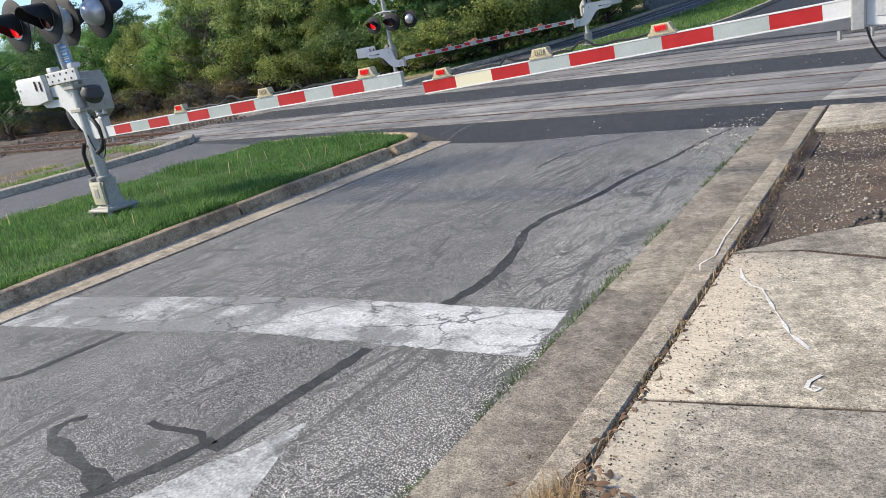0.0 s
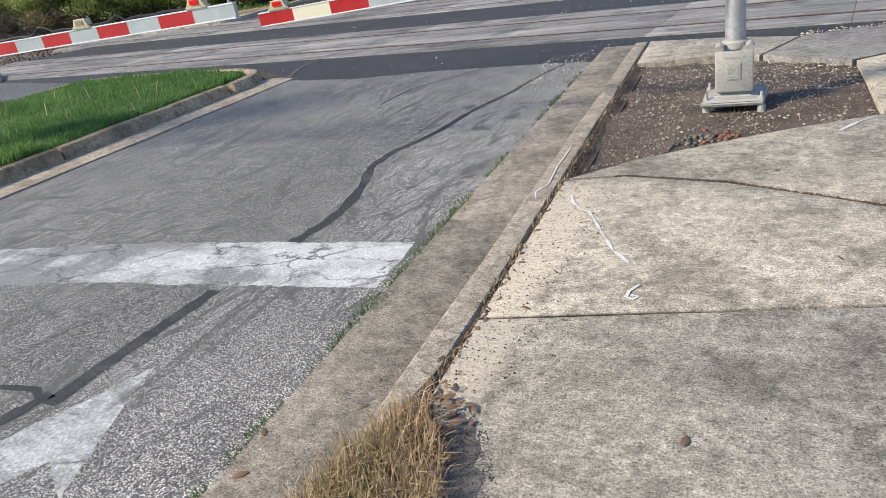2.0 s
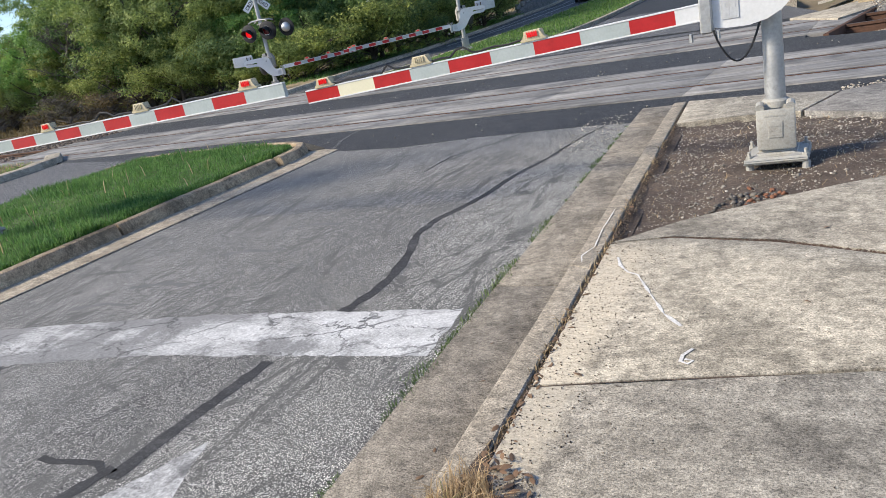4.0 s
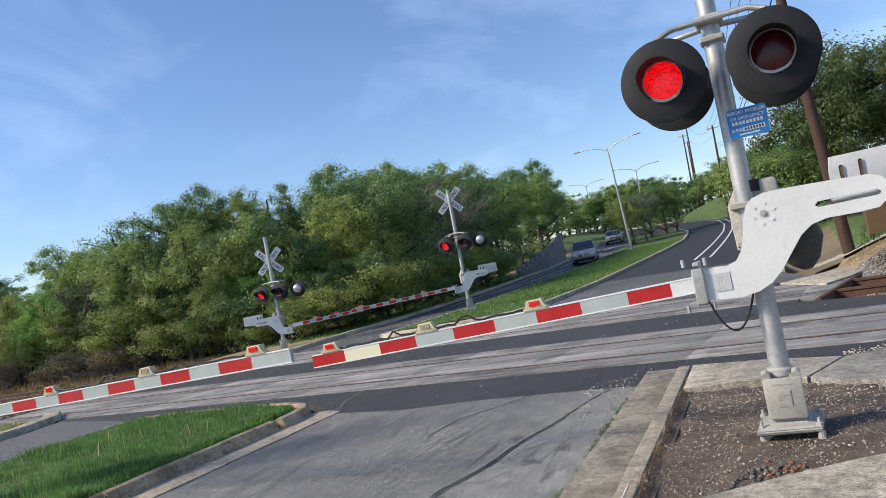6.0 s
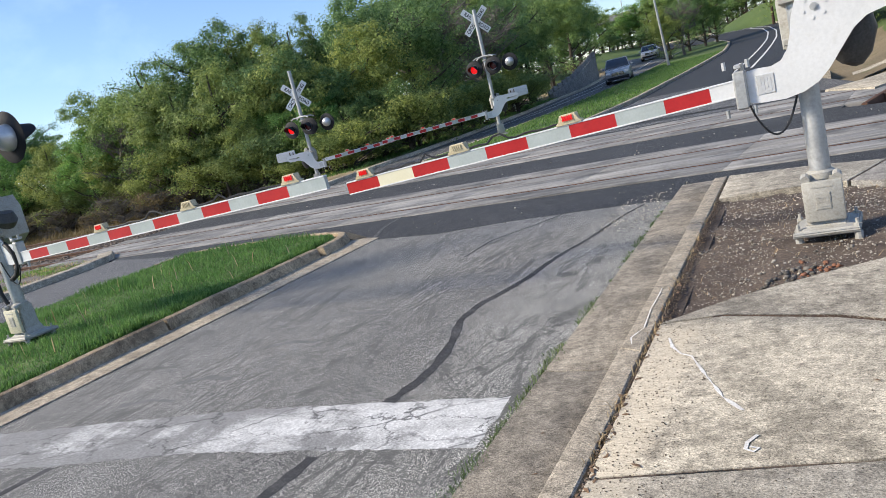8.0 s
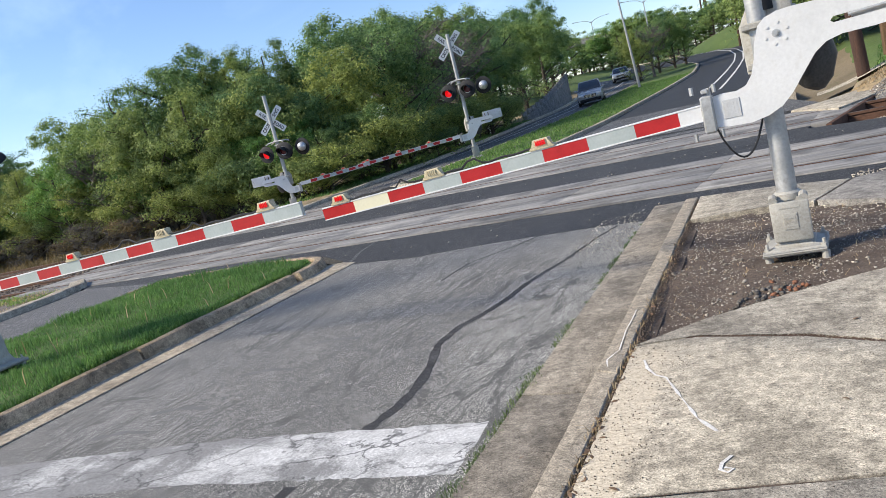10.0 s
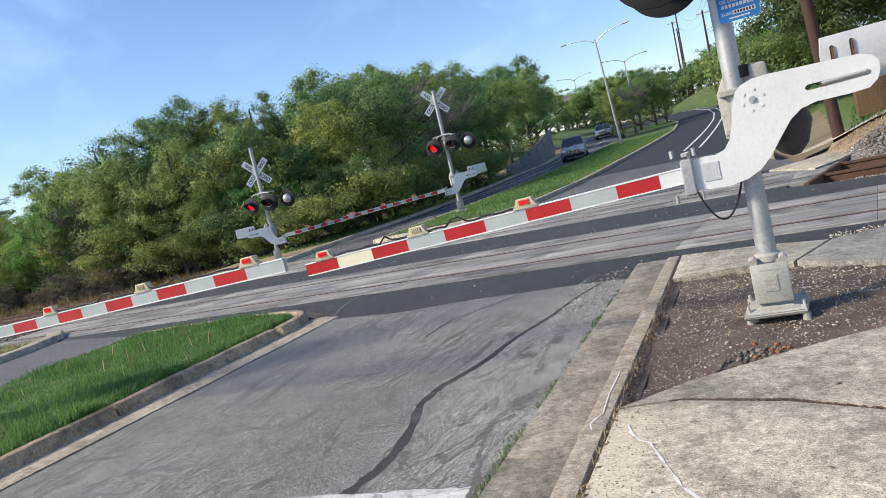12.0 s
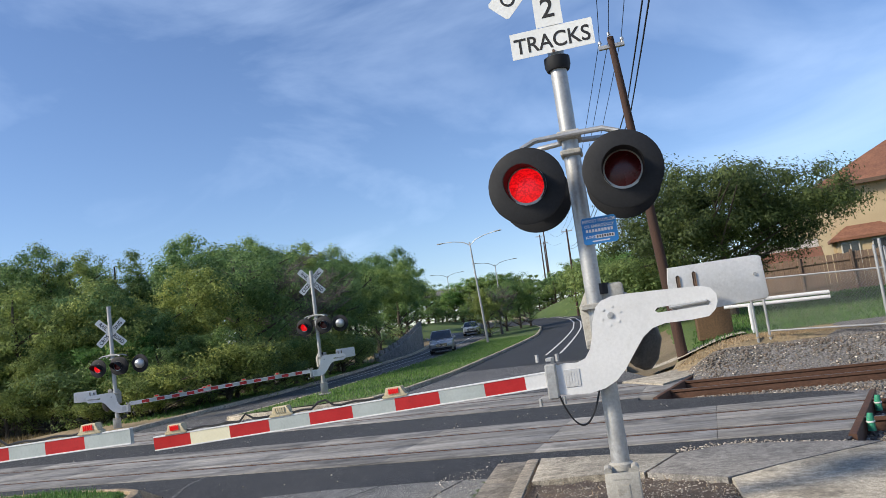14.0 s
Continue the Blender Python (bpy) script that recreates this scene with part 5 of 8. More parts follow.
    es = [bm.edges.new((vs[i], vs[(i + 1) % len(vs)])) for i in range(len(vs))]
    bmesh.ops.triangle_fill(bm, edges=eo + es, use_beauty=True)
    hole = Vector((0.55, -0.002, 0))
    ext = bmesh.ops.extrude_face_region(bm, geom=list(bm.faces))
    bmesh.ops.translate(bm, vec=(0, 0, 0.016), verts=[v for v in ext["geom"] if isinstance(v, bmesh.types.BMVert)])
    bmesh.ops.recalc_face_normals(bm, faces=list(bm.faces))
    flipx = Matrix.Diagonal((-1 if side > 0 else 1, 1, 1, 1))
    place = Matrix.Translation((-side * 0.11, 0, zz)) @ flipx @ UPRIGHT
    bmesh.ops.transform(bm, matrix=Matrix.Translation((0, py + 0.05, 0)) @ place, verts=list(bm.verts))
    if side > 0:
        bmesh.ops.reverse_faces(bm, faces=list(bm.faces))
    plate = part("gate_plate", bm, M_WHITE, t, "white painted steel gate plate with a slot", 30)
    for k in range(7):
        bm = bmesh.new()
        a = 2 * math.pi * k / 6 + 0.3
        r, rad = (0.075, 0.011) if k < 6 else (0.0, 0.028)
        cx, cz = px + r * math.cos(a), zz + 0.0 + r * math.sin(a)
        tube(bm, [(cx, py + 0.036, cz), (cx, py + 0.029, cz)], rad, 12)
        if k == 6:
            tube(bm, [(cx, py + 0.036, cz), (cx, py + 0.018, cz)], 0.014, 10)
        part("bolt", bm, M_GALV if k == 6 else M_WHITE, plate)
    # counterweight between the plates
    wm = Matrix.Translation((0, 0.0, zz)) @ flipx @ UPRIGHT
    bm = bmesh.new()
    prism(bm, [(0.585, 0.20), (0.60, 0.31), (1.26, 0.315), (1.30, 0.30), (1.31, 0.0), (1.29, -0.03), (0.90, -0.05), (0.585, -0.02)], -0.03, 0.03, 0.008, wm)
    if side > 0:
        bmesh.ops.reverse_faces(bm, faces=list(bm.faces))
    bmesh.ops.translate(bm, vec=(0, -0.06, 0), verts=list(bm.verts))
    cw = part("counterweight", bm, M_OFFWHITE, t, "flat grey-white counterweight plate")
    for k, (a, b, c) in enumerate(((0.665, 0.20, 0.11), (0.79, 0.215, 0.10))):
        bm = bmesh.new()
        box(bm, a - 0.014, a + 0.014, -0.005, 0.0, b - 0.09, b + 0.04, 0.01, m=Matrix.Translation((0, -0.092, zz)) @ flipx)
        if side > 0:
            bmesh.ops.reverse_faces(bm, faces=list(bm.faces))
        part("slot", bm, M_TRIM, cw, "rusty slot in the weight")
    bm = bmesh.new()
    tube(bm, [(-side * 1.235, -0.088, zz + 0.17), (-side * 1.235, -0.1, zz + 0.17)], 0.014, 10)
    part("bolt", bm, M_GALV, cw)
    bm = bmesh.new()
    tube(bm, [(-side * 0.56, py + 0.028, zz - 0.0), (-side * 0.84, py + 0.028, zz + 0.012)], 0.012, 8)
    part("slot_bolt", bm, M_GALV, plate)
    # bracket at the arm root
    bx = side * 0.38
    sg = side
    bm = bmesh.new()
    x0, x1 = sorted((bx - sg * 0.0, bx + sg * 0.09))
    box(bm, x0, x1, py - 0.01, py + 0.10, zz - 0.60, zz - 0.32, 0.012)
    box(bm, x0 + 0.02, x1 - 0.02, py - 0.02, py + 0.11, zz - 0.30, zz - 0.27, 0.006)
    bracket = part("arm_bracket", bm, M_GALV, t, "galvanised clamp holding the gate arm")
    for dx, dz in ((-0.02, -0.30), (-0.16, -0.62), (0.03, -0.62), (0.02, -0.28), (-0.14, -0.27)):
        bm = bmesh.new()
        cx = bx - sg * dx
        tube(bm, [(cx, py + 0.02, zz + dz - 0.025), (cx, py + 0.02, zz + dz + 0.035)], 0.016, 6)
        part("bolt", bm, M_GALV, bracket)
    bm = bmesh.new()
    xa, xb = sorted((bx - sg * 0.06, bx - sg * 0.18))
    box(bm, xa, xb, py + 0.028, py + 0.033, zz - 0.52, zz - 0.38, 0.002)
    for k in range(4):
        box(bm, xa + 0.02 + 0.022 * k, xa + 0.032 + 0.022 * k, py + 0.0265, py + 0.03, zz - 0.51, zz - 0.40)
    part("number_plate", bm, M_OFFWHITE, plate, "small plate with worn dark marks")
    # the arm with its stripes
    root = bx + sg * 0.07
    arm_ob = new("gate_arm")
    arm_ob.empty_display_size = 0.2
    arm_ob.parent = t
    ah = zz - 0.43 if bar_z is None else bar_z
    arm_ob.matrix_basis = Matrix.Translation((root, py + 0.03, ah)) @ Matrix.Rotation(droop * sg, 4, "Y")
    tagged(arm_ob, "long lowered gate arm with red and white stripes")
    edges = [0.0] + stripes + [arm]
    cols = ["w"] + ["rg"[k % 2] for k in range(len(stripes))]
    for k, (a, b) in enumerate(zip(edges, edges[1:])):
        if b - a < 0.01:
            continue
        h = 0.060 - 0.006 * (a / max(arm, 1))
        mat = {"w": M_WHITE, "r": M_RED, "g": M_ARMGREY}[cols[k]]
        if tracks and not cream and k == len(edges) - 3:
            mat = M_CREAMSHEET
        bm = bmesh.new()
        xa, xb = sorted((sg * a, sg * b))
        box(bm, xa, xb, -0.021, 0.021, -h, h)
        part("arm_section", bm, mat, arm_ob, {"w": "white root of the arm", "r": "red reflective stripe", "g": "pale grey stripe"}[cols[k]], None)
    bm = bmesh.new()
    xa, xb = sorted((0.0, sg * arm))
    for s in (-1, 1):
        box(bm, xa, xb, -0.025, 0.025, s * 0.058 - 0.006, s * 0.058 + 0.006, 0.002)
    part("arm_rim", bm, M_WHITE, arm_ob, "white edge strips along the arm")
    for k, (d, on) in enumerate(lamps):
        gate_lamp(arm_ob, sg * d, 0, 0.062, on)
    if lamps:
        bm = bmesh.new()
        first, last = lamps[0][0], lamps[-1][0]
        pts = [(sg * (first + (last - first) * k / 30), -0.005, 0.070 + 0.015 * abs(math.sin(k * 0.9)) + (0.05 if k in (9, 10, 20) else 0)) for k in range(31)]
        tube(bm, pts, 0.010, 6)
        part("cable", bm, M_RUBBER, arm_ob, "black cable clipped along the arm")
    # loose loop of cable from the arm to the mast
    bm = bmesh.new()
    pts = []
    for k in range(17):
        f = k / 16
        pts.append((bx * (1 - f) + side * 0.06 * f, py * (1 - f) - 0.075 * f, zz - 0.58 - 0.28 * math.sin(math.pi * f) ** 0.8 + 0.06 * f))
    tube(bm, pts, 0.008, 6)
    part("cable_loop", bm, M_RUBBER, t, "loose black cable loop")
    # flashing lights on a crossarm
    lights_root = new("light_bracket")
    lights_root.empty_display_size = 0.1
    lights_root.parent = t
    lights_root.matrix_basis = Matrix.Translation((0, 0, lights)) @ Matrix.Rotation(light_yaw, 4, "Z")
    for yy2, f, on in ((-0.28, -1, lit), (0.36, 1, rear_lit)):
        for k, sx in enumerate((-0.385, 0.385)):
            lamp_unit(lights_root, sx + (rear_dx if f > 0 else 0), yy2, 0, f, on[k])
        bm = bmesh.new()
        tube(bm, [(-0.40, yy2 * 0.6, 0.335), (-0.28, yy2 * 0.5, 0.39), (0, yy2 * 0.4, 0.40), (0.28, yy2 * 0.5, 0.39), (0.40, yy2 * 0.6, 0.335)], 0.024, 10)
        part("crossarm", bm, M_GALV, lights_root, "grey pipe crossarm")
    bm = bmesh.new()
    box(bm, -0.10, 0.10, -0.11, 0.11, 0.37, 0.44, 0.015)
    box(bm, -0.09, 0.09, -0.10, 0.10, 0.23, 0.28, 0.012)
    part("crossarm_clamp", bm, M_CAST, lights_root)
    # signs
    if blue:
        bm = bmesh.new()
        prism(bm, [(-0.125, -0.11), (0.125, -0.11), (0.14, -0.095), (0.14, 0.095), (0.125, 0.11), (-0.125, 0.11), (-0.14, 0.095), (-0.14, -0.095)], 0, 0.003, 0, Matrix.Translation((0.13, -0.10, lights - 0.43)) @ UPRIGHT)
        b = part("emergency_sign", bm, M_BLUE, t, "small blue notice with white lettering")
        m = Matrix.Translation((0.13, -0.1042, lights - 0.43)) @ UPRIGHT
        lettering("REPORT PROBLEM", 0.036, m @ Matrix.Translation((0, 0.078, 0)), M_WHITE, b, stretch=0.9)
        lettering("OR EMERGENCY", 0.036, m @ Matrix.Translation((0, 0.036, 0)), M_WHITE, b, stretch=0.9)
        lettering("X-ING", 0.034, m @ Matrix.Translation((-0.08, -0.052, 0)), M_WHITE, b, stretch=0.9)
        bm = bmesh.new()
        for k in range(9):
            box(bm, -0.112 + 0.025 * k, -0.094 + 0.025 * k, -0.012, 0.013, 0, 0.0008)
        box(bm, -0.04, 0.112, -0.066, -0.036, 0, 0.0008)
        box(bm, -0.07, 0.07, -0.092, -0.082, 0, 0.0008)
        bmesh.ops.transform(bm, matrix=m, verts=list(bm.verts))
        part("bars", bm, M_WHITE, b, smooth=None)
        bm = bmesh.new()
        for k in range(7):
            box(bm, -0.03 + 0.02 * k, -0.018 + 0.02 * k, -0.061, -0.041, 0.001, 0.0016)
        bmesh.ops.transform(bm, matrix=m, verts=list(bm.verts))
        part("bars", bm, M_INK, b, smooth=None)
    if tracks:
        bm = bmesh.new()
        prism(bm, [(-0.35, -0.115), (0.35, -0.115), (0.35, 0.115), (-0.35, 0.115)], 0, 0.003, 0, Matrix.Translation((-0.01, sign_y, 4.05)) @ UPRIGHT)
        s = part("track_count_sign", bm, M_SIGN, t, "white sign reading TRACKS in black")
        lettering("TRACKS", 0.19, Matrix.Translation((-0.01, sign_y - 0.0042, 4.035)) @ UPRIGHT, M_INK, s, stretch=0.92)
        bm = bmesh.new()
        prism(bm, [(-0.115, 0), (0.115, 0), (0.115, 0.30), (-0.115, 0.30)], 0, 0.003, 0, Matrix.Translation((-0.01, sign_y, 4.17)) @ UPRIGHT)
        s2 = part("number_sign", bm, M_SIGN, t, "white sign with a black figure 2")
        lettering("2", 0.24, Matrix.Translation((-0.01, sign_y - 0.0042, 4.32)) @ UPRIGHT, M_INK, s2)
        bm = bmesh.new()
        tube(bm, [(-0.01, sign_y - 0.003, 3.945), (-0.01, sign_y - 0.012, 3.945)], 0.013, 10)
        part("sign_bolt", bm, M_TRIM, s)
        bm = bmesh.new()
        tube(bm, [(0, 0, 3.80), (0, 0, 3.84), (0, 0, 3.91)], [0.095, 0.11, 0.11], 16)
        part("sign_clamp", bm, M_BLACK, t, "black clamp under the signs")
    crossbuck(t, sign_y - 0.012 if sign_y < 0 else sign_y, buck, 1.0)
    return t


GRP = "crossing signals"
signal(-0.25, 6.03, 0.10, -1, "galvanised crossing signal, red lights, lowered gate, in a dirt bed", 3.66,
       [0.19, 0.53, 0.92, 1.31, 1.70, 2.10, 2.49, 2.88, 3.28], GRP, lights=2.81, pivot=1.68, buck=4.81, mast_top=5.0, lit=(True, False), rear_lit=(False, True),
       lamps=((1.30, True), (2.36, False), (3.42, True)), bar_z=1.24, droop=0.045)
signal(-9.28, 5.12, 0.135, 1, "galvanised crossing signal, cream base box, lowered gate, in median grass", 4.8,
       [0.2, 0.57, 0.95, 1.35, 1.72, 2.1, 2.48, 2.86, 3.22, 3.60, 3.97, 4.36], GRP, lights=2.50, pivot=1.58, buck=4.5, mast_top=4.75, lit=(True, False), cream=True,
       arm_y=-0.05, lamps=((1.62, True), (3.05, False), (4.42, True)), bar_z=1.07, droop=-0.028)
signal(-11.38, 25.5, 0.10, -1, "far crossing signal, red light, lowered gate, on the grass island", 4.0,
       [0.3, 0.55, 0.8, 1.05, 1.3, 1.55, 1.8, 2.05, 2.3, 2.55, 2.8, 3.05, 3.3, 3.55, 3.8], GRP, lights=2.64, pivot=1.36, buck=4.35, mast_top=4.75, yaw=radians(30), light_yaw=radians(-27), rear_dx=0.42, lit=(True, False),
       sign_y=0.10, tracks=False, lamps=((1.2, True), (2.4, True), (3.6, True)), blue=False, bar_z=1.0, droop=0.03)
signal(-17.6, 21.95, -0.06, 1, "far crossing signal, red light, lowered gate, by the woods", 2.7,
       [0.4, 0.65, 0.9, 1.15, 1.4, 1.65, 1.9, 2.15, 2.4], GRP, lights=2.28, pivot=1.25, buck=3.48, mast_top=4.4, yaw=radians(30), light_yaw=radians(-27), rear_dx=0.42, lit=(True, False),
       sign_y=0.10, tracks=False, lamps=((0.9, True), (1.7, True), (2.5, True)), blue=False, bar_z=0.94, droop=-0.03)


# ---------------------------------------------------------------- trees
def leaf_mesh(name, centres, sizes, per, leaf, material, seed, flat=0.75):
    """Clumps of small bent leaves round the given centres."""
    rng = np.random.default_rng(seed)
    n = len(centres) * per
    cc = np.array(centres)
    heart = cc.mean(0) - np.array([0, 0, 0.15 * np.ptp(cc[:, 2])])
    c = np.repeat(cc, per, 0)
    s = np.repeat(np.array(sizes), per)[:, None]
    d = rng.normal(size=(n, 3))
    d /= np.linalg.norm(d, axis=1)[:, None]
    p = c + d * s * (0.36 + np.minimum(0.78, np.abs(rng.normal(0, 0.44, (n, 1))))) * np.array([1.1, 1.1, flat])
    out = c - heart
    out /= np.linalg.norm(out, axis=1)[:, None] + 1e-6
    nn = d * 1.1 + out * 0.55 + np.array([0, 0, 0.35]) + rng.normal(size=(n, 3)) * 0.28
    nn /= np.linalg.norm(nn, axis=1)[:, None]
    a = np.cross(nn, rng.normal(size=(n, 3)))
    a /= np.linalg.norm(a, axis=1)[:, None] + 1e-9
    b = np.cross(nn, a)
    k = leaf * rng.uniform(0.6, 1.35, (n, 1))
    v = np.stack([p - a * k * 0.8 + b * k * 0.15, p + a * k * 0.8, p - b * k * 0.6 - nn * k * 0.2], 1).reshape(-1, 3)
    me = bpy.data.meshes.new(name)
    me.vertices.add(3 * n)
    me.vertices.foreach_set("co", v.ravel())
    me.loops.add(3 * n)
    me.loops.foreach_set("vertex_index", np.arange(3 * n))
    me.polygons.add(n)
    me.polygons.foreach_set("loop_start", np.arange(0, 3 * n, 3))
    me.polygons.foreach_set("loop_total", np.full(n, 3))
    me.update(calc_edges=True)
    me.materials.append(material)
    return me


def tree(label, height, radius, stem, seed, leaf_mat, per=110, clumps=80, leaf=0.13, low=0.25, bare=False, lobes=4, lean=0.0, limbs_low=None):
    """A tree with a tapered trunk, forked limbs and an uneven crown of leaf clumps."""
    rng = random.Random(seed)
    t = thing("tree", label, "tree", Matrix.Translation((0, 0, -500)), "trees of the wood")
    bm = bmesh.new()
    tips = []
    top = height * 0.82
    pts = [(0, 0, -0.3)]
    for k in range(1, 7):
        pts.append((lean * k / 6 + rng.uniform(-0.12, 0.12), rng.uniform(-0.12, 0.12), top * k / 6))
    r0 = 0.022 * height + 0.05
    tube(bm, pts, [r0 * (1.25 if k == 0 else 1 - 0.14 * k) for k in range(7)], 9)
    lobe = [(rng.uniform(-0.55, 0.55) * radius + lean * 0.6, rng.uniform(-0.55, 0.55) * radius, height * rng.uniform(0.45, 0.8), rng.uniform(0.38, 0.62)) for _ in range(lobes)]
    lobe.append((lean, 0, height * 0.6, 0.8))
    n_limb = 34 if bare else 15
    for k in range(n_limb):
        f = rng.uniform(limbs_low or low, 0.84)
        a = rng.uniform(0, 2 * math.pi)
        i = min(5, int(f * 6))
        p0 = Vector(pts[i]).lerp(Vector(pts[i + 1]), f * 6 - i)
        L = radius * rng.uniform(0.55, 1.0) * (1.15 - 0.6 * abs(f - 0.45))
        p1 = p0 + Vector((math.cos(a) * L * 0.5, math.sin(a) * L * 0.5, L * 0.22))
        p2 = p0 + Vector((math.cos(a + 0.25) * L, math.sin(a + 0.25) * L, min(L * rng.uniform(0.25, 0.75), height * 0.80 - p0.z)))
        tube(bm, [p0, p1, p2], [r0 * 0.38, r0 * 0.22, r0 * 0.07], 5, False)
        tips.append(p2)
        for _ in range(9 if bare else 0):
            q = p1.lerp(p2, rng.uniform(0.1, 1))
            e = q + Vector((rng.uniform(-1, 1), rng.uniform(-1, 1), rng.uniform(-0.3, 0.7))) * L * 0.3
            mid = q.lerp(e, 0.5) + Vector((rng.uniform(-0.1, 0.1), rng.uniform(-0.1, 0.1), 0.05))
            tube(bm, [q, mid, e], [r0 * 0.12, r0 * 0.08, r0 * 0.03], 4, False)
            tips.append(e)
            if bare:
                for _ in range(4):
                    e2 = mid + Vector((rng.uniform(-1, 1), rng.uniform(-1, 1), rng.uniform(-0.2, 1))) * L * 0.2
                    tube(bm, [mid, e2], [r0 * 0.06, r0 * 0.02], 3, False)
    part("trunk", bm, M_TWIG if bare else M_BARK, t, "grey bare branching limbs" if bare else "dark trunk and limbs")
    cs, ss = [], []
    while len(cs) < clumps:
        lx, ly, lz, lr = rng.choice(lobe)
        u = Vector((rng.gauss(0, 1), rng.gauss(0, 1), rng.gauss(0, 1))).normalized() * rng.uniform(0.55, 1.0)
        c = Vector((lx + u.x * radius * lr, ly + u.y * radius * lr, lz + u.z * height * 0.36 * lr))
        if c.z < height * low or c.z > height * 0.97:
            continue
        if noise.noise(c * 0.55 + Vector((seed, 0, 0))) < -0.42:
            continue
        cs.append(tuple(c))
        ss.append(rng.uniform(0.34, 0.78) * (0.55 + radius * 0.12))
    if not bare:
        cs += [tuple(p) for p in tips]
        ss += [0.65] * (len(cs) - len(ss))
    me = leaf_mesh("crown", cs, ss, per, leaf, leaf_mat, seed)
    o = new("crown", me)
    o.parent = t
    tagged(o, "crown of many small leaves with gaps")
    return t


KINDS = {
    "oak": tree("broad dark green tree at the edge of the wood", 8.0, 3.0, 2.0, 11, M_LEAF, 150, 150, 0.085, 0.08, lobes=9),
    "elm": tree("olive green tree with drooping spring foliage", 7.0, 2.6, 1.6, 12, M_LEAF_Y, 150, 140, 0.080, 0.04, lobes=9),
    "ash": tree("bright green leafy tree beside the railway", 6.5, 2.3, 1.5, 13, M_LEAF_G, 150, 120, 0.078, 0.05, lobes=8),
    "tall": tree("tall slender green tree above the wood", 9.5, 2.1, 3.0, 14, M_LEAF_Y, 140, 120, 0.08, 0.25, lobes=8),
    "bare": tree("half-bare grey tree with fine twigs", 8.5, 3.0, 2.0, 15, M_LEAF, 60, 54, 0.09, 0.3, True),
    "mass": tree("full green tree deep in the wood", 8.0, 3.2, 2.0, 18, M_LEAF, 110, 74, 0.14, 0.04, lobes=6),
    "shrub": tree("dense green shrub under the trees", 3.0, 2.0, 0.4, 16, M_LEAF_Y, 150, 64, 0.068, 0.02),
    "scrub": tree("dry brownish scrub bush at the wood edge", 2.2, 1.6, 0.3, 17, M_SCRUB, 60, 30, 0.07, 0.02, True),
}
HIGH = {"oak": 8.0, "elm": 7.0, "ash": 6.5, "tall": 9.5, "bare": 8.5, "mass": 8.0, "shrub": 3.0, "scrub": 2.2}


def plant(kind, bearing, dist, height, turn=0.0, wide=1.0, group=None, name=None):
    """Stand a copy of a tree at a compass bearing (degrees to the left of +y) and distance from the corner."""
    x, y = -math.sin(radians(bearing)) * dist, math.cos(radians(bearing)) * dist
    k = height / HIGH[kind]
    ob = copy_thing(KINDS[kind], Matrix.Identity(4))
    ob.matrix_basis = Matrix.Translation((x, y, terrain(x, y) - 0.15)) @ Matrix.Rotation(turn, 4, "Z") @ Matrix.Diagonal((k * wide, k * wide, k, 1))
    if kind in ("shrub", "scrub"):
        ob.name = "bush"
        ob["category"] = "bush"
        ob["group"] = "bushes under the trees"
    return ob


rt = random.Random(5)
# front row of the wood: bearing, distance, height, kind
for b, d, h, k in ((69, 56, 6.2, "oak"), (66, 50, 5.6, "ash"), (62.5, 52, 6.6, "oak"), (59.5, 47, 5.6, "ash"), (56.5, 44, 5.4, "elm"), (54.3, 41, 5.2, "ash"), (51.6, 39, 5.6, "bare"), (50.4, 40, 6.9, "oak"),
                   (47.6, 36, 6.6, "elm"), (44.6, 35, 6.9, "elm"), (41.6, 35, 6.3, "oak"), (38.8, 35, 7.0, "elm"), (35.8, 35, 5.7, "oak"), (33.2, 36, 7.4, "elm"),
                   (29.8, 39, 8.8, "oak"), (27.2, 42, 8.9, "bare"), (24.6, 44.5, 7.9, "bare"), (22.8, 48.5, 8.6, "oak"), (21.0, 56, 8.4, "oak"), (19.4, 66, 9.0, "oak"), (17.6, 76, 9.2, "oak")):
    plant(k, b, d, h, rt.uniform(0, 6.28))
# rows behind
for b, d, h, k in ((72, 66, 7.5, "oak"), (67, 62, 7.0, "tall"), (63, 60, 7.2, "ash"), (58, 55, 7.2, "oak"), (53, 50, 7.0, "tall"), (48.8, 46, 8.3, "oak"), (45.4, 45, 8.8, "oak"), (42.2, 44, 9.1, "tall"), (41.0, 46, 8.9, "oak"),
                   (38.1, 45, 9.2, "tall"), (37.0, 47, 8.0, "oak"), (34.2, 47, 8.2, "oak"), (31.4, 49, 9.6, "oak"), (29.0, 52, 11.2, "oak"), (27.6, 54, 10.6, "oak"), (26.4, 55, 11.2, "bare"), (25.4, 57, 10.2, "oak"), (24.0, 57, 10.4, "oak"), (21.6, 68, 9.9, "oak"),
                   (19.6, 80, 11.0, "oak"), (18.4, 88, 10.6, "oak"), (17.0, 98, 9.6, "oak"), (75, 70, 8, "oak"), (79, 74, 8, "ash"), (84, 78, 8, "oak")):
    plant(k, b, d, h * (1.0 if b < 23 else 0.98 if b > 30 else 0.97), rt.uniform(0, 6.28), 1.0)
for b in range(18, 82, 3):
    plant("mass", b + rt.uniform(-1, 1), (62 if b > 30 else 78) + rt.uniform(0, 10), 5.6 + (1.0 if b < 40 else 0) + rt.uniform(-0.6, 0.6), rt.uniform(0, 6.28), 1.25)
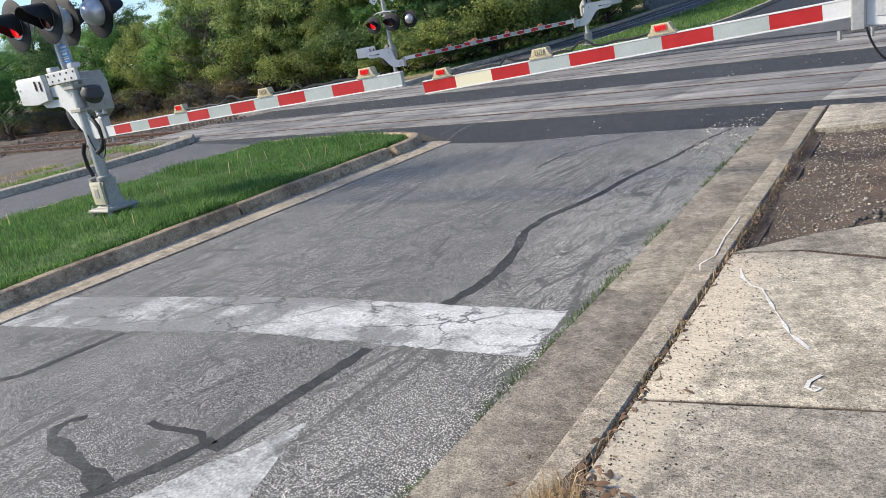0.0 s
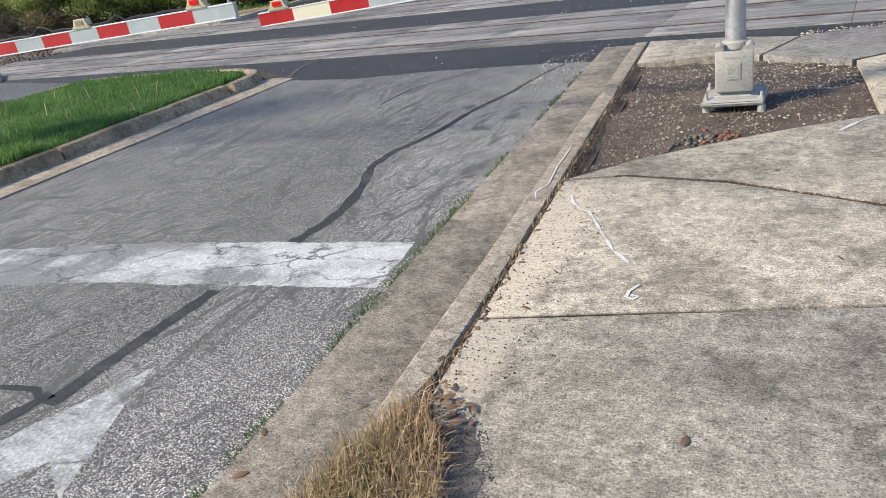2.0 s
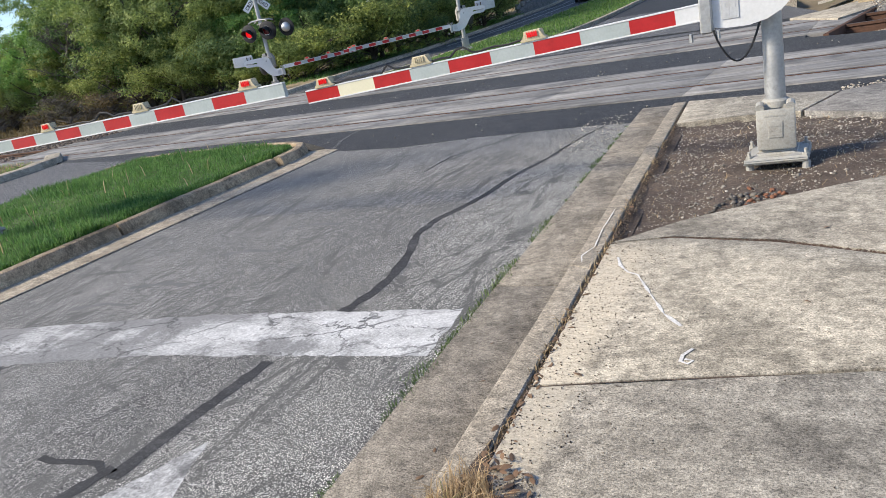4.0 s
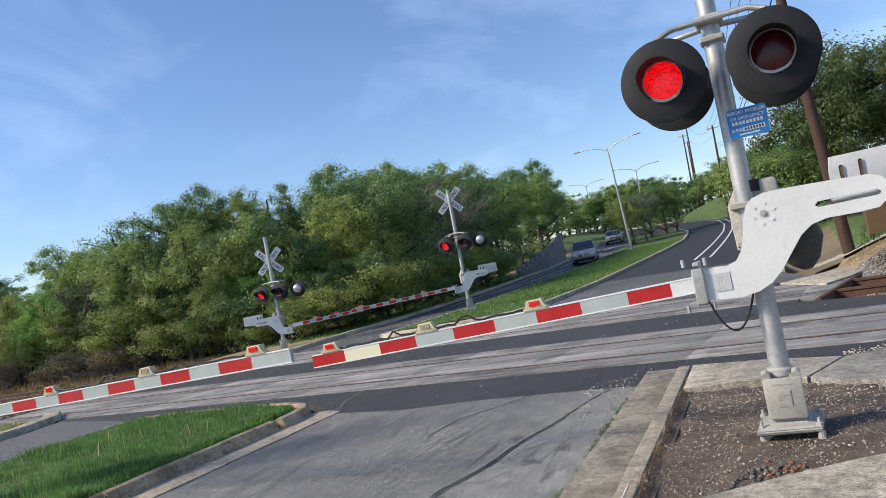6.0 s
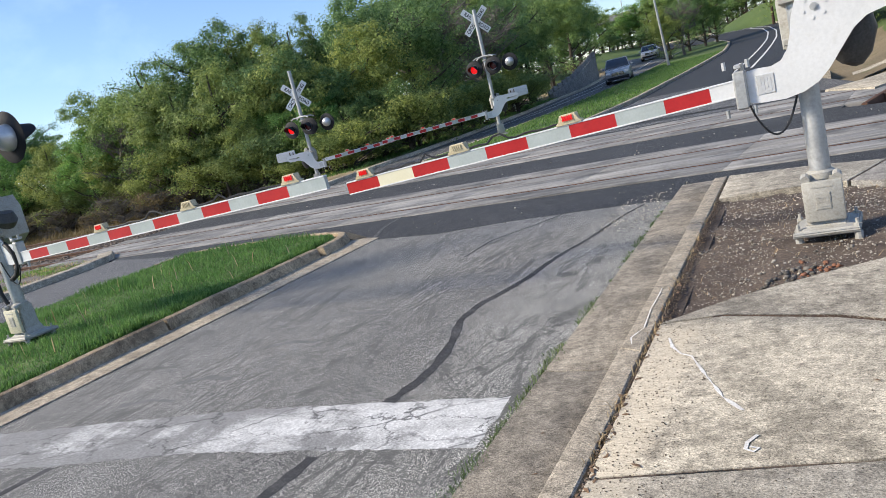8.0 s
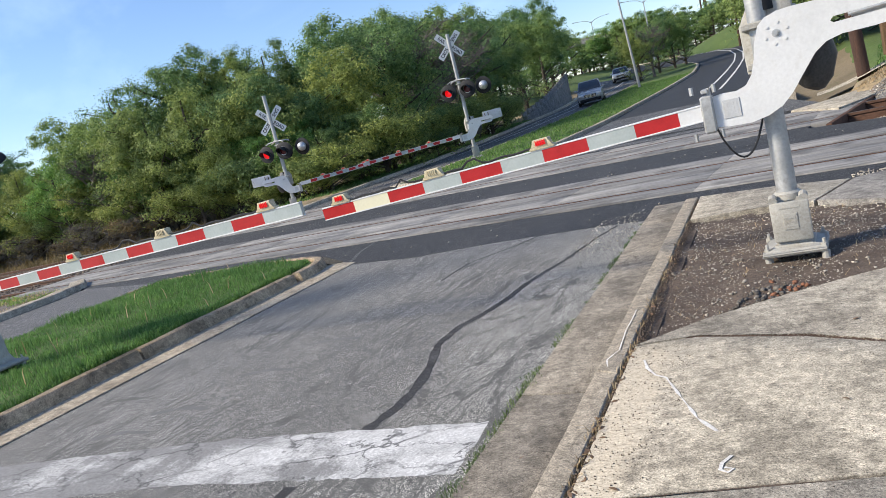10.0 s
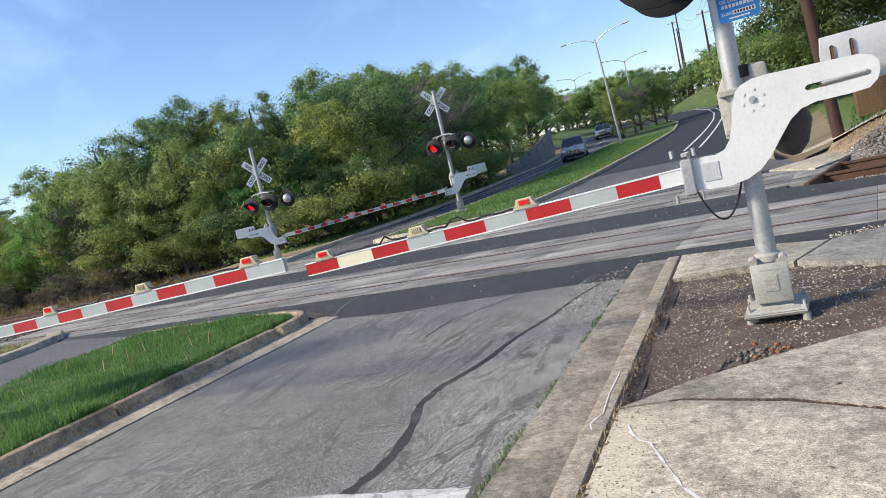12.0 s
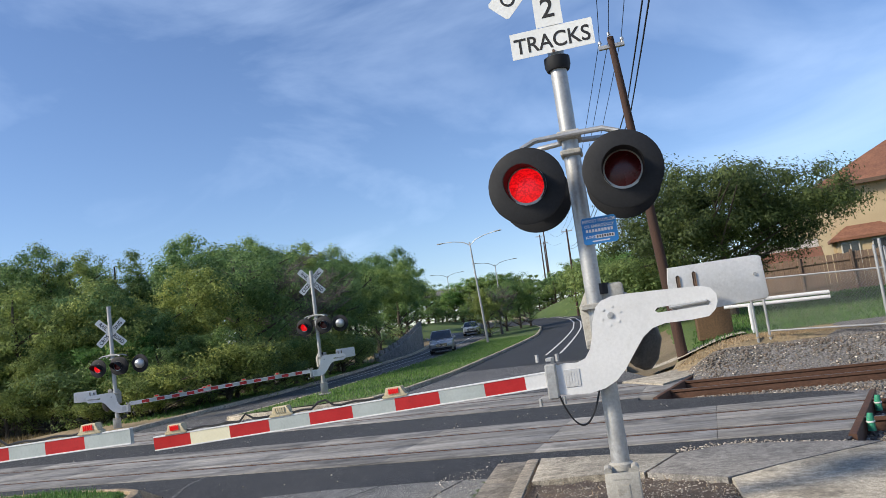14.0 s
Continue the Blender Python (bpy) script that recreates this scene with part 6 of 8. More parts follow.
# understorey
for k in range(46):
    b = 21.5 + 48 * k / 45 + rt.uniform(-0.6, 0.6)
    d = float(np.interp(b, [15, 20, 21.6, 26, 30, 35, 43, 52, 60, 70], [66, 53.5, 47.5, 39.0, 35.0, 31.5, 33.0, 39.5, 50, 56])) + rt.uniform(-0.6, 1.6)
    plant("shrub" if rt.random() < 0.9 or b < 48 else "scrub", b, d, rt.uniform(1.2, 3.2), rt.uniform(0, 6.28), 1.15)
for k in range(16):
    b = 23 + 38 * k / 15 + rt.uniform(-0.8, 0.8)
    d = float(np.interp(b, [20, 21.6, 26, 30, 35, 43, 52, 60, 70], [54, 48.5, 40.0, 36.0, 32.5, 33.6, 40, 50, 56]))
    plant(rt.choice(("elm", "ash", "oak")), b, d, rt.uniform(3.0, 4.6), rt.uniform(0, 6.28), 1.1)
for k in range(9):
    b = 49 + 17 * k / 8 + rt.uniform(-0.5, 0.5)
    d = float(np.interp(b, [43, 52, 60, 70], [31, 37.5, 47.5, 53])) + rt.uniform(-0.5, 0.8)
    plant("scrub", b, d, rt.uniform(0.9, 1.7), rt.uniform(0, 6.28), 1.3)
for k in range(20):
    plant("mass", -4.0 + 0.62 * k, 104 + rt.uniform(0, 12), rt.uniform(2.6, 4.2), rt.uniform(0, 6.28), 1.3)
for b, d, h in ((15.3, 118, 7.0), (16.2, 112, 7.2), (14.6, 126, 5.0), (13.9, 126, 4.6), (13.2, 124, 5.8), (14.2, 140, 5.0)):
    plant("mass", b, d, h, rt.uniform(0, 6.28), 1.15)
# trees on the island and round the far bend
for b, d, h, k in ((10.7, 70, 5.6, "elm"), (9.7, 72, 5.9, "bare"), (9.3, 77, 6.2, "oak"), (8.2, 79, 5.8, "oak"), (7.4, 81, 5.4, "oak")):
    plant(k, b, d, h, rt.uniform(0, 6.28), 0.85)
for b, d, h, k in ((12.6, 124, 7.6, "ash"), (11.8, 122, 8.2, "mass"), (10.8, 126, 7.8, "oak"), (9.6, 120, 8.4, "mass"), (8.4, 124, 9.0, "oak"), (7.2, 122, 7.6, "mass"), (6.2, 118, 6.0, "mass"), (5.2, 112, 4.2, "elm"),
                   (3.9, 112, 4.6, "mass"), (3.0, 104, 6.2, "oak"), (1.8, 98, 6.2, "mass"), (0.6, 90, 5.8, "mass"), (-0.6, 80, 5.2, "ash"), (-1.8, 70, 4.8, "mass"), (-3.2, 62, 4.6, "mass"), (4.6, 130, 6.5, "mass"), (2.4, 122, 7.0, "mass"), (0.2, 112, 7.0, "mass")):
    plant(k, b, d, h, rt.uniform(0, 6.28), 1.2)
for k in range(15):
    plant("mass", 8.2 + 0.55 * k, 116 + rt.uniform(0, 6), rt.uniform(2.2, 3.6), rt.uniform(0, 6.28), 1.3)
for b, d, h, k in ((-22.5, 78, 9.5, "ash"), (-24.5, 80, 11, "mass"), (-27, 76, 10.5, "ash"), (-30, 70, 9, "mass"), (-33, 66, 8, "mass")):
    plant(k, b, d, h, rt.uniform(0, 6.28), 1.1)
# bare tree behind the pole and one by the house
plant("bare", -3.6, 46, 8.6, 1.0)
plant("bare", -23.6, 36, 6.4, 2.2, 1.1)
# large spreading live oak behind the fence
live = tree("wide dark live oak with low spreading limbs behind the fence", 6.9, 4.8, 1.5, 31, M_LEAF_D, 250, 360, 0.078, 0.24, lobes=16, limbs_low=0.26)
ox, oy = 4.15, 31.0
live.matrix_basis = Matrix.Translation((ox, oy, terrain(ox, oy) - 0.2))
for k, (dx, dy, h) in enumerate(((-3.4, 1.5, 3.4), (-4.2, 3.0, 3.8), (-2.2, 3.6, 3.0))):
    plant("shrub", math.degrees(math.atan2(-(ox + dx), oy + dy)), math.hypot(ox + dx, oy + dy), h, k, 1.1)
for o in list(KINDS.values()):
    for c in list(o.children_recursive):
        bpy.data.objects.remove(c)
    bpy.data.objects.remove(o)


# ---------------------------------------------------------------- terrace, fence, house and shed behind the tracks
def patch(name, x0, x1, y0, y1, material, lift, label, step=0.6, ragged=0.4, seed=0):
    """A sheet of turf or gravel laid over the open ground, with an uneven rim."""
    nx, ny = max(3, int((x1 - x0) / step)), max(3, int((y1 - y0) / step))
    verts = []
    for j in range(ny + 1):
        for i in range(nx + 1):
            x, y = x0 + (x1 - x0) * i / nx, y0 + (y1 - y0) * j / ny
            if i in (0, nx) or j in (0, ny):
                x += ragged * noise.noise((x, y, seed))
                y += ragged * noise.noise((x, y, seed + 9))
            verts.append((x, y, terrain(x, y) + lift - (0.25 if i in (0, nx) or j in (0, ny) else 0)))
    faces = [(j * (nx + 1) + i, j * (nx + 1) + i + 1, (j + 1) * (nx + 1) + i + 1, (j + 1) * (nx + 1) + i) for j in range(ny) for i in range(nx)]
    return tagged(new(name, raw(name, verts, faces, material, True)), label, "ground", kind="structure")


patch("verge_dry", 0.8, 6.2, 19.5, 21.6, M_DRYTURF, -0.03, "strip of dry golden grass beside the ballast", 0.3, 0.3, seed=1)
patch("verge_lawn", 1.0, 13.5, 21.6, 31.0, M_TURF, 0.0, "green grass before the board fence", seed=2)
patch("verge_hill", -1.5, 24, 33.0, 62, M_TURF, 0.0, "grassy slope along the far bend", 2.0, seed=3)
patch("verge_far", -16, 26, 62, 135, M_TURF, -0.04, "green grass round the far bend", 2.5, seed=5)
patch("yard_gravel", 4.6, 7.6, 18.9, 21.6, M_BALLAST, 0.045, "gravel patch inside the chain-link gate", seed=4)
bm = bmesh.new()
prism(bm, [(0.5, 17.0), (1.0, 17.9), (2.6, 21.6), (2.0, 21.8), (0.4, 19.4), (-0.4, 18.6)], -0.1, 0.05, 0.01)
whole("pavement_far", bm, M_WALK, "pale concrete apron beyond the tracks", "pavement", kind="structure")
pathv = []
for k in range(9):
    f = k / 8
    for w in (0, 1):
        x, y = 0.2 + 2.9 * f, 21.3 + 0.5 * f + w * 0.9
        pathv.append((x, y, terrain(x, y) + 0.03))
tagged(new("pavement_path", raw("pavement_path", pathv, [(2 * k, 2 * k + 2, 2 * k + 3, 2 * k + 1) for k in range(8)], M_WALK)), "narrow concrete path behind the tracks", "pavement", kind="structure")


# low limestone wall, laid in courses of single blocks
wall = thing("stone_wall", "low crumbling limestone wall above the ballast", "stone wall")
rw = random.Random(8)
blocks = []
for k in range(5):
    bm = bmesh.new()
    box(bm, -0.5, 0.5, -0.5, 0.5, -0.5, 0.5, 0.06)
    for v in bm.verts:
        v.co += Vector((rw.uniform(-0.05, 0.05), rw.uniform(-0.05, 0.05), rw.uniform(-0.05, 0.05)))
    me = mesh_of(bm, "block")
    me.materials.append(M_LIME)
    blocks.append(me)
for course in range(3):
    s = 0.0
    while s < 6.2 - course * 0.35:
        L = rw.uniform(0.24, 0.52)
        o = new("block", rw.choice(blocks))
        o.parent = wall
        a = Vector((5.85, 18.9)).lerp(Vector((12.2, 18.05)), (s + L / 2) / 6.4)
        o.matrix_basis = Matrix.Translation((a.x, a.y + rw.uniform(-0.04, 0.04) + 0.06 * course, 0.33 + 0.135 * course)) @ Matrix.Rotation(-0.133 + rw.uniform(-0.06, 0.06), 4, "Z") @ Matrix.Diagonal((L - 0.02, 0.30, 0.128, 1))
        s += L


def post(bm, x, y, h, r=0.035):
    z = terrain(x, y)
    tube(bm, [(x, y, z - 0.2), (x, y, z + h)], r, 10)
    tube(bm, [(x, y, z + h), (x, y, z + h + 0.03)], [r * 1.15, 0.004], 10)


chain = thing("chain_link_fence", "galvanised chain-link fence with a leaning open gate", "fence")
ends = [(3.35, 19.75), (5.95, 18.95)]
for x, y, h in ((3.05, 19.7, 1.45), (3.35, 19.75, 1.55), (5.83, 18.98, 1.95), (5.95, 18.93, 2.10), (6.03, 18.95, 1.9)):
    bm = bmesh.new()
    post(bm, x, y, h)
    part("post", bm, M_GALV, chain)
for f0, f1 in ((1.42, 1.42), (0.1, 0.1)):
    bm = bmesh.new()
    a, b = ends
    tube(bm, [(a[0], a[1], terrain(*a) + f0), (b[0], b[1], terrain(*b) + f1)], 0.022, 8)
    part("rail", bm, M_GALV, chain)


def netting(a, b, h0, h1, gap=0.075):
    """Diamond wire mesh between two posts."""
    A, B = Vector((*a, terrain(*a))), Vector((*b, terrain(*b)))
    L = (B - A).length
    d = (B - A).normalized()
    H = h1 - h0
    verts, faces = [], []
    for sgn in (1, -1):
        s = -H
        while s < L:
            u0, u1 = s, s + H
            v0, v1 = (h0, h1) if sgn > 0 else (h1, h0)
            if u0 < 0:
                v0 += (v1 - v0) * (-u0) / H
                u0 = 0
            if u1 > L:
                v1 -= (v1 - v0) * (u1 - L) / (u1 - u0)
                u1 = L
            p, q = A + d * u0 + Vector((0, 0, v0)), A + d * u1 + Vector((0, 0, v1))
            n = Vector((0.0, 0, 0.0022))
            k = len(verts)
            verts += [p - n, q - n, q + n, p + n]
            faces.append((k, k + 1, k + 2, k + 3))
            s += gap
    o = new("wire_mesh", raw("wire_mesh", verts, faces, M_GALV))
    o.parent = chain
    tagged(o, "diamond wire netting", kind="stuff")


netting(ends[0], ends[1], 0.08, 1.42)
netting((3.05, 19.7), (3.35, 19.75), 0.08, 1.42)

# white beam of a vehicle barrier
bar = thing("barrier_rail", "white pipe barrier on a short post behind the fence", "barrier")
bm = bmesh.new()
for dz in (0.0, 0.13):
    tube(bm, [(2.7, 22.35, 1.46 + dz), (5.4, 21.8, 1.40 + dz)], 0.05, 10)
part("beam", bm, M_WHITE, bar)
bm = bmesh.new()
tube(bm, [(3.36, 22.2, 0.5), (3.36, 22.2, 1.44)], 0.05, 10)
part("post", bm, M_WHITE, bar)
# brown cabinet by the pole
cab = thing("utility_cabinet", "brown painted utility cabinet beside the wooden pole", "cabinet", Matrix.Translation((2.45, 23.4, terrain(2.45, 23.4))))
bm = bmesh.new()
box(bm, -0.5, 0.5, -0.3, 0.3, -0.05, 1.15, 0.02)
part("body", bm, M_BROWNBOX, cab)
bm = bmesh.new()
box(bm, -0.54, 0.54, -0.34, 0.34, 1.15, 1.21, 0.015)
part("lid", bm, M_BROWNBOX, cab)


# board fence
fence = thing("board_fence", "tall weathered cedar board fence round the yard", "fence")
bm = bmesh.new()
box(bm, -0.068, 0.068, -0.012, 0.012, 0, 1.75, 0.004)
board = mesh_of(bm, "board")
board.materials.append(M_FENCE)
rf = random.Random(3)
F0, F1 = Vector((6.2, 39.0)), Vector((19.5, 36.2))
nb = 92
for k in range(nb):
    p = F0.lerp(F1, k / nb)
    o = new("board", board)
    o.parent = fence
    o.matrix_basis = Matrix.Translation((p.x, p.y, terrain(p.x, p.y) + 0.03 + rf.uniform(-0.03, 0.03))) @ Matrix.Rotation(-0.207 + rf.uniform(-0.02, 0.02), 4, "Z") @ Matrix.Rotation(rf.uniform(-0.012, 0.012), 4, "Y")
for h in (0.35, 1.45):
    bm = bmesh.new()
    pts = [(F0.lerp(F1, k / 12)) for k in range(13)]
    tube(bm, [(p.x, p.y - 0.04, terrain(p.x, p.y) + h) for p in pts], 0.045, 4)
    part("rail", bm, M_FENCE, fence, smooth=None)
for k in range(7):
    p = F0.lerp(F1, k / 6)
    bm = bmesh.new()
    box(bm, p.x - 0.06, p.x + 0.06, p.y - 0.14, p.y - 0.03, terrain(p.x, p.y) - 0.1, terrain(p.x, p.y) + 1.9, 0.008)
    part("post", bm, M_FENCE, fence)


def hip_roof(bm, x0, x1, y0, y1, z, h, over=0.5, inset=None):
    x0, x1, y0, y1 = x0 - over, x1 + over, y0 - over, y1 + over
    i = inset if inset is not None else (y1 - y0) / 2
    ym = (y0 + y1) / 2
    b = [bm.verts.new(p) for p in ((x0, y0, z), (x1, y0, z), (x1, y1, z), (x0, y1, z))]
    u = [bm.verts.new(p) for p in ((x0, y0, z + 0.16), (x1, y0, z + 0.16), (x1, y1, z + 0.16), (x0, y1, z + 0.16))]
    r = [bm.verts.new((x0 + i, ym, z + h)), bm.verts.new((x1 - i, ym, z + h))]
    bm.faces.new(b[::-1])
    for k in range(4):
        bm.faces.new((b[k], b[(k + 1) % 4], u[(k + 1) % 4], u[k]))
    bm.faces.new((u[0], u[1], r[1], r[0]))
    bm.faces.new((u[1], u[2], r[1]))
    bm.faces.new((u[2], u[3], r[0], r[1]))
    bm.faces.new((u[3], u[0], r[0]))


def window(parent, x, z, w, h, y, mullion=True, mat=None):
    win = new("window")
    win.empty_display_size = 0.1
    win.parent = parent
    win.matrix_basis = Matrix.Translation((x, y, z))
    bm = bmesh.new()
    for a in ((-w / 2, -w / 2 + 0.07, 0, h), (w / 2 - 0.07, w / 2, 0, h), (-w / 2, w / 2, 0, 0.07), (-w / 2, w / 2, h - 0.07, h)) + (((-0.03, 0.03, 0, h),) if mullion else ()):
        box(bm, a[0], a[1], -0.06, 0.02, a[2], a[3])
    part("window_frame", bm, M_SHED, win, smooth=None)
    bm = bmesh.new()
    box(bm, -w / 2 + 0.06, w / 2 - 0.06, -0.02, 0.0, 0.06, h - 0.06)
    part("pane", bm, mat or M_GLASS, win, smooth=None)


hx, hy = 12.1, 46.25
house = thing("house", "two-storey beige stucco house with brown shingle roof behind the fence", "house", Matrix.Translation((hx, hy, 1.3)) @ Matrix.Rotation(radians(-10), 4, "Z"))
bm = bmesh.new()
box(bm, 0.0, 17, 0, 10, -1, 5.85)
part("wall", bm, M_HOUSE, house, smooth=None)
bm = bmesh.new()
hip_roof(bm, 0.0, 17, 0, 10, 5.8, 3.3, 0.55, 5.6)
roof = part("roof", bm, M_ROOF, house, "brown-red hipped shingle roof", smooth=None)
bm = bmesh.new()
for y in (-0.56,):
    box(bm, -0.57, 17.57, y - 0.03, y + 0.02, 5.76, 5.98)
box(bm, -0.60, -0.55, -0.57, 10.57, 5.76, 5.98)
part("fascia", bm, M_TRIM, roof, smooth=None)
bm = bmesh.new()
box(bm, 0.15, 3.15, -1.2, 0.0, -1, 2.65)
part("porch_wall", bm, M_HOUSE, house, smooth=None)
bm = bmesh.new()
hip_roof(bm, 0.15, 3.15, -1.2, 0.4, 2.62, 0.85, 0.35, 1.0)
part("porch_roof", bm, M_ROOF, house, "small brown shingle porch roof", smooth=None)
window(house, 0.75, 1.25, 0.95, 1.3, -1.22)
window(house, 2.2, 1.25, 0.75, 1.3, -1.22, False)
window(house, 4.55, 1.55, 1.25, 1.6, -0.02, False)
window(house, 5.6, 4.0, 1.5, 1.0, -0.02)
window(house, 10.5, 3.8, 1.5, 1.1, -0.02)
window(house, 10.5, 1.2, 1.7, 1.4, -0.02)
# neighbour: grey roof and a pale outbuilding
nb_house = thing("house", "distant house with a blue-grey shingle roof", "house", Matrix.Translation((16.2, 70, 2.0)))
bm = bmesh.new()
box(bm, 0, 12, 0, 9, -1, 6.2)
part("wall", bm, M_HOUSE, nb_house, smooth=None)
bm = bmesh.new()
hip_roof(bm, 0, 12, 0, 9, 6.2, 3.4, 0.5, 4.0)
part("roof", bm, M_ROOF_G, nb_house, "blue-grey shingle roof", smooth=None)
outb = thing("outbuilding", "pale outbuilding with a low brown roof behind the fence", "outbuilding", Matrix.Translation((7.5, 43.1, 1.2)) @ Matrix.Rotation(radians(-11), 4, "Z"))
bm = bmesh.new()
box(bm, 0, 3.0, 0, 3, -1, 2.95)
part("wall", bm, M_SHED, outb, smooth=None)
bm = bmesh.new()
lo = [bm.verts.new(p) for p in ((-0.2, -1.5, 1.70), (3.1, -1.5, 1.70), (3.1, 0.0, 2.42), (-0.2, 0.0, 2.42))]
hi = [bm.verts.new(v.co + Vector((0, -0.03, 0.10))) for v in lo]
bm.faces.new(lo[::-1])
bm.faces.new(hi)
for k in range(4):
    bm.faces.new((lo[k], lo[(k + 1) % 4], hi[(k + 1) % 4], hi[k]))
part("roof", bm, M_ROOF, outb, "brown lean-to shingle roof", smooth=None)
bm = bmesh.new()
box(bm, 0.0, 2.9, -1.3, 0.0, -1, 1.72)
part("lean_to_wall", bm, M_TRIM, outb, smooth=None)

# metal shed on its terrace
shed = thing("garden_shed", "small off-white metal shed with a single door", "shed", Matrix.Translation((8.15, 20.5, 0.68)) @ Matrix.Rotation(radians(-24), 4, "Z"))
bm = bmesh.new()
prism(bm, [(0, 0), (2.6, 0), (2.6, 1.95), (1.3, 2.35), (0, 1.95)], -2.2, 0, 0, UPRIGHT)
part("body", bm, M_SHED, shed, smooth=None)
bm = bmesh.new()
prism(bm, [(-0.12, 1.93), (1.3, 2.36), (2.72, 1.93), (2.72, 2.0), (1.3, 2.44), (-0.12, 2.0)], -2.3, 0.12, 0, UPRIGHT)
part("roof", bm, M_SHED, shed, smooth=None)
bm = bmesh.new()
box(bm, 0.30, 1.02, -0.03, 0.0, 0.08, 1.72, 0.008)
door = part("door", bm, M_WHITE, shed, "plain white shed door")
bm = bmesh.new()
box(bm, 0.36, 0.41, -0.07, -0.03, 0.80, 1.0, 0.01)
part("handle", bm, M_GALV, door)
bm = bmesh.new()
for a in ((0.24, 0.30, 0.05, 1.80), (1.02, 1.08, 0.05, 1.80), (0.24, 1.08, 1.74, 1.80)):
    box(bm, a[0], a[1], -0.02, 0.0, a[2], a[3])
part("door_frame", bm, M_SHED, shed, smooth=None)
bm = bmesh.new()
box(bm, -0.1, 3.2, -1.2, 2.2, -0.75, -0.01, 0.03)
part("floor_slab", bm, M_WALK, shed, smooth=None)


# ---------------------------------------------------------------- poles, wires, street lamps
def utility_pole(x, y, h, top, label, arm_w=1.2, r=0.16):
    z = terrain(x, y)
    t = thing("utility_pole", label, "utility pole", Matrix.Translation((x, y, z)), "wooden utility poles")
    bm = bmesh.new()
    tube(bm, [(0, 0, -0.5), (top[0] * 0.5, top[1] * 0.5, h * 0.5), (top[0], top[1], h)], [r, r * 0.85, r * 0.62], 14)
    part("pole", bm, M_POLE, t)
    bm = bmesh.new()
    box(bm, top[0] - arm_w * 0.7, top[0] + arm_w * 0.7, top[1] - 0.06, top[1] + 0.06, h - 0.35, h - 0.23, 0.01)
    arm = part("crossarm", bm, M_GALV, t)
    for dx in (-0.6, -0.05, 0.6):
        bm = bmesh.new()
        lathe(bm, [(0.0, 0), (0.035, 0), (0.035, 0.06), (0.06, 0.08), (0.05, 0.12), (0.055, 0.15), (0.0, 0.17)], 10, Matrix.Translation((top[0] + dx * arm_w, top[1], h - 0.23 if dx != -0.05 else h)))
        part("insulator", bm, M_SILVER, arm)
    return Vector((x + top[0], y + top[1], z + h))


def wire(a, b, sag, r=0.012):
    bm = bmesh.new()
    a, b = Vector(a), Vector(b)
    pts = [a.lerp(b, k / 14) - Vector((0, 0, sag * 4 * (k / 14) * (1 - k / 14))) for k in range(15)]
    tube(bm, pts, r, 4)
    whole("power_line", bm, M_WIRE, "thin dark overhead power line", "power line", "overhead wires")


p1 = utility_pole(1.35, 21.95, 9.75, (-0.55, 0.0), "tall dark wooden utility pole with crossarm beside the tracks", 0.55)
p2 = utility_pole(-5.9, 92, 11.0, (0.15, 0), "distant wooden utility pole by the bend", 1.0)
p3 = utility_pole(-12.6, 132, 15.5, (0.2, 0), "distant tall utility pole", 1.2)
p4 = utility_pole(-13.8, 136, 14.5, (0.2, 0), "distant tall utility pole", 1.2)
p5 = utility_pole(-14.6, 150, 14.5, (0.2, 0), "distant tall utility pole", 1.2)
p6 = utility_pole(2.6, 40.5, 6.2, (-0.5, 0), "leaning wooden pole behind the live oak", 0.8, 0.13)
for dx in (-0.33, -0.05, 0.33):
    wire(p1 + Vector((dx, 0, -0.05)), p2 + Vector((dx * 2, 0, -0.1)), 1.0)
    wire(p1 + Vector((dx, 0, -0.05)), Vector((1.6 + dx * 2.2, -18, 11.5)), 0.7)
for dx, dz in ((0.15, -2.2), (0.2, -2.5)):
    wire(p1 + Vector((dx, 0, dz)), Vector((2.2 + dx, -18, 9.8 + dz * 0.2)), 0.7, 0.02)
    wire(p1 + Vector((dx, 0, dz)), p2 + Vector((0, 0, dz)), 1.2, 0.02)
wire(p2, p3, 1.5)
wire(p2 + Vector((0, 0, -1)), p4, 1.5)


def street_lamp(x, y, h, arm, label, turn=0.0, lean=0.0):
    z = 0.00035 * max(0, y - 22) ** 2 + 0.12
    t = thing("street_lamp", label, "street lamp", Matrix.Translation((x, y, z)) @ Matrix.Rotation(turn, 4, "Z") @ Matrix.Rotation(lean, 4, "Y"), "double-armed street lamps")
    bm = bmesh.new()
    tube(bm, [(0, 0, -0.2), (0, 0, h)], [0.11, 0.055], 12)
    part("pole", bm, M_GALV, t)
    for s in (-1, 1):
        bm = bmesh.new()
        tube(bm, [(0, 0, h - 0.25), (s * arm * 0.25, 0, h + 0.12), (s * arm * 0.6, 0, h + 0.32), (s * arm, 0, h + 0.40)], [0.04, 0.035, 0.03, 0.028], 8)
        a = part("arm", bm, M_GALV, t)
        bm = bmesh.new()
        x0, x1 = sorted((s * arm, s * (arm + 0.55)))
        box(bm, x0, x1, -0.13, 0.13, h + 0.37, h + 0.45, 0.02)
        part("lamp_head", bm, M_GALV, a)
    return t


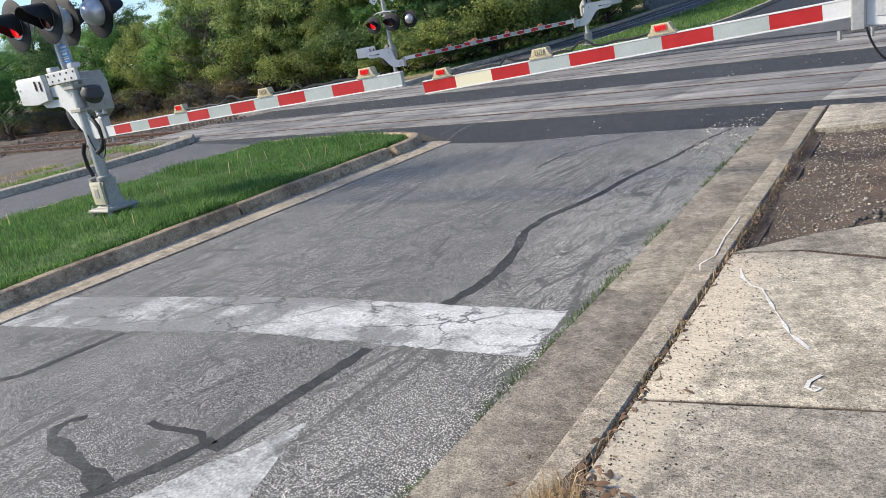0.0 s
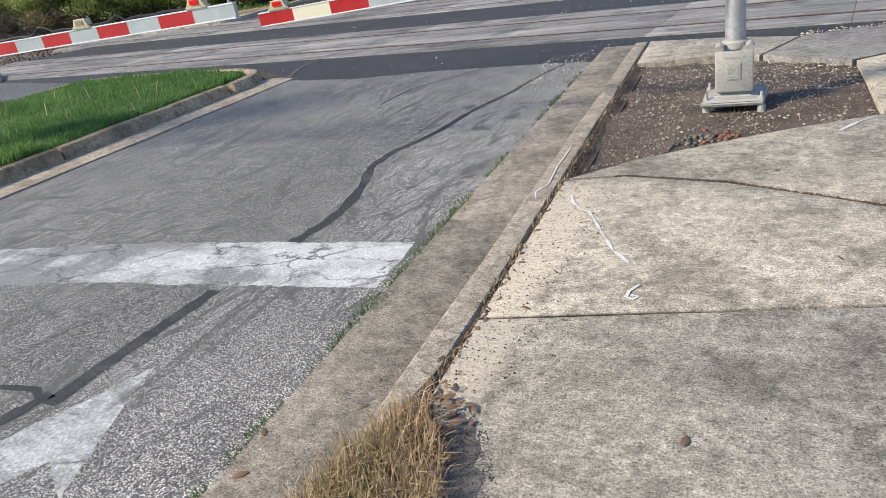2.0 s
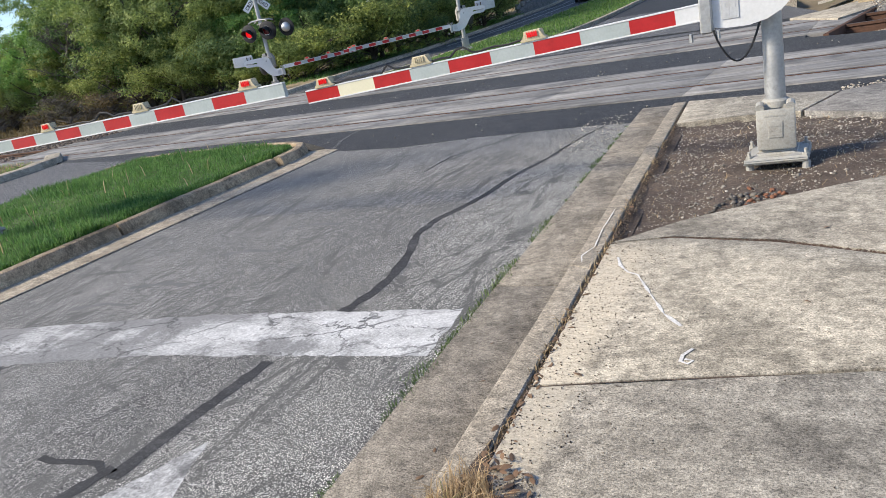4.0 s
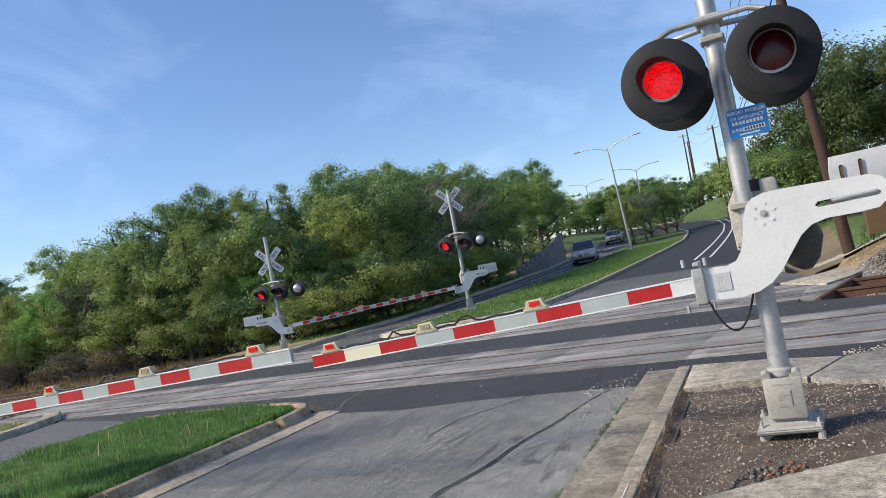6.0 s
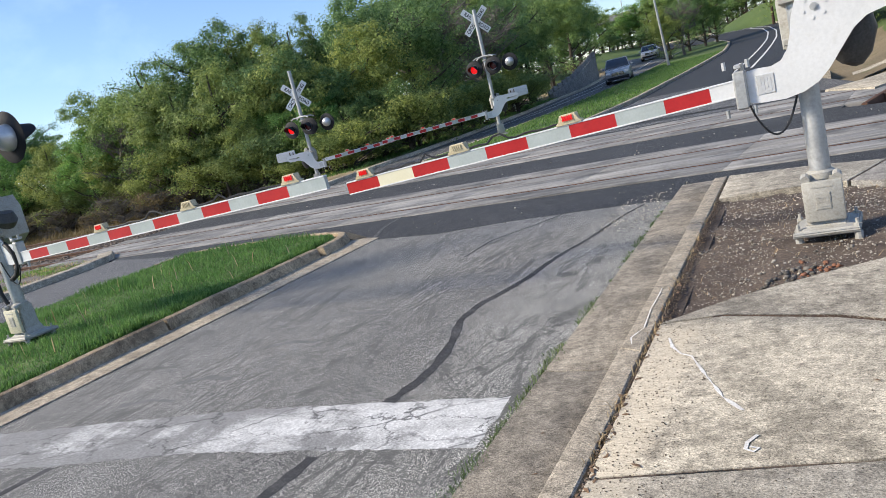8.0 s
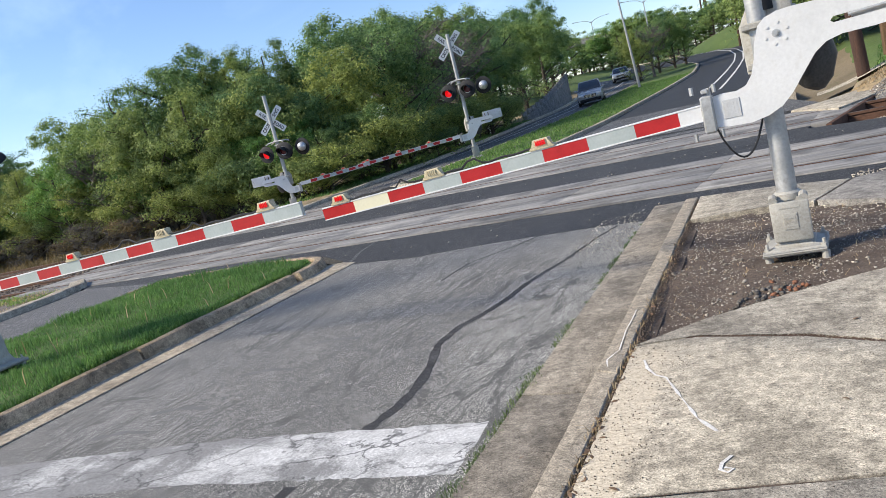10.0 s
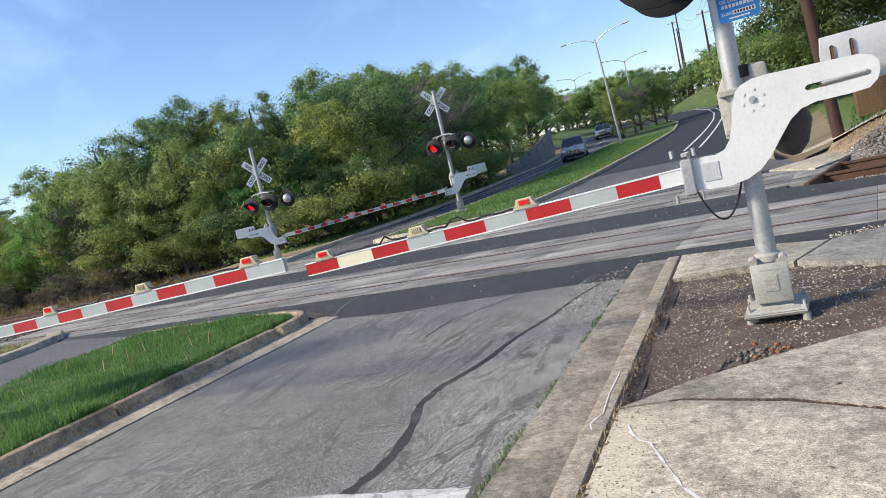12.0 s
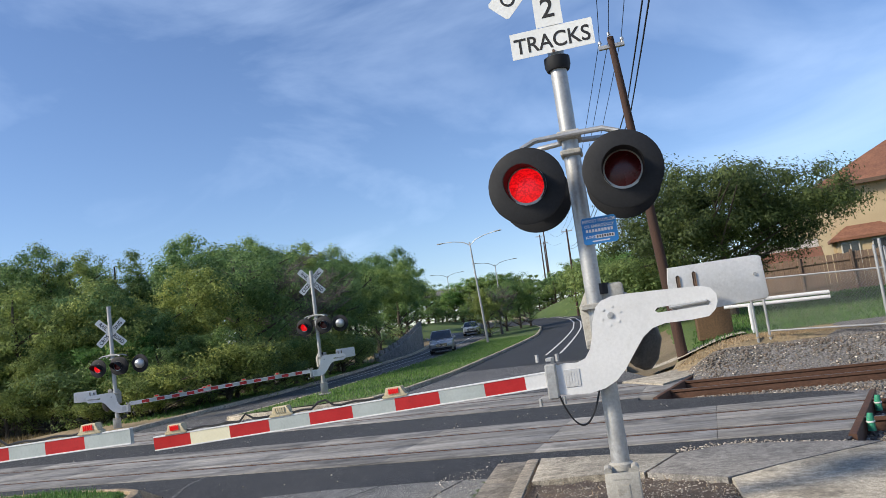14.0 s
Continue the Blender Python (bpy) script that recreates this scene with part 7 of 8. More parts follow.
street_lamp(-11.2, 58.0, 8.35, 2.3, "galvanised double-armed street lamp on the grass island", radians(-8), radians(-2.6))
street_lamp(-15.6, 93.0, 7.9, 2.4, "distant double-armed street lamp by the bend", radians(20))
street_lamp(-28.8, 121.0, 7.9, 2.4, "distant double-armed street lamp", radians(20))

# retaining wall along the far carriageway
rwall = thing("retaining_wall", "grey concrete retaining wall rising beside the far road", "retaining wall")
WL = [(-17.75, 50.0), (-17.55, 55), (-18.0, 60), (-18.7, 65.5)]
verts, faces = [], []
line = dense(WL, 1.0)
for i, (x, y) in enumerate(line):
    f = i / (len(line) - 1)
    gz = 0.00035 * (y - 22) ** 2
    for dx, dz in ((0, -0.3), (0, 0.45 + 1.75 * f), (-0.35, 0.45 + 1.75 * f), (-0.35, -0.3)):
        verts.append((x + dx, y, gz + dz))
for i in range(len(line) - 1):
    for k in range(4):
        faces.append((4 * i + k, 4 * i + (k + 1) % 4, 4 * i + 4 + (k + 1) % 4, 4 * i + 4 + k))
n = 4 * (len(line) - 1)
faces += [(0, 1, 2, 3), (n + 3, n + 2, n + 1, n)]
o = new("wall_body", raw("wall_body", verts, faces, M_WALLC))
o.parent = rwall
for i in range(0, len(line), 1):
    x, y = line[i]
    f = i / (len(line) - 1)
    gz = 0.00035 * (y - 22) ** 2 + 0.45 + 1.75 * f
    bm = bmesh.new()
    box(bm, x - 0.25, x - 0.10, y - 0.40, y + 0.40, gz - 0.02, gz + 0.35, 0.02)
    part("parapet_block", bm, M_WALLC, rwall)
# far overpass
brg = thing("overpass", "distant pale concrete overpass above the trees", "overpass", Matrix.Translation((-39, 150, 7.2)) @ Matrix.Rotation(radians(12), 4, "Z"))
bm = bmesh.new()
box(bm, -16, 10, -4, 4, 2.4, 3.6, 0.1)
part("deck", bm, M_WALLC, brg)
for x in (-8, 0, 6):
    bm = bmesh.new()
    tube(bm, [(x, 0, -8), (x, 0, 2.5)], 0.5, 10)
    part("column", bm, M_WALLC, brg)


# ---------------------------------------------------------------- cars
def car(x, y, heading, paint, label, suv):
    z = 0.00035 * max(0, y - 22) ** 2 + 0.012
    t = thing("car", label, "car", Matrix.Translation((x, y, z)) @ Matrix.Rotation(heading, 4, "Z"), "waiting cars")
    H = 1.68 if suv else 1.46
    hood = 1.02 if suv else 0.90
    # stations along the length (front at -y): y, half width low, half width high, bottom, top
    st = [(-2.30, 0.70, 0.62, 0.38, 0.70), (-2.22, 0.86, 0.80, 0.24, hood - 0.12), (-1.9, 0.91, 0.86, 0.20, hood - 0.04), (-1.0, 0.92, 0.88, 0.20, hood + 0.04), (0.6, 0.92, 0.88, 0.20, hood + 0.06), (1.8, 0.91, 0.86, 0.20, hood + 0.06), (2.2, 0.86, 0.80, 0.26, hood), (2.3, 0.74, 0.70, 0.40, hood - 0.1)]
    bm = bmesh.new()
    rings = []
    for yy3, wl, wh, b, tp in st:
        rings.append([bm.verts.new(p) for p in ((-wl * 0.92, yy3, b), (-wl, yy3, b + 0.2), (-wl, yy3, (b + tp) / 2 + 0.05), (-wh, yy3, tp - 0.05), (-wh * 0.8, yy3, tp), (wh * 0.8, yy3, tp), (wh, yy3, tp - 0.05), (wl, yy3, (b + tp) / 2 + 0.05), (wl, yy3, b + 0.2), (wl * 0.92, yy3, b))])
    for a, b in zip(rings, rings[1:]):
        for k in range(10):
            bm.faces.new((a[k], a[(k + 1) % 10], b[(k + 1) % 10], b[k]))
    bm.faces.new(rings[0][::-1])
    bm.faces.new(rings[-1])
    bmesh.ops.recalc_face_normals(bm, faces=list(bm.faces))
    part("body", bm, paint, t, smooth=50)
    bm = bmesh.new()
    back = 2.1 if suv else 1.6
    cab = [(-1.05, 0.84, hood), (-0.35, 0.70, H - 0.05), (0.3, 0.68, H), (back - 0.6, 0.67, H - 0.03), (back, 0.80, hood + 0.02)]
    rr = [[bm.verts.new(p) for p in ((-w, yy3, hood - 0.02), (-w * 0.97, yy3, zz3), (w * 0.97, yy3, zz3), (w, yy3, hood - 0.02))] for yy3, w, zz3 in cab]
    for a, b in zip(rr, rr[1:]):
        for k in range(3):
            bm.faces.new((a[k], a[k + 1], b[k + 1], b[k]))
    bmesh.ops.recalc_face_normals(bm, faces=list(bm.faces))
    part("glazing", bm, M_GLASS, t, "dark car glass", smooth=40)
    bm = bmesh.new()
    prism(bm, [(-0.66, -0.30), (0.66, -0.30), (0.66, back - 0.55), (-0.66, back - 0.55)], H - 0.03, H + 0.02, 0.02)
    part("roof", bm, paint, t)
    for sx in (-1, 1):
        bm = bmesh.new()
        tube(bm, [(sx * 0.86, -1.05, hood), (sx * 0.71, -0.32, H - 0.02)], 0.035, 6)
        part("pillar", bm, paint, t)
        bm = bmesh.new()
        box(bm, sx * 1.0 - 0.09, sx * 1.0 + 0.09, -0.85, -0.72, hood + 0.02, hood + 0.16, 0.03)
        part("mirror", bm, paint, t)
        bm = bmesh.new()
        box(bm, sx * 0.66 - 0.17, sx * 0.66 + 0.17, -2.30, -2.10, 0.66, 0.79, 0.03)
        part("headlight", bm, M_HEADLIGHT, t, "clear headlight")
        for yw in (-1.42, 1.42):
            w = new("wheel")
            w.empty_display_size = 0.1
            w.parent = t
            w.matrix_basis = Matrix.Translation((sx * 0.82, yw, 0.33)) @ Matrix.Rotation(radians(90), 4, "Y")
            bm = bmesh.new()
            lathe(bm, [(0.20, -0.10), (0.31, -0.11), (0.335, -0.07), (0.335, 0.07), (0.31, 0.11), (0.20, 0.10)], 20)
            part("tyre", bm, M_RUBBER, w)
            bm = bmesh.new()
            lathe(bm, [(0.0, -0.06), (0.05, -0.10), (0.20, -0.085), (0.21, 0.0), (0.20, 0.085), (0.05, 0.10), (0.0, 0.06)], 16)
            part("rim", bm, M_CHROME, w)
    bm = bmesh.new()
    box(bm, -0.42, 0.42, -2.335, -2.24, 0.52, 0.74, 0.02)
    g = part("grille", bm, M_BLACK, t)
    bm = bmesh.new()
    for k in range(3):
        box(bm, -0.40, 0.40, -2.345, -2.33, 0.55 + 0.07 * k, 0.57 + 0.07 * k)
    part("grille_bar", bm, M_CHROME, g, smooth=None)
    bm = bmesh.new()
    box(bm, -0.75, 0.75, -2.33, -2.2, 0.26, 0.44, 0.03)
    part("bumper", bm, M_BLACK, t)


car(-14.0, 54.2, radians(12), M_CARGREY, "grey sport utility car waiting on the far road", True)
car(-17.3, 81.0, radians(10), M_CARPAINT, "silver saloon car waiting behind another car", False)

# fire hydrant by the woods
hyd = thing("fire_hydrant", "small white fire hydrant on the wooded verge", "fire hydrant", Matrix.Translation((-18.2, 44.0, 0.22)))
bm = bmesh.new()
lathe(bm, [(0.0, 0), (0.15, 0), (0.15, 0.05), (0.10, 0.07), (0.10, 0.5), (0.13, 0.52), (0.13, 0.56), (0.09, 0.66), (0.03, 0.72), (0.03, 0.78), (0, 0.78)], 14)
part("barrel", bm, M_SILVER, hyd)
bm = bmesh.new()
tube(bm, [(-0.2, 0, 0.42), (0.2, 0, 0.42)], 0.06, 10)
part("nozzle", bm, M_SILVER, hyd)


# ---------------------------------------------------------------- grass, gravel, leaves
def blades(name, spots, height, width, material, seed, label, category, bend=0.6):
    """Grass as single bent blades standing at the given spots (x, y, z, scale)."""
    rng = np.random.default_rng(seed)
    s = np.array(spots)
    n = len(s)
    a = rng.uniform(0, 2 * np.pi, n)
    h = height * s[:, 3] * rng.uniform(0.55, 1.25, n)
    w = width * rng.uniform(0.7, 1.3, n)
    d = np.stack([np.cos(a), np.sin(a), 0 * a], 1)
    side = np.stack([-np.sin(a), np.cos(a), 0 * a], 1) * w[:, None] / 2
    p = s[:, :3]
    k = rng.uniform(0.1, bend, n)[:, None]
    mid = p + np.array([0, 0, 1]) * (h * 0.6)[:, None] + d * (h[:, None] * k * 0.35)
    tip = p + np.array([0, 0, 1]) * (h * (1 - 0.35 * k[:, 0]))[:, None] + d * (h[:, None] * k)
    v = np.stack([p - side, p + side, mid + side * 0.7, mid - side * 0.7, tip], 1).reshape(-1, 3)
    b = np.arange(n) * 5
    me = bpy.data.meshes.new(name)
    me.vertices.add(5 * n)
    me.vertices.foreach_set("co", v.ravel())
    loops = np.stack([b, b + 1, b + 2, b + 3, b + 3, b + 2, b + 4], 1).ravel()
    me.loops.add(7 * n)
    me.loops.foreach_set("vertex_index", loops)
    me.polygons.add(2 * n)
    st = np.stack([np.arange(n) * 7, np.arange(n) * 7 + 4], 1).ravel()
    me.polygons.foreach_set("loop_start", st)
    me.polygons.foreach_set("loop_total", np.tile([4, 3], n))
    me.update(calc_edges=True)
    me.materials.append(material)
    return tagged(new(name, me), label, category, kind="stuff")


rg = random.Random(17)


def scatter(n, poly, z, fn=None):
    xs, ys = [p[0] for p in poly], [p[1] for p in poly]
    out = []
    while len(out) < n:
        x, y = rg.uniform(min(xs), max(xs)), rg.uniform(min(ys), max(ys))
        if inside(poly, x, y):
            k = fn(x, y) if fn else 1.0
            if k > 0:
                out.append((x, y, z(x, y) if callable(z) else z, k))
    return out


near_lawn = [(-7.22, -2.0), (-7.22, 8.4), (-7.28, 8.85), (-7.5, 9.3), (-8.5, 9.68), (-10, 9.85), (-11.5, 9.8), (-11.75, 9), (-11.75, -2.0)]
clump = lambda x, y: 0.45 + 1.0 * max(0, noise.noise((x * 1.1, y * 1.1, 1.0)) + 0.3) + 0.9 * max(0, noise.noise((x * 3.4, y * 3.4, 5.0)))
blades("grass_median", scatter(82000, near_lawn, 0.13, clump), 0.088, 0.0075, M_BLADE, 1, "fresh green grass growing on the road median", "grass")
rim = [(-7.20, -2), (-7.20, 8.5), (-7.38, 9.15), (-7.6, 9.2), (-7.45, 8.4), (-7.42, -2)]
blades("grass_rim", scatter(9000, rim, 0.13, clump), 0.12, 0.009, M_BLADE, 2, "tufts of green grass leaning over the median kerb", "grass", 0.9)
isl = [(-8.5, 22.2), (-7.8, 26), (-7.8, 62), (-13.0, 62), (-12.6, 50), (-12.4, 36), (-12.3, 27), (-12.3, 21.3)]
blades("grass_island", scatter(20000, isl, lambda x, y: 0.00035 * max(0, y - 22) ** 2 + 0.12), 0.12, 0.02, M_BLADE, 3, "green grass of the far traffic island", "grass")
# tiny yellow and white weeds in the median
wv = []
for x, y, z, k in scatter(70, near_lawn, 0.25):
    wv.append((x, y, z))
blades("weed_flowers", [(x, y, 0.13, 1.0) for x, y, z in wv], 0.26, 0.012, M_STRAW, 4, "pale seed heads standing in the median grass", "weeds")
# kerbside tuft of dry grass
tuft = [(-1.31, 0.3), (-0.86, 0.3), (-0.84, 1.45), (-0.95, 1.72), (-1.08, 1.86), (-1.18, 1.78), (-1.27, 1.45)]
blades("grass_tuft", scatter(5600, tuft, 0.15), 0.105, 0.0042, M_STRAW, 5, "dry straw-coloured grass tuft at the kerb", "grass", 1.1)
blades("grass_tuft", scatter(520, [(-1.30, 0.4), (-1.02, 0.4), (-1.04, 1.5), (-1.12, 1.76), (-1.24, 1.5)], 0.15), 0.10, 0.004, M_BLADE_DRY, 6, "green blades in the dry kerbside tuft", "grass", 0.8)
dry = [(0.75, 0.6), (3.8, 0.6), (3.8, 4.9), (2.6, 4.74), (1.74, 4.52), (1.33, 4.04), (0.86, 3.62), (0.77, 3.35), (0.75, 2.8)]
blades("grass_dry", scatter(42000, dry, 0.14, lambda x, y: 0.65 + 0.6 * noise.noise((x * 2.6, y * 2.6, 9))), 0.10, 0.0035, M_STRAW, 7, "dry tan grass beside the sidewalk", "grass", 1.1)
blades("grass_green", scatter(17000, [(0.95, 0.8), (3.6, 1.2), (3.4, 4.4), (2.2, 4.3), (1.5, 3.7), (1.05, 3.1)], 0.14, lambda x, y: 1.0 if noise.noise((x * 1.3, y * 1.3, 4)) > -0.3 else 0), 0.125, 0.0035, M_BLADE_DRY, 8, "green patches in the dry grass", "grass", 0.9)
blades("grass_dry", scatter(26000, [(0.78, -3), (9, -3), (9, 4.9), (4.0, 4.75), (3.2, 4.6), (3.0, 1.0), (0.78, 0.9)], 0.14, lambda x, y: 0.65 + 0.6 * noise.noise((x * 2.6, y * 2.6, 9))), 0.10, 0.006, M_STRAW, 24, "thin dry tan grass farther from the sidewalk", "grass", 1.1)
blades("grass_green", scatter(12000, [(1.2, -3), (9, -3), (9, 4.8), (4.0, 4.6), (3.0, 1.0), (1.2, 0.9)], 0.14, lambda x, y: 1.0 if noise.noise((x * 0.9, y * 0.9, 4)) > 0.0 else 0), 0.12, 0.006, M_BLADE_DRY, 25, "olive green patches in the dry grass", "grass", 0.9)
edge_spots = []
for k in range(8000):
    f = rg.random() ** 0.9 * 4.2
    y = 4.62 - f
    x = float(np.interp(y, [0.4, 2.7, 3.1, 3.4, 3.6, 3.76, 3.9, 4.1, 4.3, 4.5, 4.62], [0.73, 0.73, 0.735, 0.755, 0.80, 0.86, 1.0, 1.25, 1.5, 1.68, 2.2]))
    rag = 0.07 * noise.noise((y * 4, x * 4, 2)) - 0.035
    edge_spots.append((x + rag + rg.gauss(0.02, 0.045), y - abs(rg.gauss(0, 0.03)), 0.15, rg.uniform(0.4, 1.1)))
blades("grass_edge", edge_spots, 0.075, 0.0035, M_STRAW, 21, "dry grass hanging over the sidewalk edge", "grass", 1.5)
side = [(-21, 4), (-16.5, 4), (-16.5, 10.6), (-17.4, 12.2), (-21, 12.5)]
blades("grass_trackside", scatter(5200, side, -0.02, lambda x, y: 1.0 if noise.noise((x * 0.9, y * 0.9, 3)) > 0.0 else 0), 0.11, 0.013, M_BLADE, 22, "sparse weeds on the stony ground by the tracks", "grass", 1.0)
blades("grass_trackside", scatter(2600, side, -0.02, lambda x, y: 1.0 if noise.noise((x * 0.7, y * 0.7, 8)) > 0.05 else 0), 0.11, 0.013, M_STRAW, 23, "dry grass on the stony ground by the tracks", "grass", 1.0)
# weeds in the gutter joint
joint = []
for k in range(3000):
    y = rg.uniform(0.3, 8.6)
    thick = noise.noise((y * 2.1, 3, 1)) + 0.6 * noise.noise((y * 9, 3, 7)) + (0.35 if 2.5 < y < 4.3 else 0)
    if thick > -0.05:
        joint.append((gutter_x(y) - 0.012 + rg.gauss(0, 0.014 + 0.025 * min(1, max(0, thick))), y, 0.004, rg.uniform(0.4, 0.8) + 0.8 * min(1, thick)))
blades("gutter_weeds", joint, 0.036, 0.0055, M_BLADE_DRY, 9, "small green weeds in the joint by the gutter", "weeds", 1.2)
behind = []
for k in range(700):
    y = rg.uniform(1.8, 7.6)
    if noise.noise((y * 2.7, 8, 1)) > 0.0 or 3.6 < y < 4.3:
        behind.append((kerb_x(y) + 0.19 + rg.gauss(0, 0.014), y, 0.13, rg.uniform(0.4, 1.2)))
blades("kerb_weeds", behind, 0.06, 0.006, M_STRAW, 10, "dry weeds in the gap behind the kerb", "weeds", 1.2)
blades("grass_verge_dry", scatter(6000, [(0.9, 19.7), (6.0, 19.2), (6.0, 21.4), (1.6, 21.5)], lambda x, y: terrain(x, y) - 0.04), 0.07, 0.012, M_STRAW, 11, "golden dry grass behind the tracks", "grass", 0.9)
blades("grass_verge_green", scatter(14000, [(1.5, 21.6), (13, 21.6), (13, 37), (6, 38), (2.5, 30)], lambda x, y: terrain(x, y), lambda x, y: 0.5 + 0.8 * max(0, noise.noise((x * 0.8, y * 0.8, 3)) + 0.3)), 0.15, 0.022, M_BLADE, 12, "green grass before the board fence", "grass", 0.8)
blades("grass_wood_edge", scatter(12000, [(-19.8, 23), (-17.0, 24), (-16.8, 34), (-17.1, 42), (-17.5, 50), (-20.6, 50), (-20.8, 42), (-20.5, 33)], lambda x, y: terrain(x, y) + 0.0), 0.25, 0.03, M_BLADE, 13, "green grass along the edge of the wood", "grass", 0.8)
blades("grass_track_edge", scatter(9000, [(-20, 20.6), (-22, 24), (-36, 25.5), (-55, 27), (-55, 23.5), (-36, 21.6), (-24, 20.0)], lambda x, y: terrain(x, y) - 0.12), 0.28, 0.03, M_SCRUB, 14, "dry brown grass between the tracks and the wood", "grass", 0.8)


def stones(name, spots, lo, hi, material, seed, label, category, sink=0.3):
    """Loose angular stones, each a bent little block."""
    rng = np.random.default_rng(seed)
    base = np.array([(-1, -1, -0.7), (1, -1, -0.7), (1, 1, -0.7), (-1, 1, -0.7), (-0.7, -0.7, 0.7), (0.7, -0.7, 0.7), (0.7, 0.7, 0.7), (-0.7, 0.7, 0.7)], float)
    quads = np.array([(0, 3, 2, 1), (4, 5, 6, 7), (0, 1, 5, 4), (1, 2, 6, 5), (2, 3, 7, 6), (3, 0, 4, 7)])
    s = np.array(spots)
    n = len(s)
    r = rng.uniform(lo, hi, n) * rng.uniform(0.6, 1.0, n)
    v = base[None] * (1 + rng.uniform(-0.38, 0.38, (n, 8, 3)))
    q = rng.normal(size=(n, 4))
    q /= np.linalg.norm(q, axis=1)[:, None]
    w, x, y, z = q.T
    R = np.stack([np.stack([1 - 2 * (y * y + z * z), 2 * (x * y - z * w), 2 * (x * z + y * w)], -1), np.stack([2 * (x * y + z * w), 1 - 2 * (x * x + z * z), 2 * (y * z - x * w)], -1), np.stack([2 * (x * z - y * w), 2 * (y * z + x * w), 1 - 2 * (x * x + y * y)], -1)], 1)
    v = np.einsum("nij,nkj->nki", R, v) * r[:, None, None]
    v[:, :, 2] *= 0.75
    v += s[:, None, :3] + np.array([0, 0, 1]) * (r * (1 - sink) * 0.6)[:, None, None]
    f = (quads[None] + 8 * np.arange(n)[:, None, None]).reshape(-1, 4)
    me = bpy.data.meshes.new(name)
    me.vertices.add(8 * n)
    me.vertices.foreach_set("co", v.ravel())
    me.loops.add(24 * n)
    me.loops.foreach_set("vertex_index", f.ravel())
    me.polygons.add(6 * n)
    me.polygons.foreach_set("loop_start", np.arange(0, 24 * n, 4))
    me.polygons.foreach_set("loop_total", np.full(6 * n, 4))
    me.update(calc_edges=True)
    me.materials.append(material)
    return tagged(new(name, me), label, category, kind="stuff")


bedz = lambda x, y: 0.105 + 0.022 * noise.noise((x * 2.2, y * 2.2, 0)) + 0.012 * noise.noise((x * 9, y * 9, 3))
stones("bed_gravel", scatter(4600, bed, bedz, lambda x, y: 1.0 if noise.noise((x * 3, y * 3, 2)) > -0.2 else 0), 0.002, 0.0068, M_PEBBLE, 1, "small pale pebbles strewn over the dirt bed", "gravel", 0.5)
stones("bed_gravel", scatter(500, [(-1.2, 6.9), (0.66, 6.3), (0.68, 7.2), (-0.1, 7.7), (-1.2, 7.7)], bedz), 0.003, 0.010, M_PEBBLE, 2, "pale pebbles along the far side of the dirt bed", "gravel", 0.9)
stones("bed_gravel", scatter(430, bed, bedz, lambda x, y: 1.0 if noise.noise((x * 2.4, y * 2.4, 6)) > -0.05 else 0), 0.006, 0.014, M_PEBBLE, 17, "larger pale stones lying in the dirt bed", "gravel", 0.7)
stones("bed_gravel", scatter(500, bed, bedz), 0.003, 0.008, M_STONE_B, 18, "brown pebbles in the dirt bed", "gravel", 0.8)
blades("bed_straw", scatter(260, bed, lambda x, y: bedz(x, y) - 0.004), 0.05, 0.005, M_STRAW, 27, "dry straw scraps lying on the dirt bed", "weeds", 3.0)
stones("asphalt_lumps", scatter(60, [(-0.66, 4.80), (-0.34, 5.0), (-0.30, 5.25), (-0.55, 5.2)], bedz), 0.008, 0.022, M_STONE, 3, "broken dark asphalt lumps on the dirt", "rubble")
stones("brick_crumbs", scatter(26, [(-0.44, 4.95), (-0.16, 5.08), (-0.18, 5.36), (-0.42, 5.36)], bedz), 0.006, 0.02, M_ROOF, 4, "orange brick crumbs on the dirt", "rubble")
stones("sidewalk_grit", scatter(700, [(-1.18, 1.9), (-0.8, 2.0), (-0.75, 4.2), (-1.12, 4.2)], 0.151), 0.0015, 0.004, M_DIRT, 5, "dark grit scattered on the sidewalk", "grit")
stones("sidewalk_grit", scatter(1000, [(-0.9, 2.0), (0.7, 2.0), (1.6, 4.6), (0.6, 5.3), (-0.6, 4.5)], 0.151), 0.001, 0.003, M_DIRT, 6, "dark grit scattered on the sidewalk", "grit")
stones("joint_soil", [(x + rg.gauss(0, 0.012), float(np.interp(x, [-0.8, -0.2, 0.3, 0.85], [4.30, 4.175, 3.945, 3.69])) + rg.gauss(0, 0.008), 0.143, 1) for x in (rg.uniform(-0.85, 0.85) for _ in range(1100))], 0.002, 0.006, M_TRIM, 7, "reddish crumbs filling the slab joint", "soil")
stones("kerb_crumbs", [(kerb_x(y) + 0.195 + abs(rg.gauss(0, 0.028)), y, 0.142, 1) for y in (1.8 + 5.9 * rg.random() ** 1.4 for _ in range(2600))], 0.002, 0.008, M_DIRT, 8, "soil crumbs in the gap behind the kerb", "soil")
stones("tuft_gravel", scatter(5200, [(-0.98, 0.3), (-0.62, 0.3), (-0.62, 1.2), (-0.68, 1.5), (-0.80, 1.76), (-0.95, 1.93), (-1.10, 1.95), (-0.92, 1.5)], 0.151, lambda x, y: 0.6 if rg.random() < 1.15 - (x + 0.95) * 2.6 + 0.5 * noise.noise((x * 9, y * 9, 2)) else 0), 0.0008, 0.0032, M_GRIT, 9, "dark grit beside the kerbside tuft", "grit")
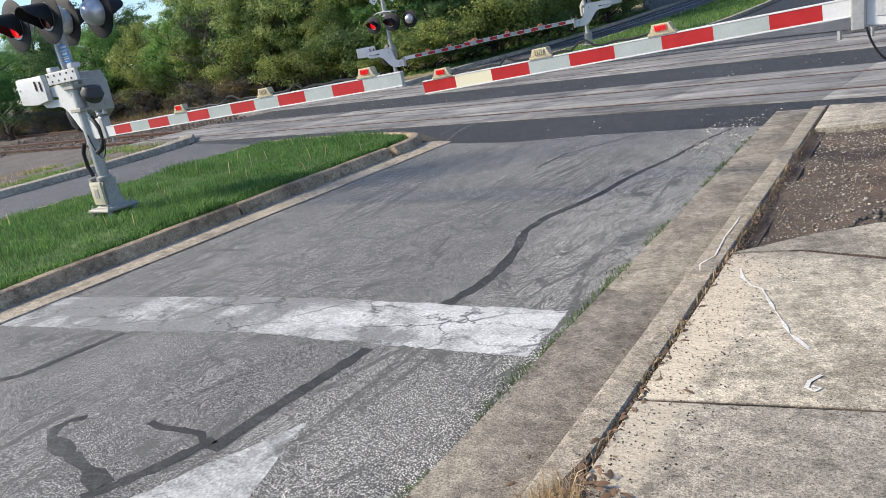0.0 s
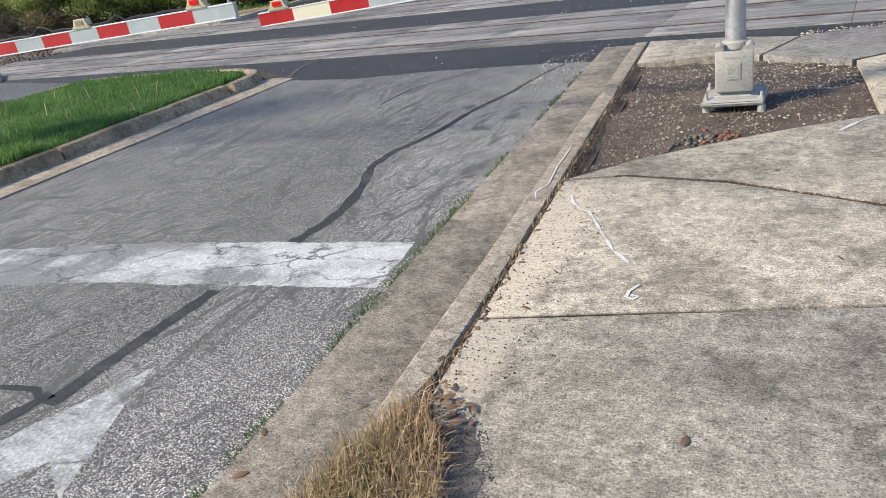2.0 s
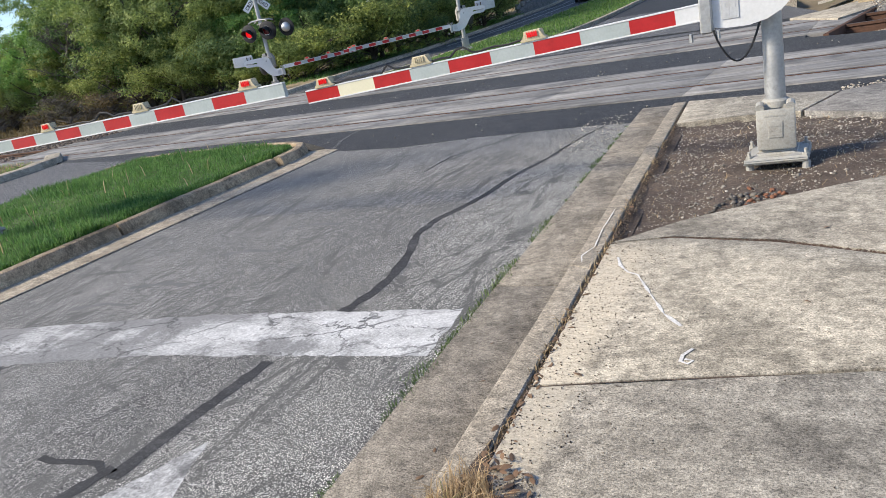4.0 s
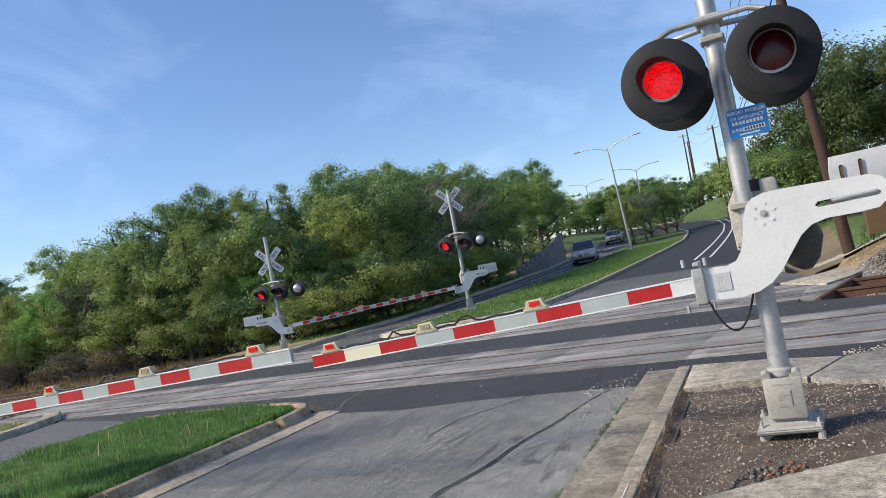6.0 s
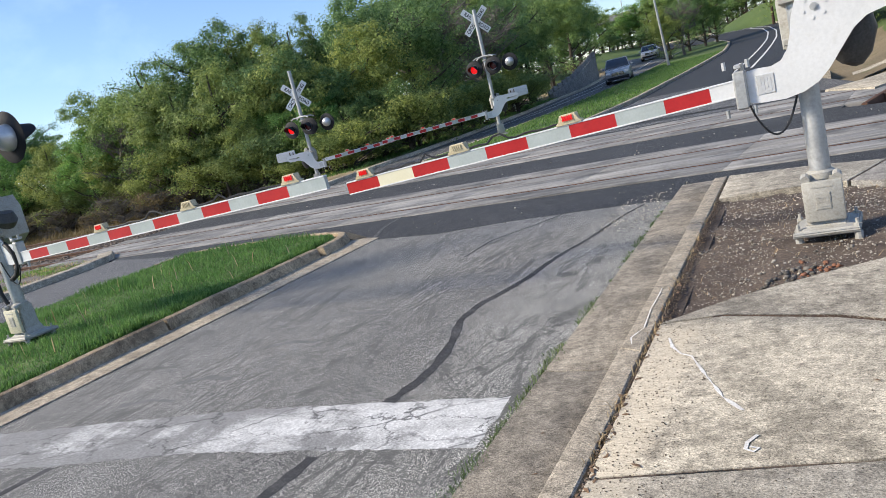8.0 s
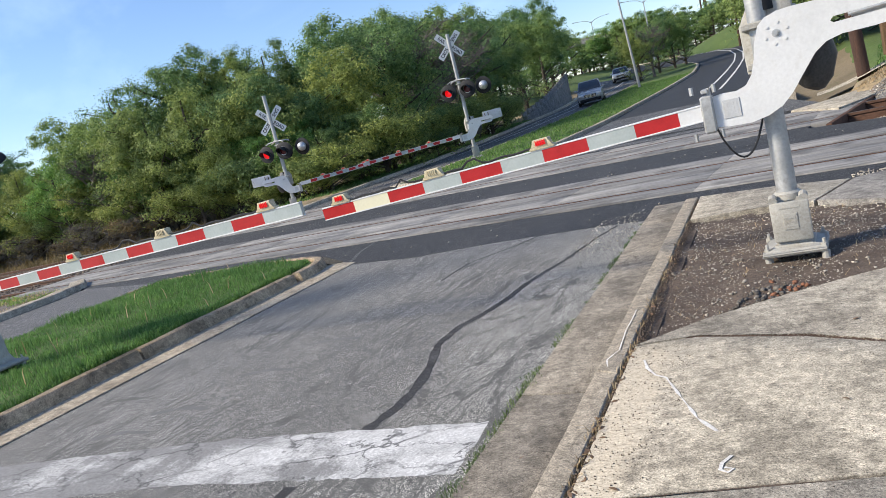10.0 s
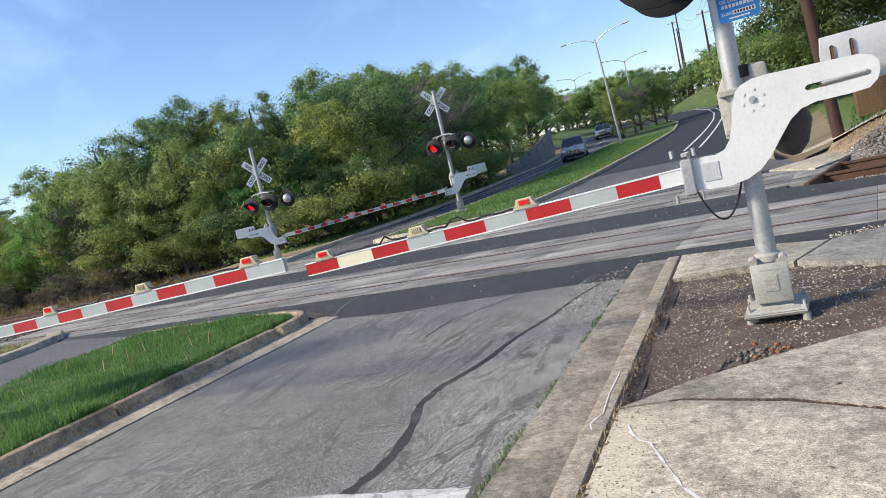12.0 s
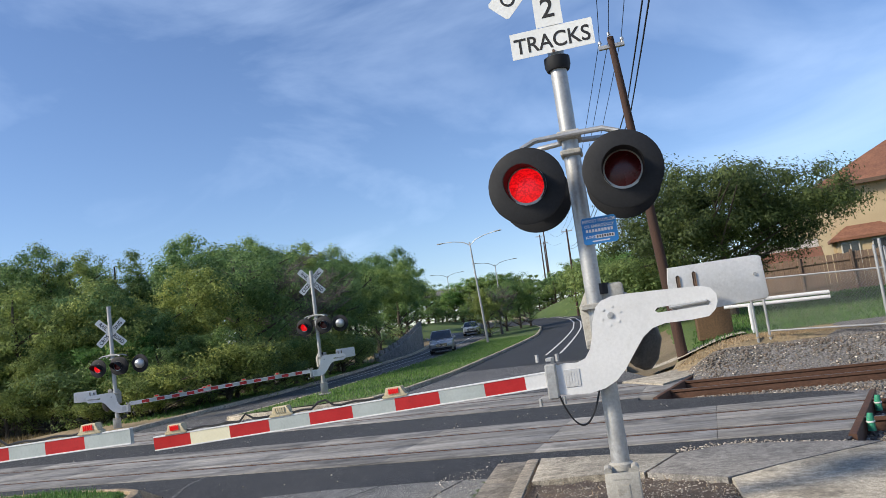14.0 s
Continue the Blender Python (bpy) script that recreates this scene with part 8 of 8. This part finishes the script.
stones("road_chips", [(*on_track(rg.uniform(-14, 0.5), rg.choice((-1.8, 2.6, 3.0)) + rg.gauss(0, 0.25)), 0.004, 1) for _ in range(170)], 0.004, 0.015, M_PEBBLE, 10, "loose pale chips on the crossing asphalt", "gravel")
stones("gutter_grit", scatter(260, [(-2.6, 7.6), (-2.0, 7.4), (-2.05, 9.6), (-2.6, 9.2)], 0.003), 0.003, 0.010, M_PEBBLE, 11, "loose chips near the gutter end", "gravel")


far_rise = lambda n: 0.66 * smooth01((n - 6.3) / 2.0)
sp = []
for _ in range(30000):
    s = 0.2 + 13 * rg.random() ** 1.25
    n = rg.uniform(2.6, 9.5)
    if s < END_ONE(2.4) + 0.2 and n < 3.9:
        continue
    sp.append((*on_track(s, n), -0.20 + far_rise(n) * smooth01((s + 0.3) / 1.6), 1))
for _ in range(14000):
    n = rg.uniform(-2.4, 2.6)
    s = END_ONE(n) + 0.12 + 7 * rg.random()
    sp.append((*on_track(s, n), -0.20, 1))
rg.shuffle(sp)
cut = len(sp) * 3 // 5
stones("ballast_stones", sp[:cut], 0.012, 0.034, M_STONE, 12, "loose grey crushed stone ballast round the rails", "ballast", 0.2)
stones("ballast_stones", sp[cut:int(cut * 1.45)], 0.012, 0.036, M_STONE_B, 14, "brownish stones mixed into the grey ballast", "ballast", 0.2)
stones("ballast_stones", sp[int(cut * 1.45):], 0.010, 0.030, M_PEBBLE, 15, "pale limestone chips among the grey ballast", "ballast", 0.2)
sp = []
for _ in range(9000):
    s, n = -20.8 - 22 * rg.random() ** 1.4, rg.uniform(-2.6, 8.2)
    sp.append((*on_track(s, n), -0.12, 1))
stones("ballast_stones", sp, 0.025, 0.06, M_STONE_B, 13, "brownish crushed stone ballast along the left tracks", "ballast", 0.2)
# crumbs along the seam between the sidewalk and the crossing panels
stones("seam_gravel", [(x, float(np.interp(x, [0.5, 1.2, 2.2], [9.45, 9.6, 9.0])) + rg.gauss(0, 0.10), 0.002, 1) for x in (rg.uniform(0.3, 2.25) for _ in range(420))], 0.004, 0.016, M_PEBBLE, 16, "pale gravel along the seam by the crossing panels", "gravel")


def leaf(x, y, z, s, a, tilt, material, label):
    bm = bmesh.new()
    pts = [(-1, 0), (-0.5, 0.32), (0.1, 0.42), (0.6, 0.25), (1.0, 0.0), (0.6, -0.22), (0.1, -0.4), (-0.5, -0.3)]
    c = [bm.verts.new((px * s, 0, 0.06 * s + 0.1 * s * (1 - px * px))) for px in (-0.6, 0.0, 0.6)]
    v = [bm.verts.new((px * s, py * s, 0.25 * s * abs(py))) for px, py in pts]
    for f in ((v[0], c[0], v[1]), (v[1], c[0], c[1], v[2]), (v[2], c[1], c[2], v[3]), (v[3], c[2], v[4]), (v[4], c[2], v[5]), (v[5], c[2], c[1], v[6]), (v[6], c[1], c[0], v[7]), (v[7], c[0], v[0])):
        bm.faces.new(f)
    m = Matrix.Translation((x, y, z)) @ Matrix.Rotation(a, 4, "Z") @ Matrix.Rotation(tilt, 4, "X")
    return whole("fallen_leaf", bm, material, label, "leaf", "fallen leaves", m=m, smooth=60)


for x, y, s in ((-0.93, 2.60, 0.028), (-0.20, 1.86, 0.03), (-1.42, 1.98, 0.022), (-1.44, 2.16, 0.018), (-1.68, 1.52, 0.035), (-1.74, 1.75, 0.03), (-1.45, 2.72, 0.016), (0.05, 4.35, 0.025), (-0.05, 3.35, 0.02), (0.3, 3.2, 0.018), (-1.55, 3.1, 0.016), (-1.1, 2.55, 0.024)):
    leaf(x, y, 0.155 if x > kerb_x(y) else 0.02, s, rg.uniform(0, 6), 0.15, M_DEAD, "dry brown fallen leaf lying on the concrete")
for k in range(120):
    y = rg.uniform(0.8, 2.0)
    x = rg.gauss(-0.92, 0.06) - 0.26 * max(0, y - 1.5)
    leaf(x, y, 0.156 + rg.uniform(0, 0.02), rg.uniform(0.014, 0.030), rg.uniform(0, 6), rg.uniform(-0.5, 0.5), M_DEAD, "curled brown leaf among the kerbside grass")
for k in range(90):
    y = 1.75 + 5.6 * rg.random() ** 2.0
    leaf(kerb_x(y) + 0.215 + rg.gauss(0, 0.025), y, 0.150, rg.uniform(0.010, 0.026), rg.uniform(0, 6), rg.uniform(-0.5, 0.5), M_DEAD, "dry leaf scrap in the gap behind the kerb")
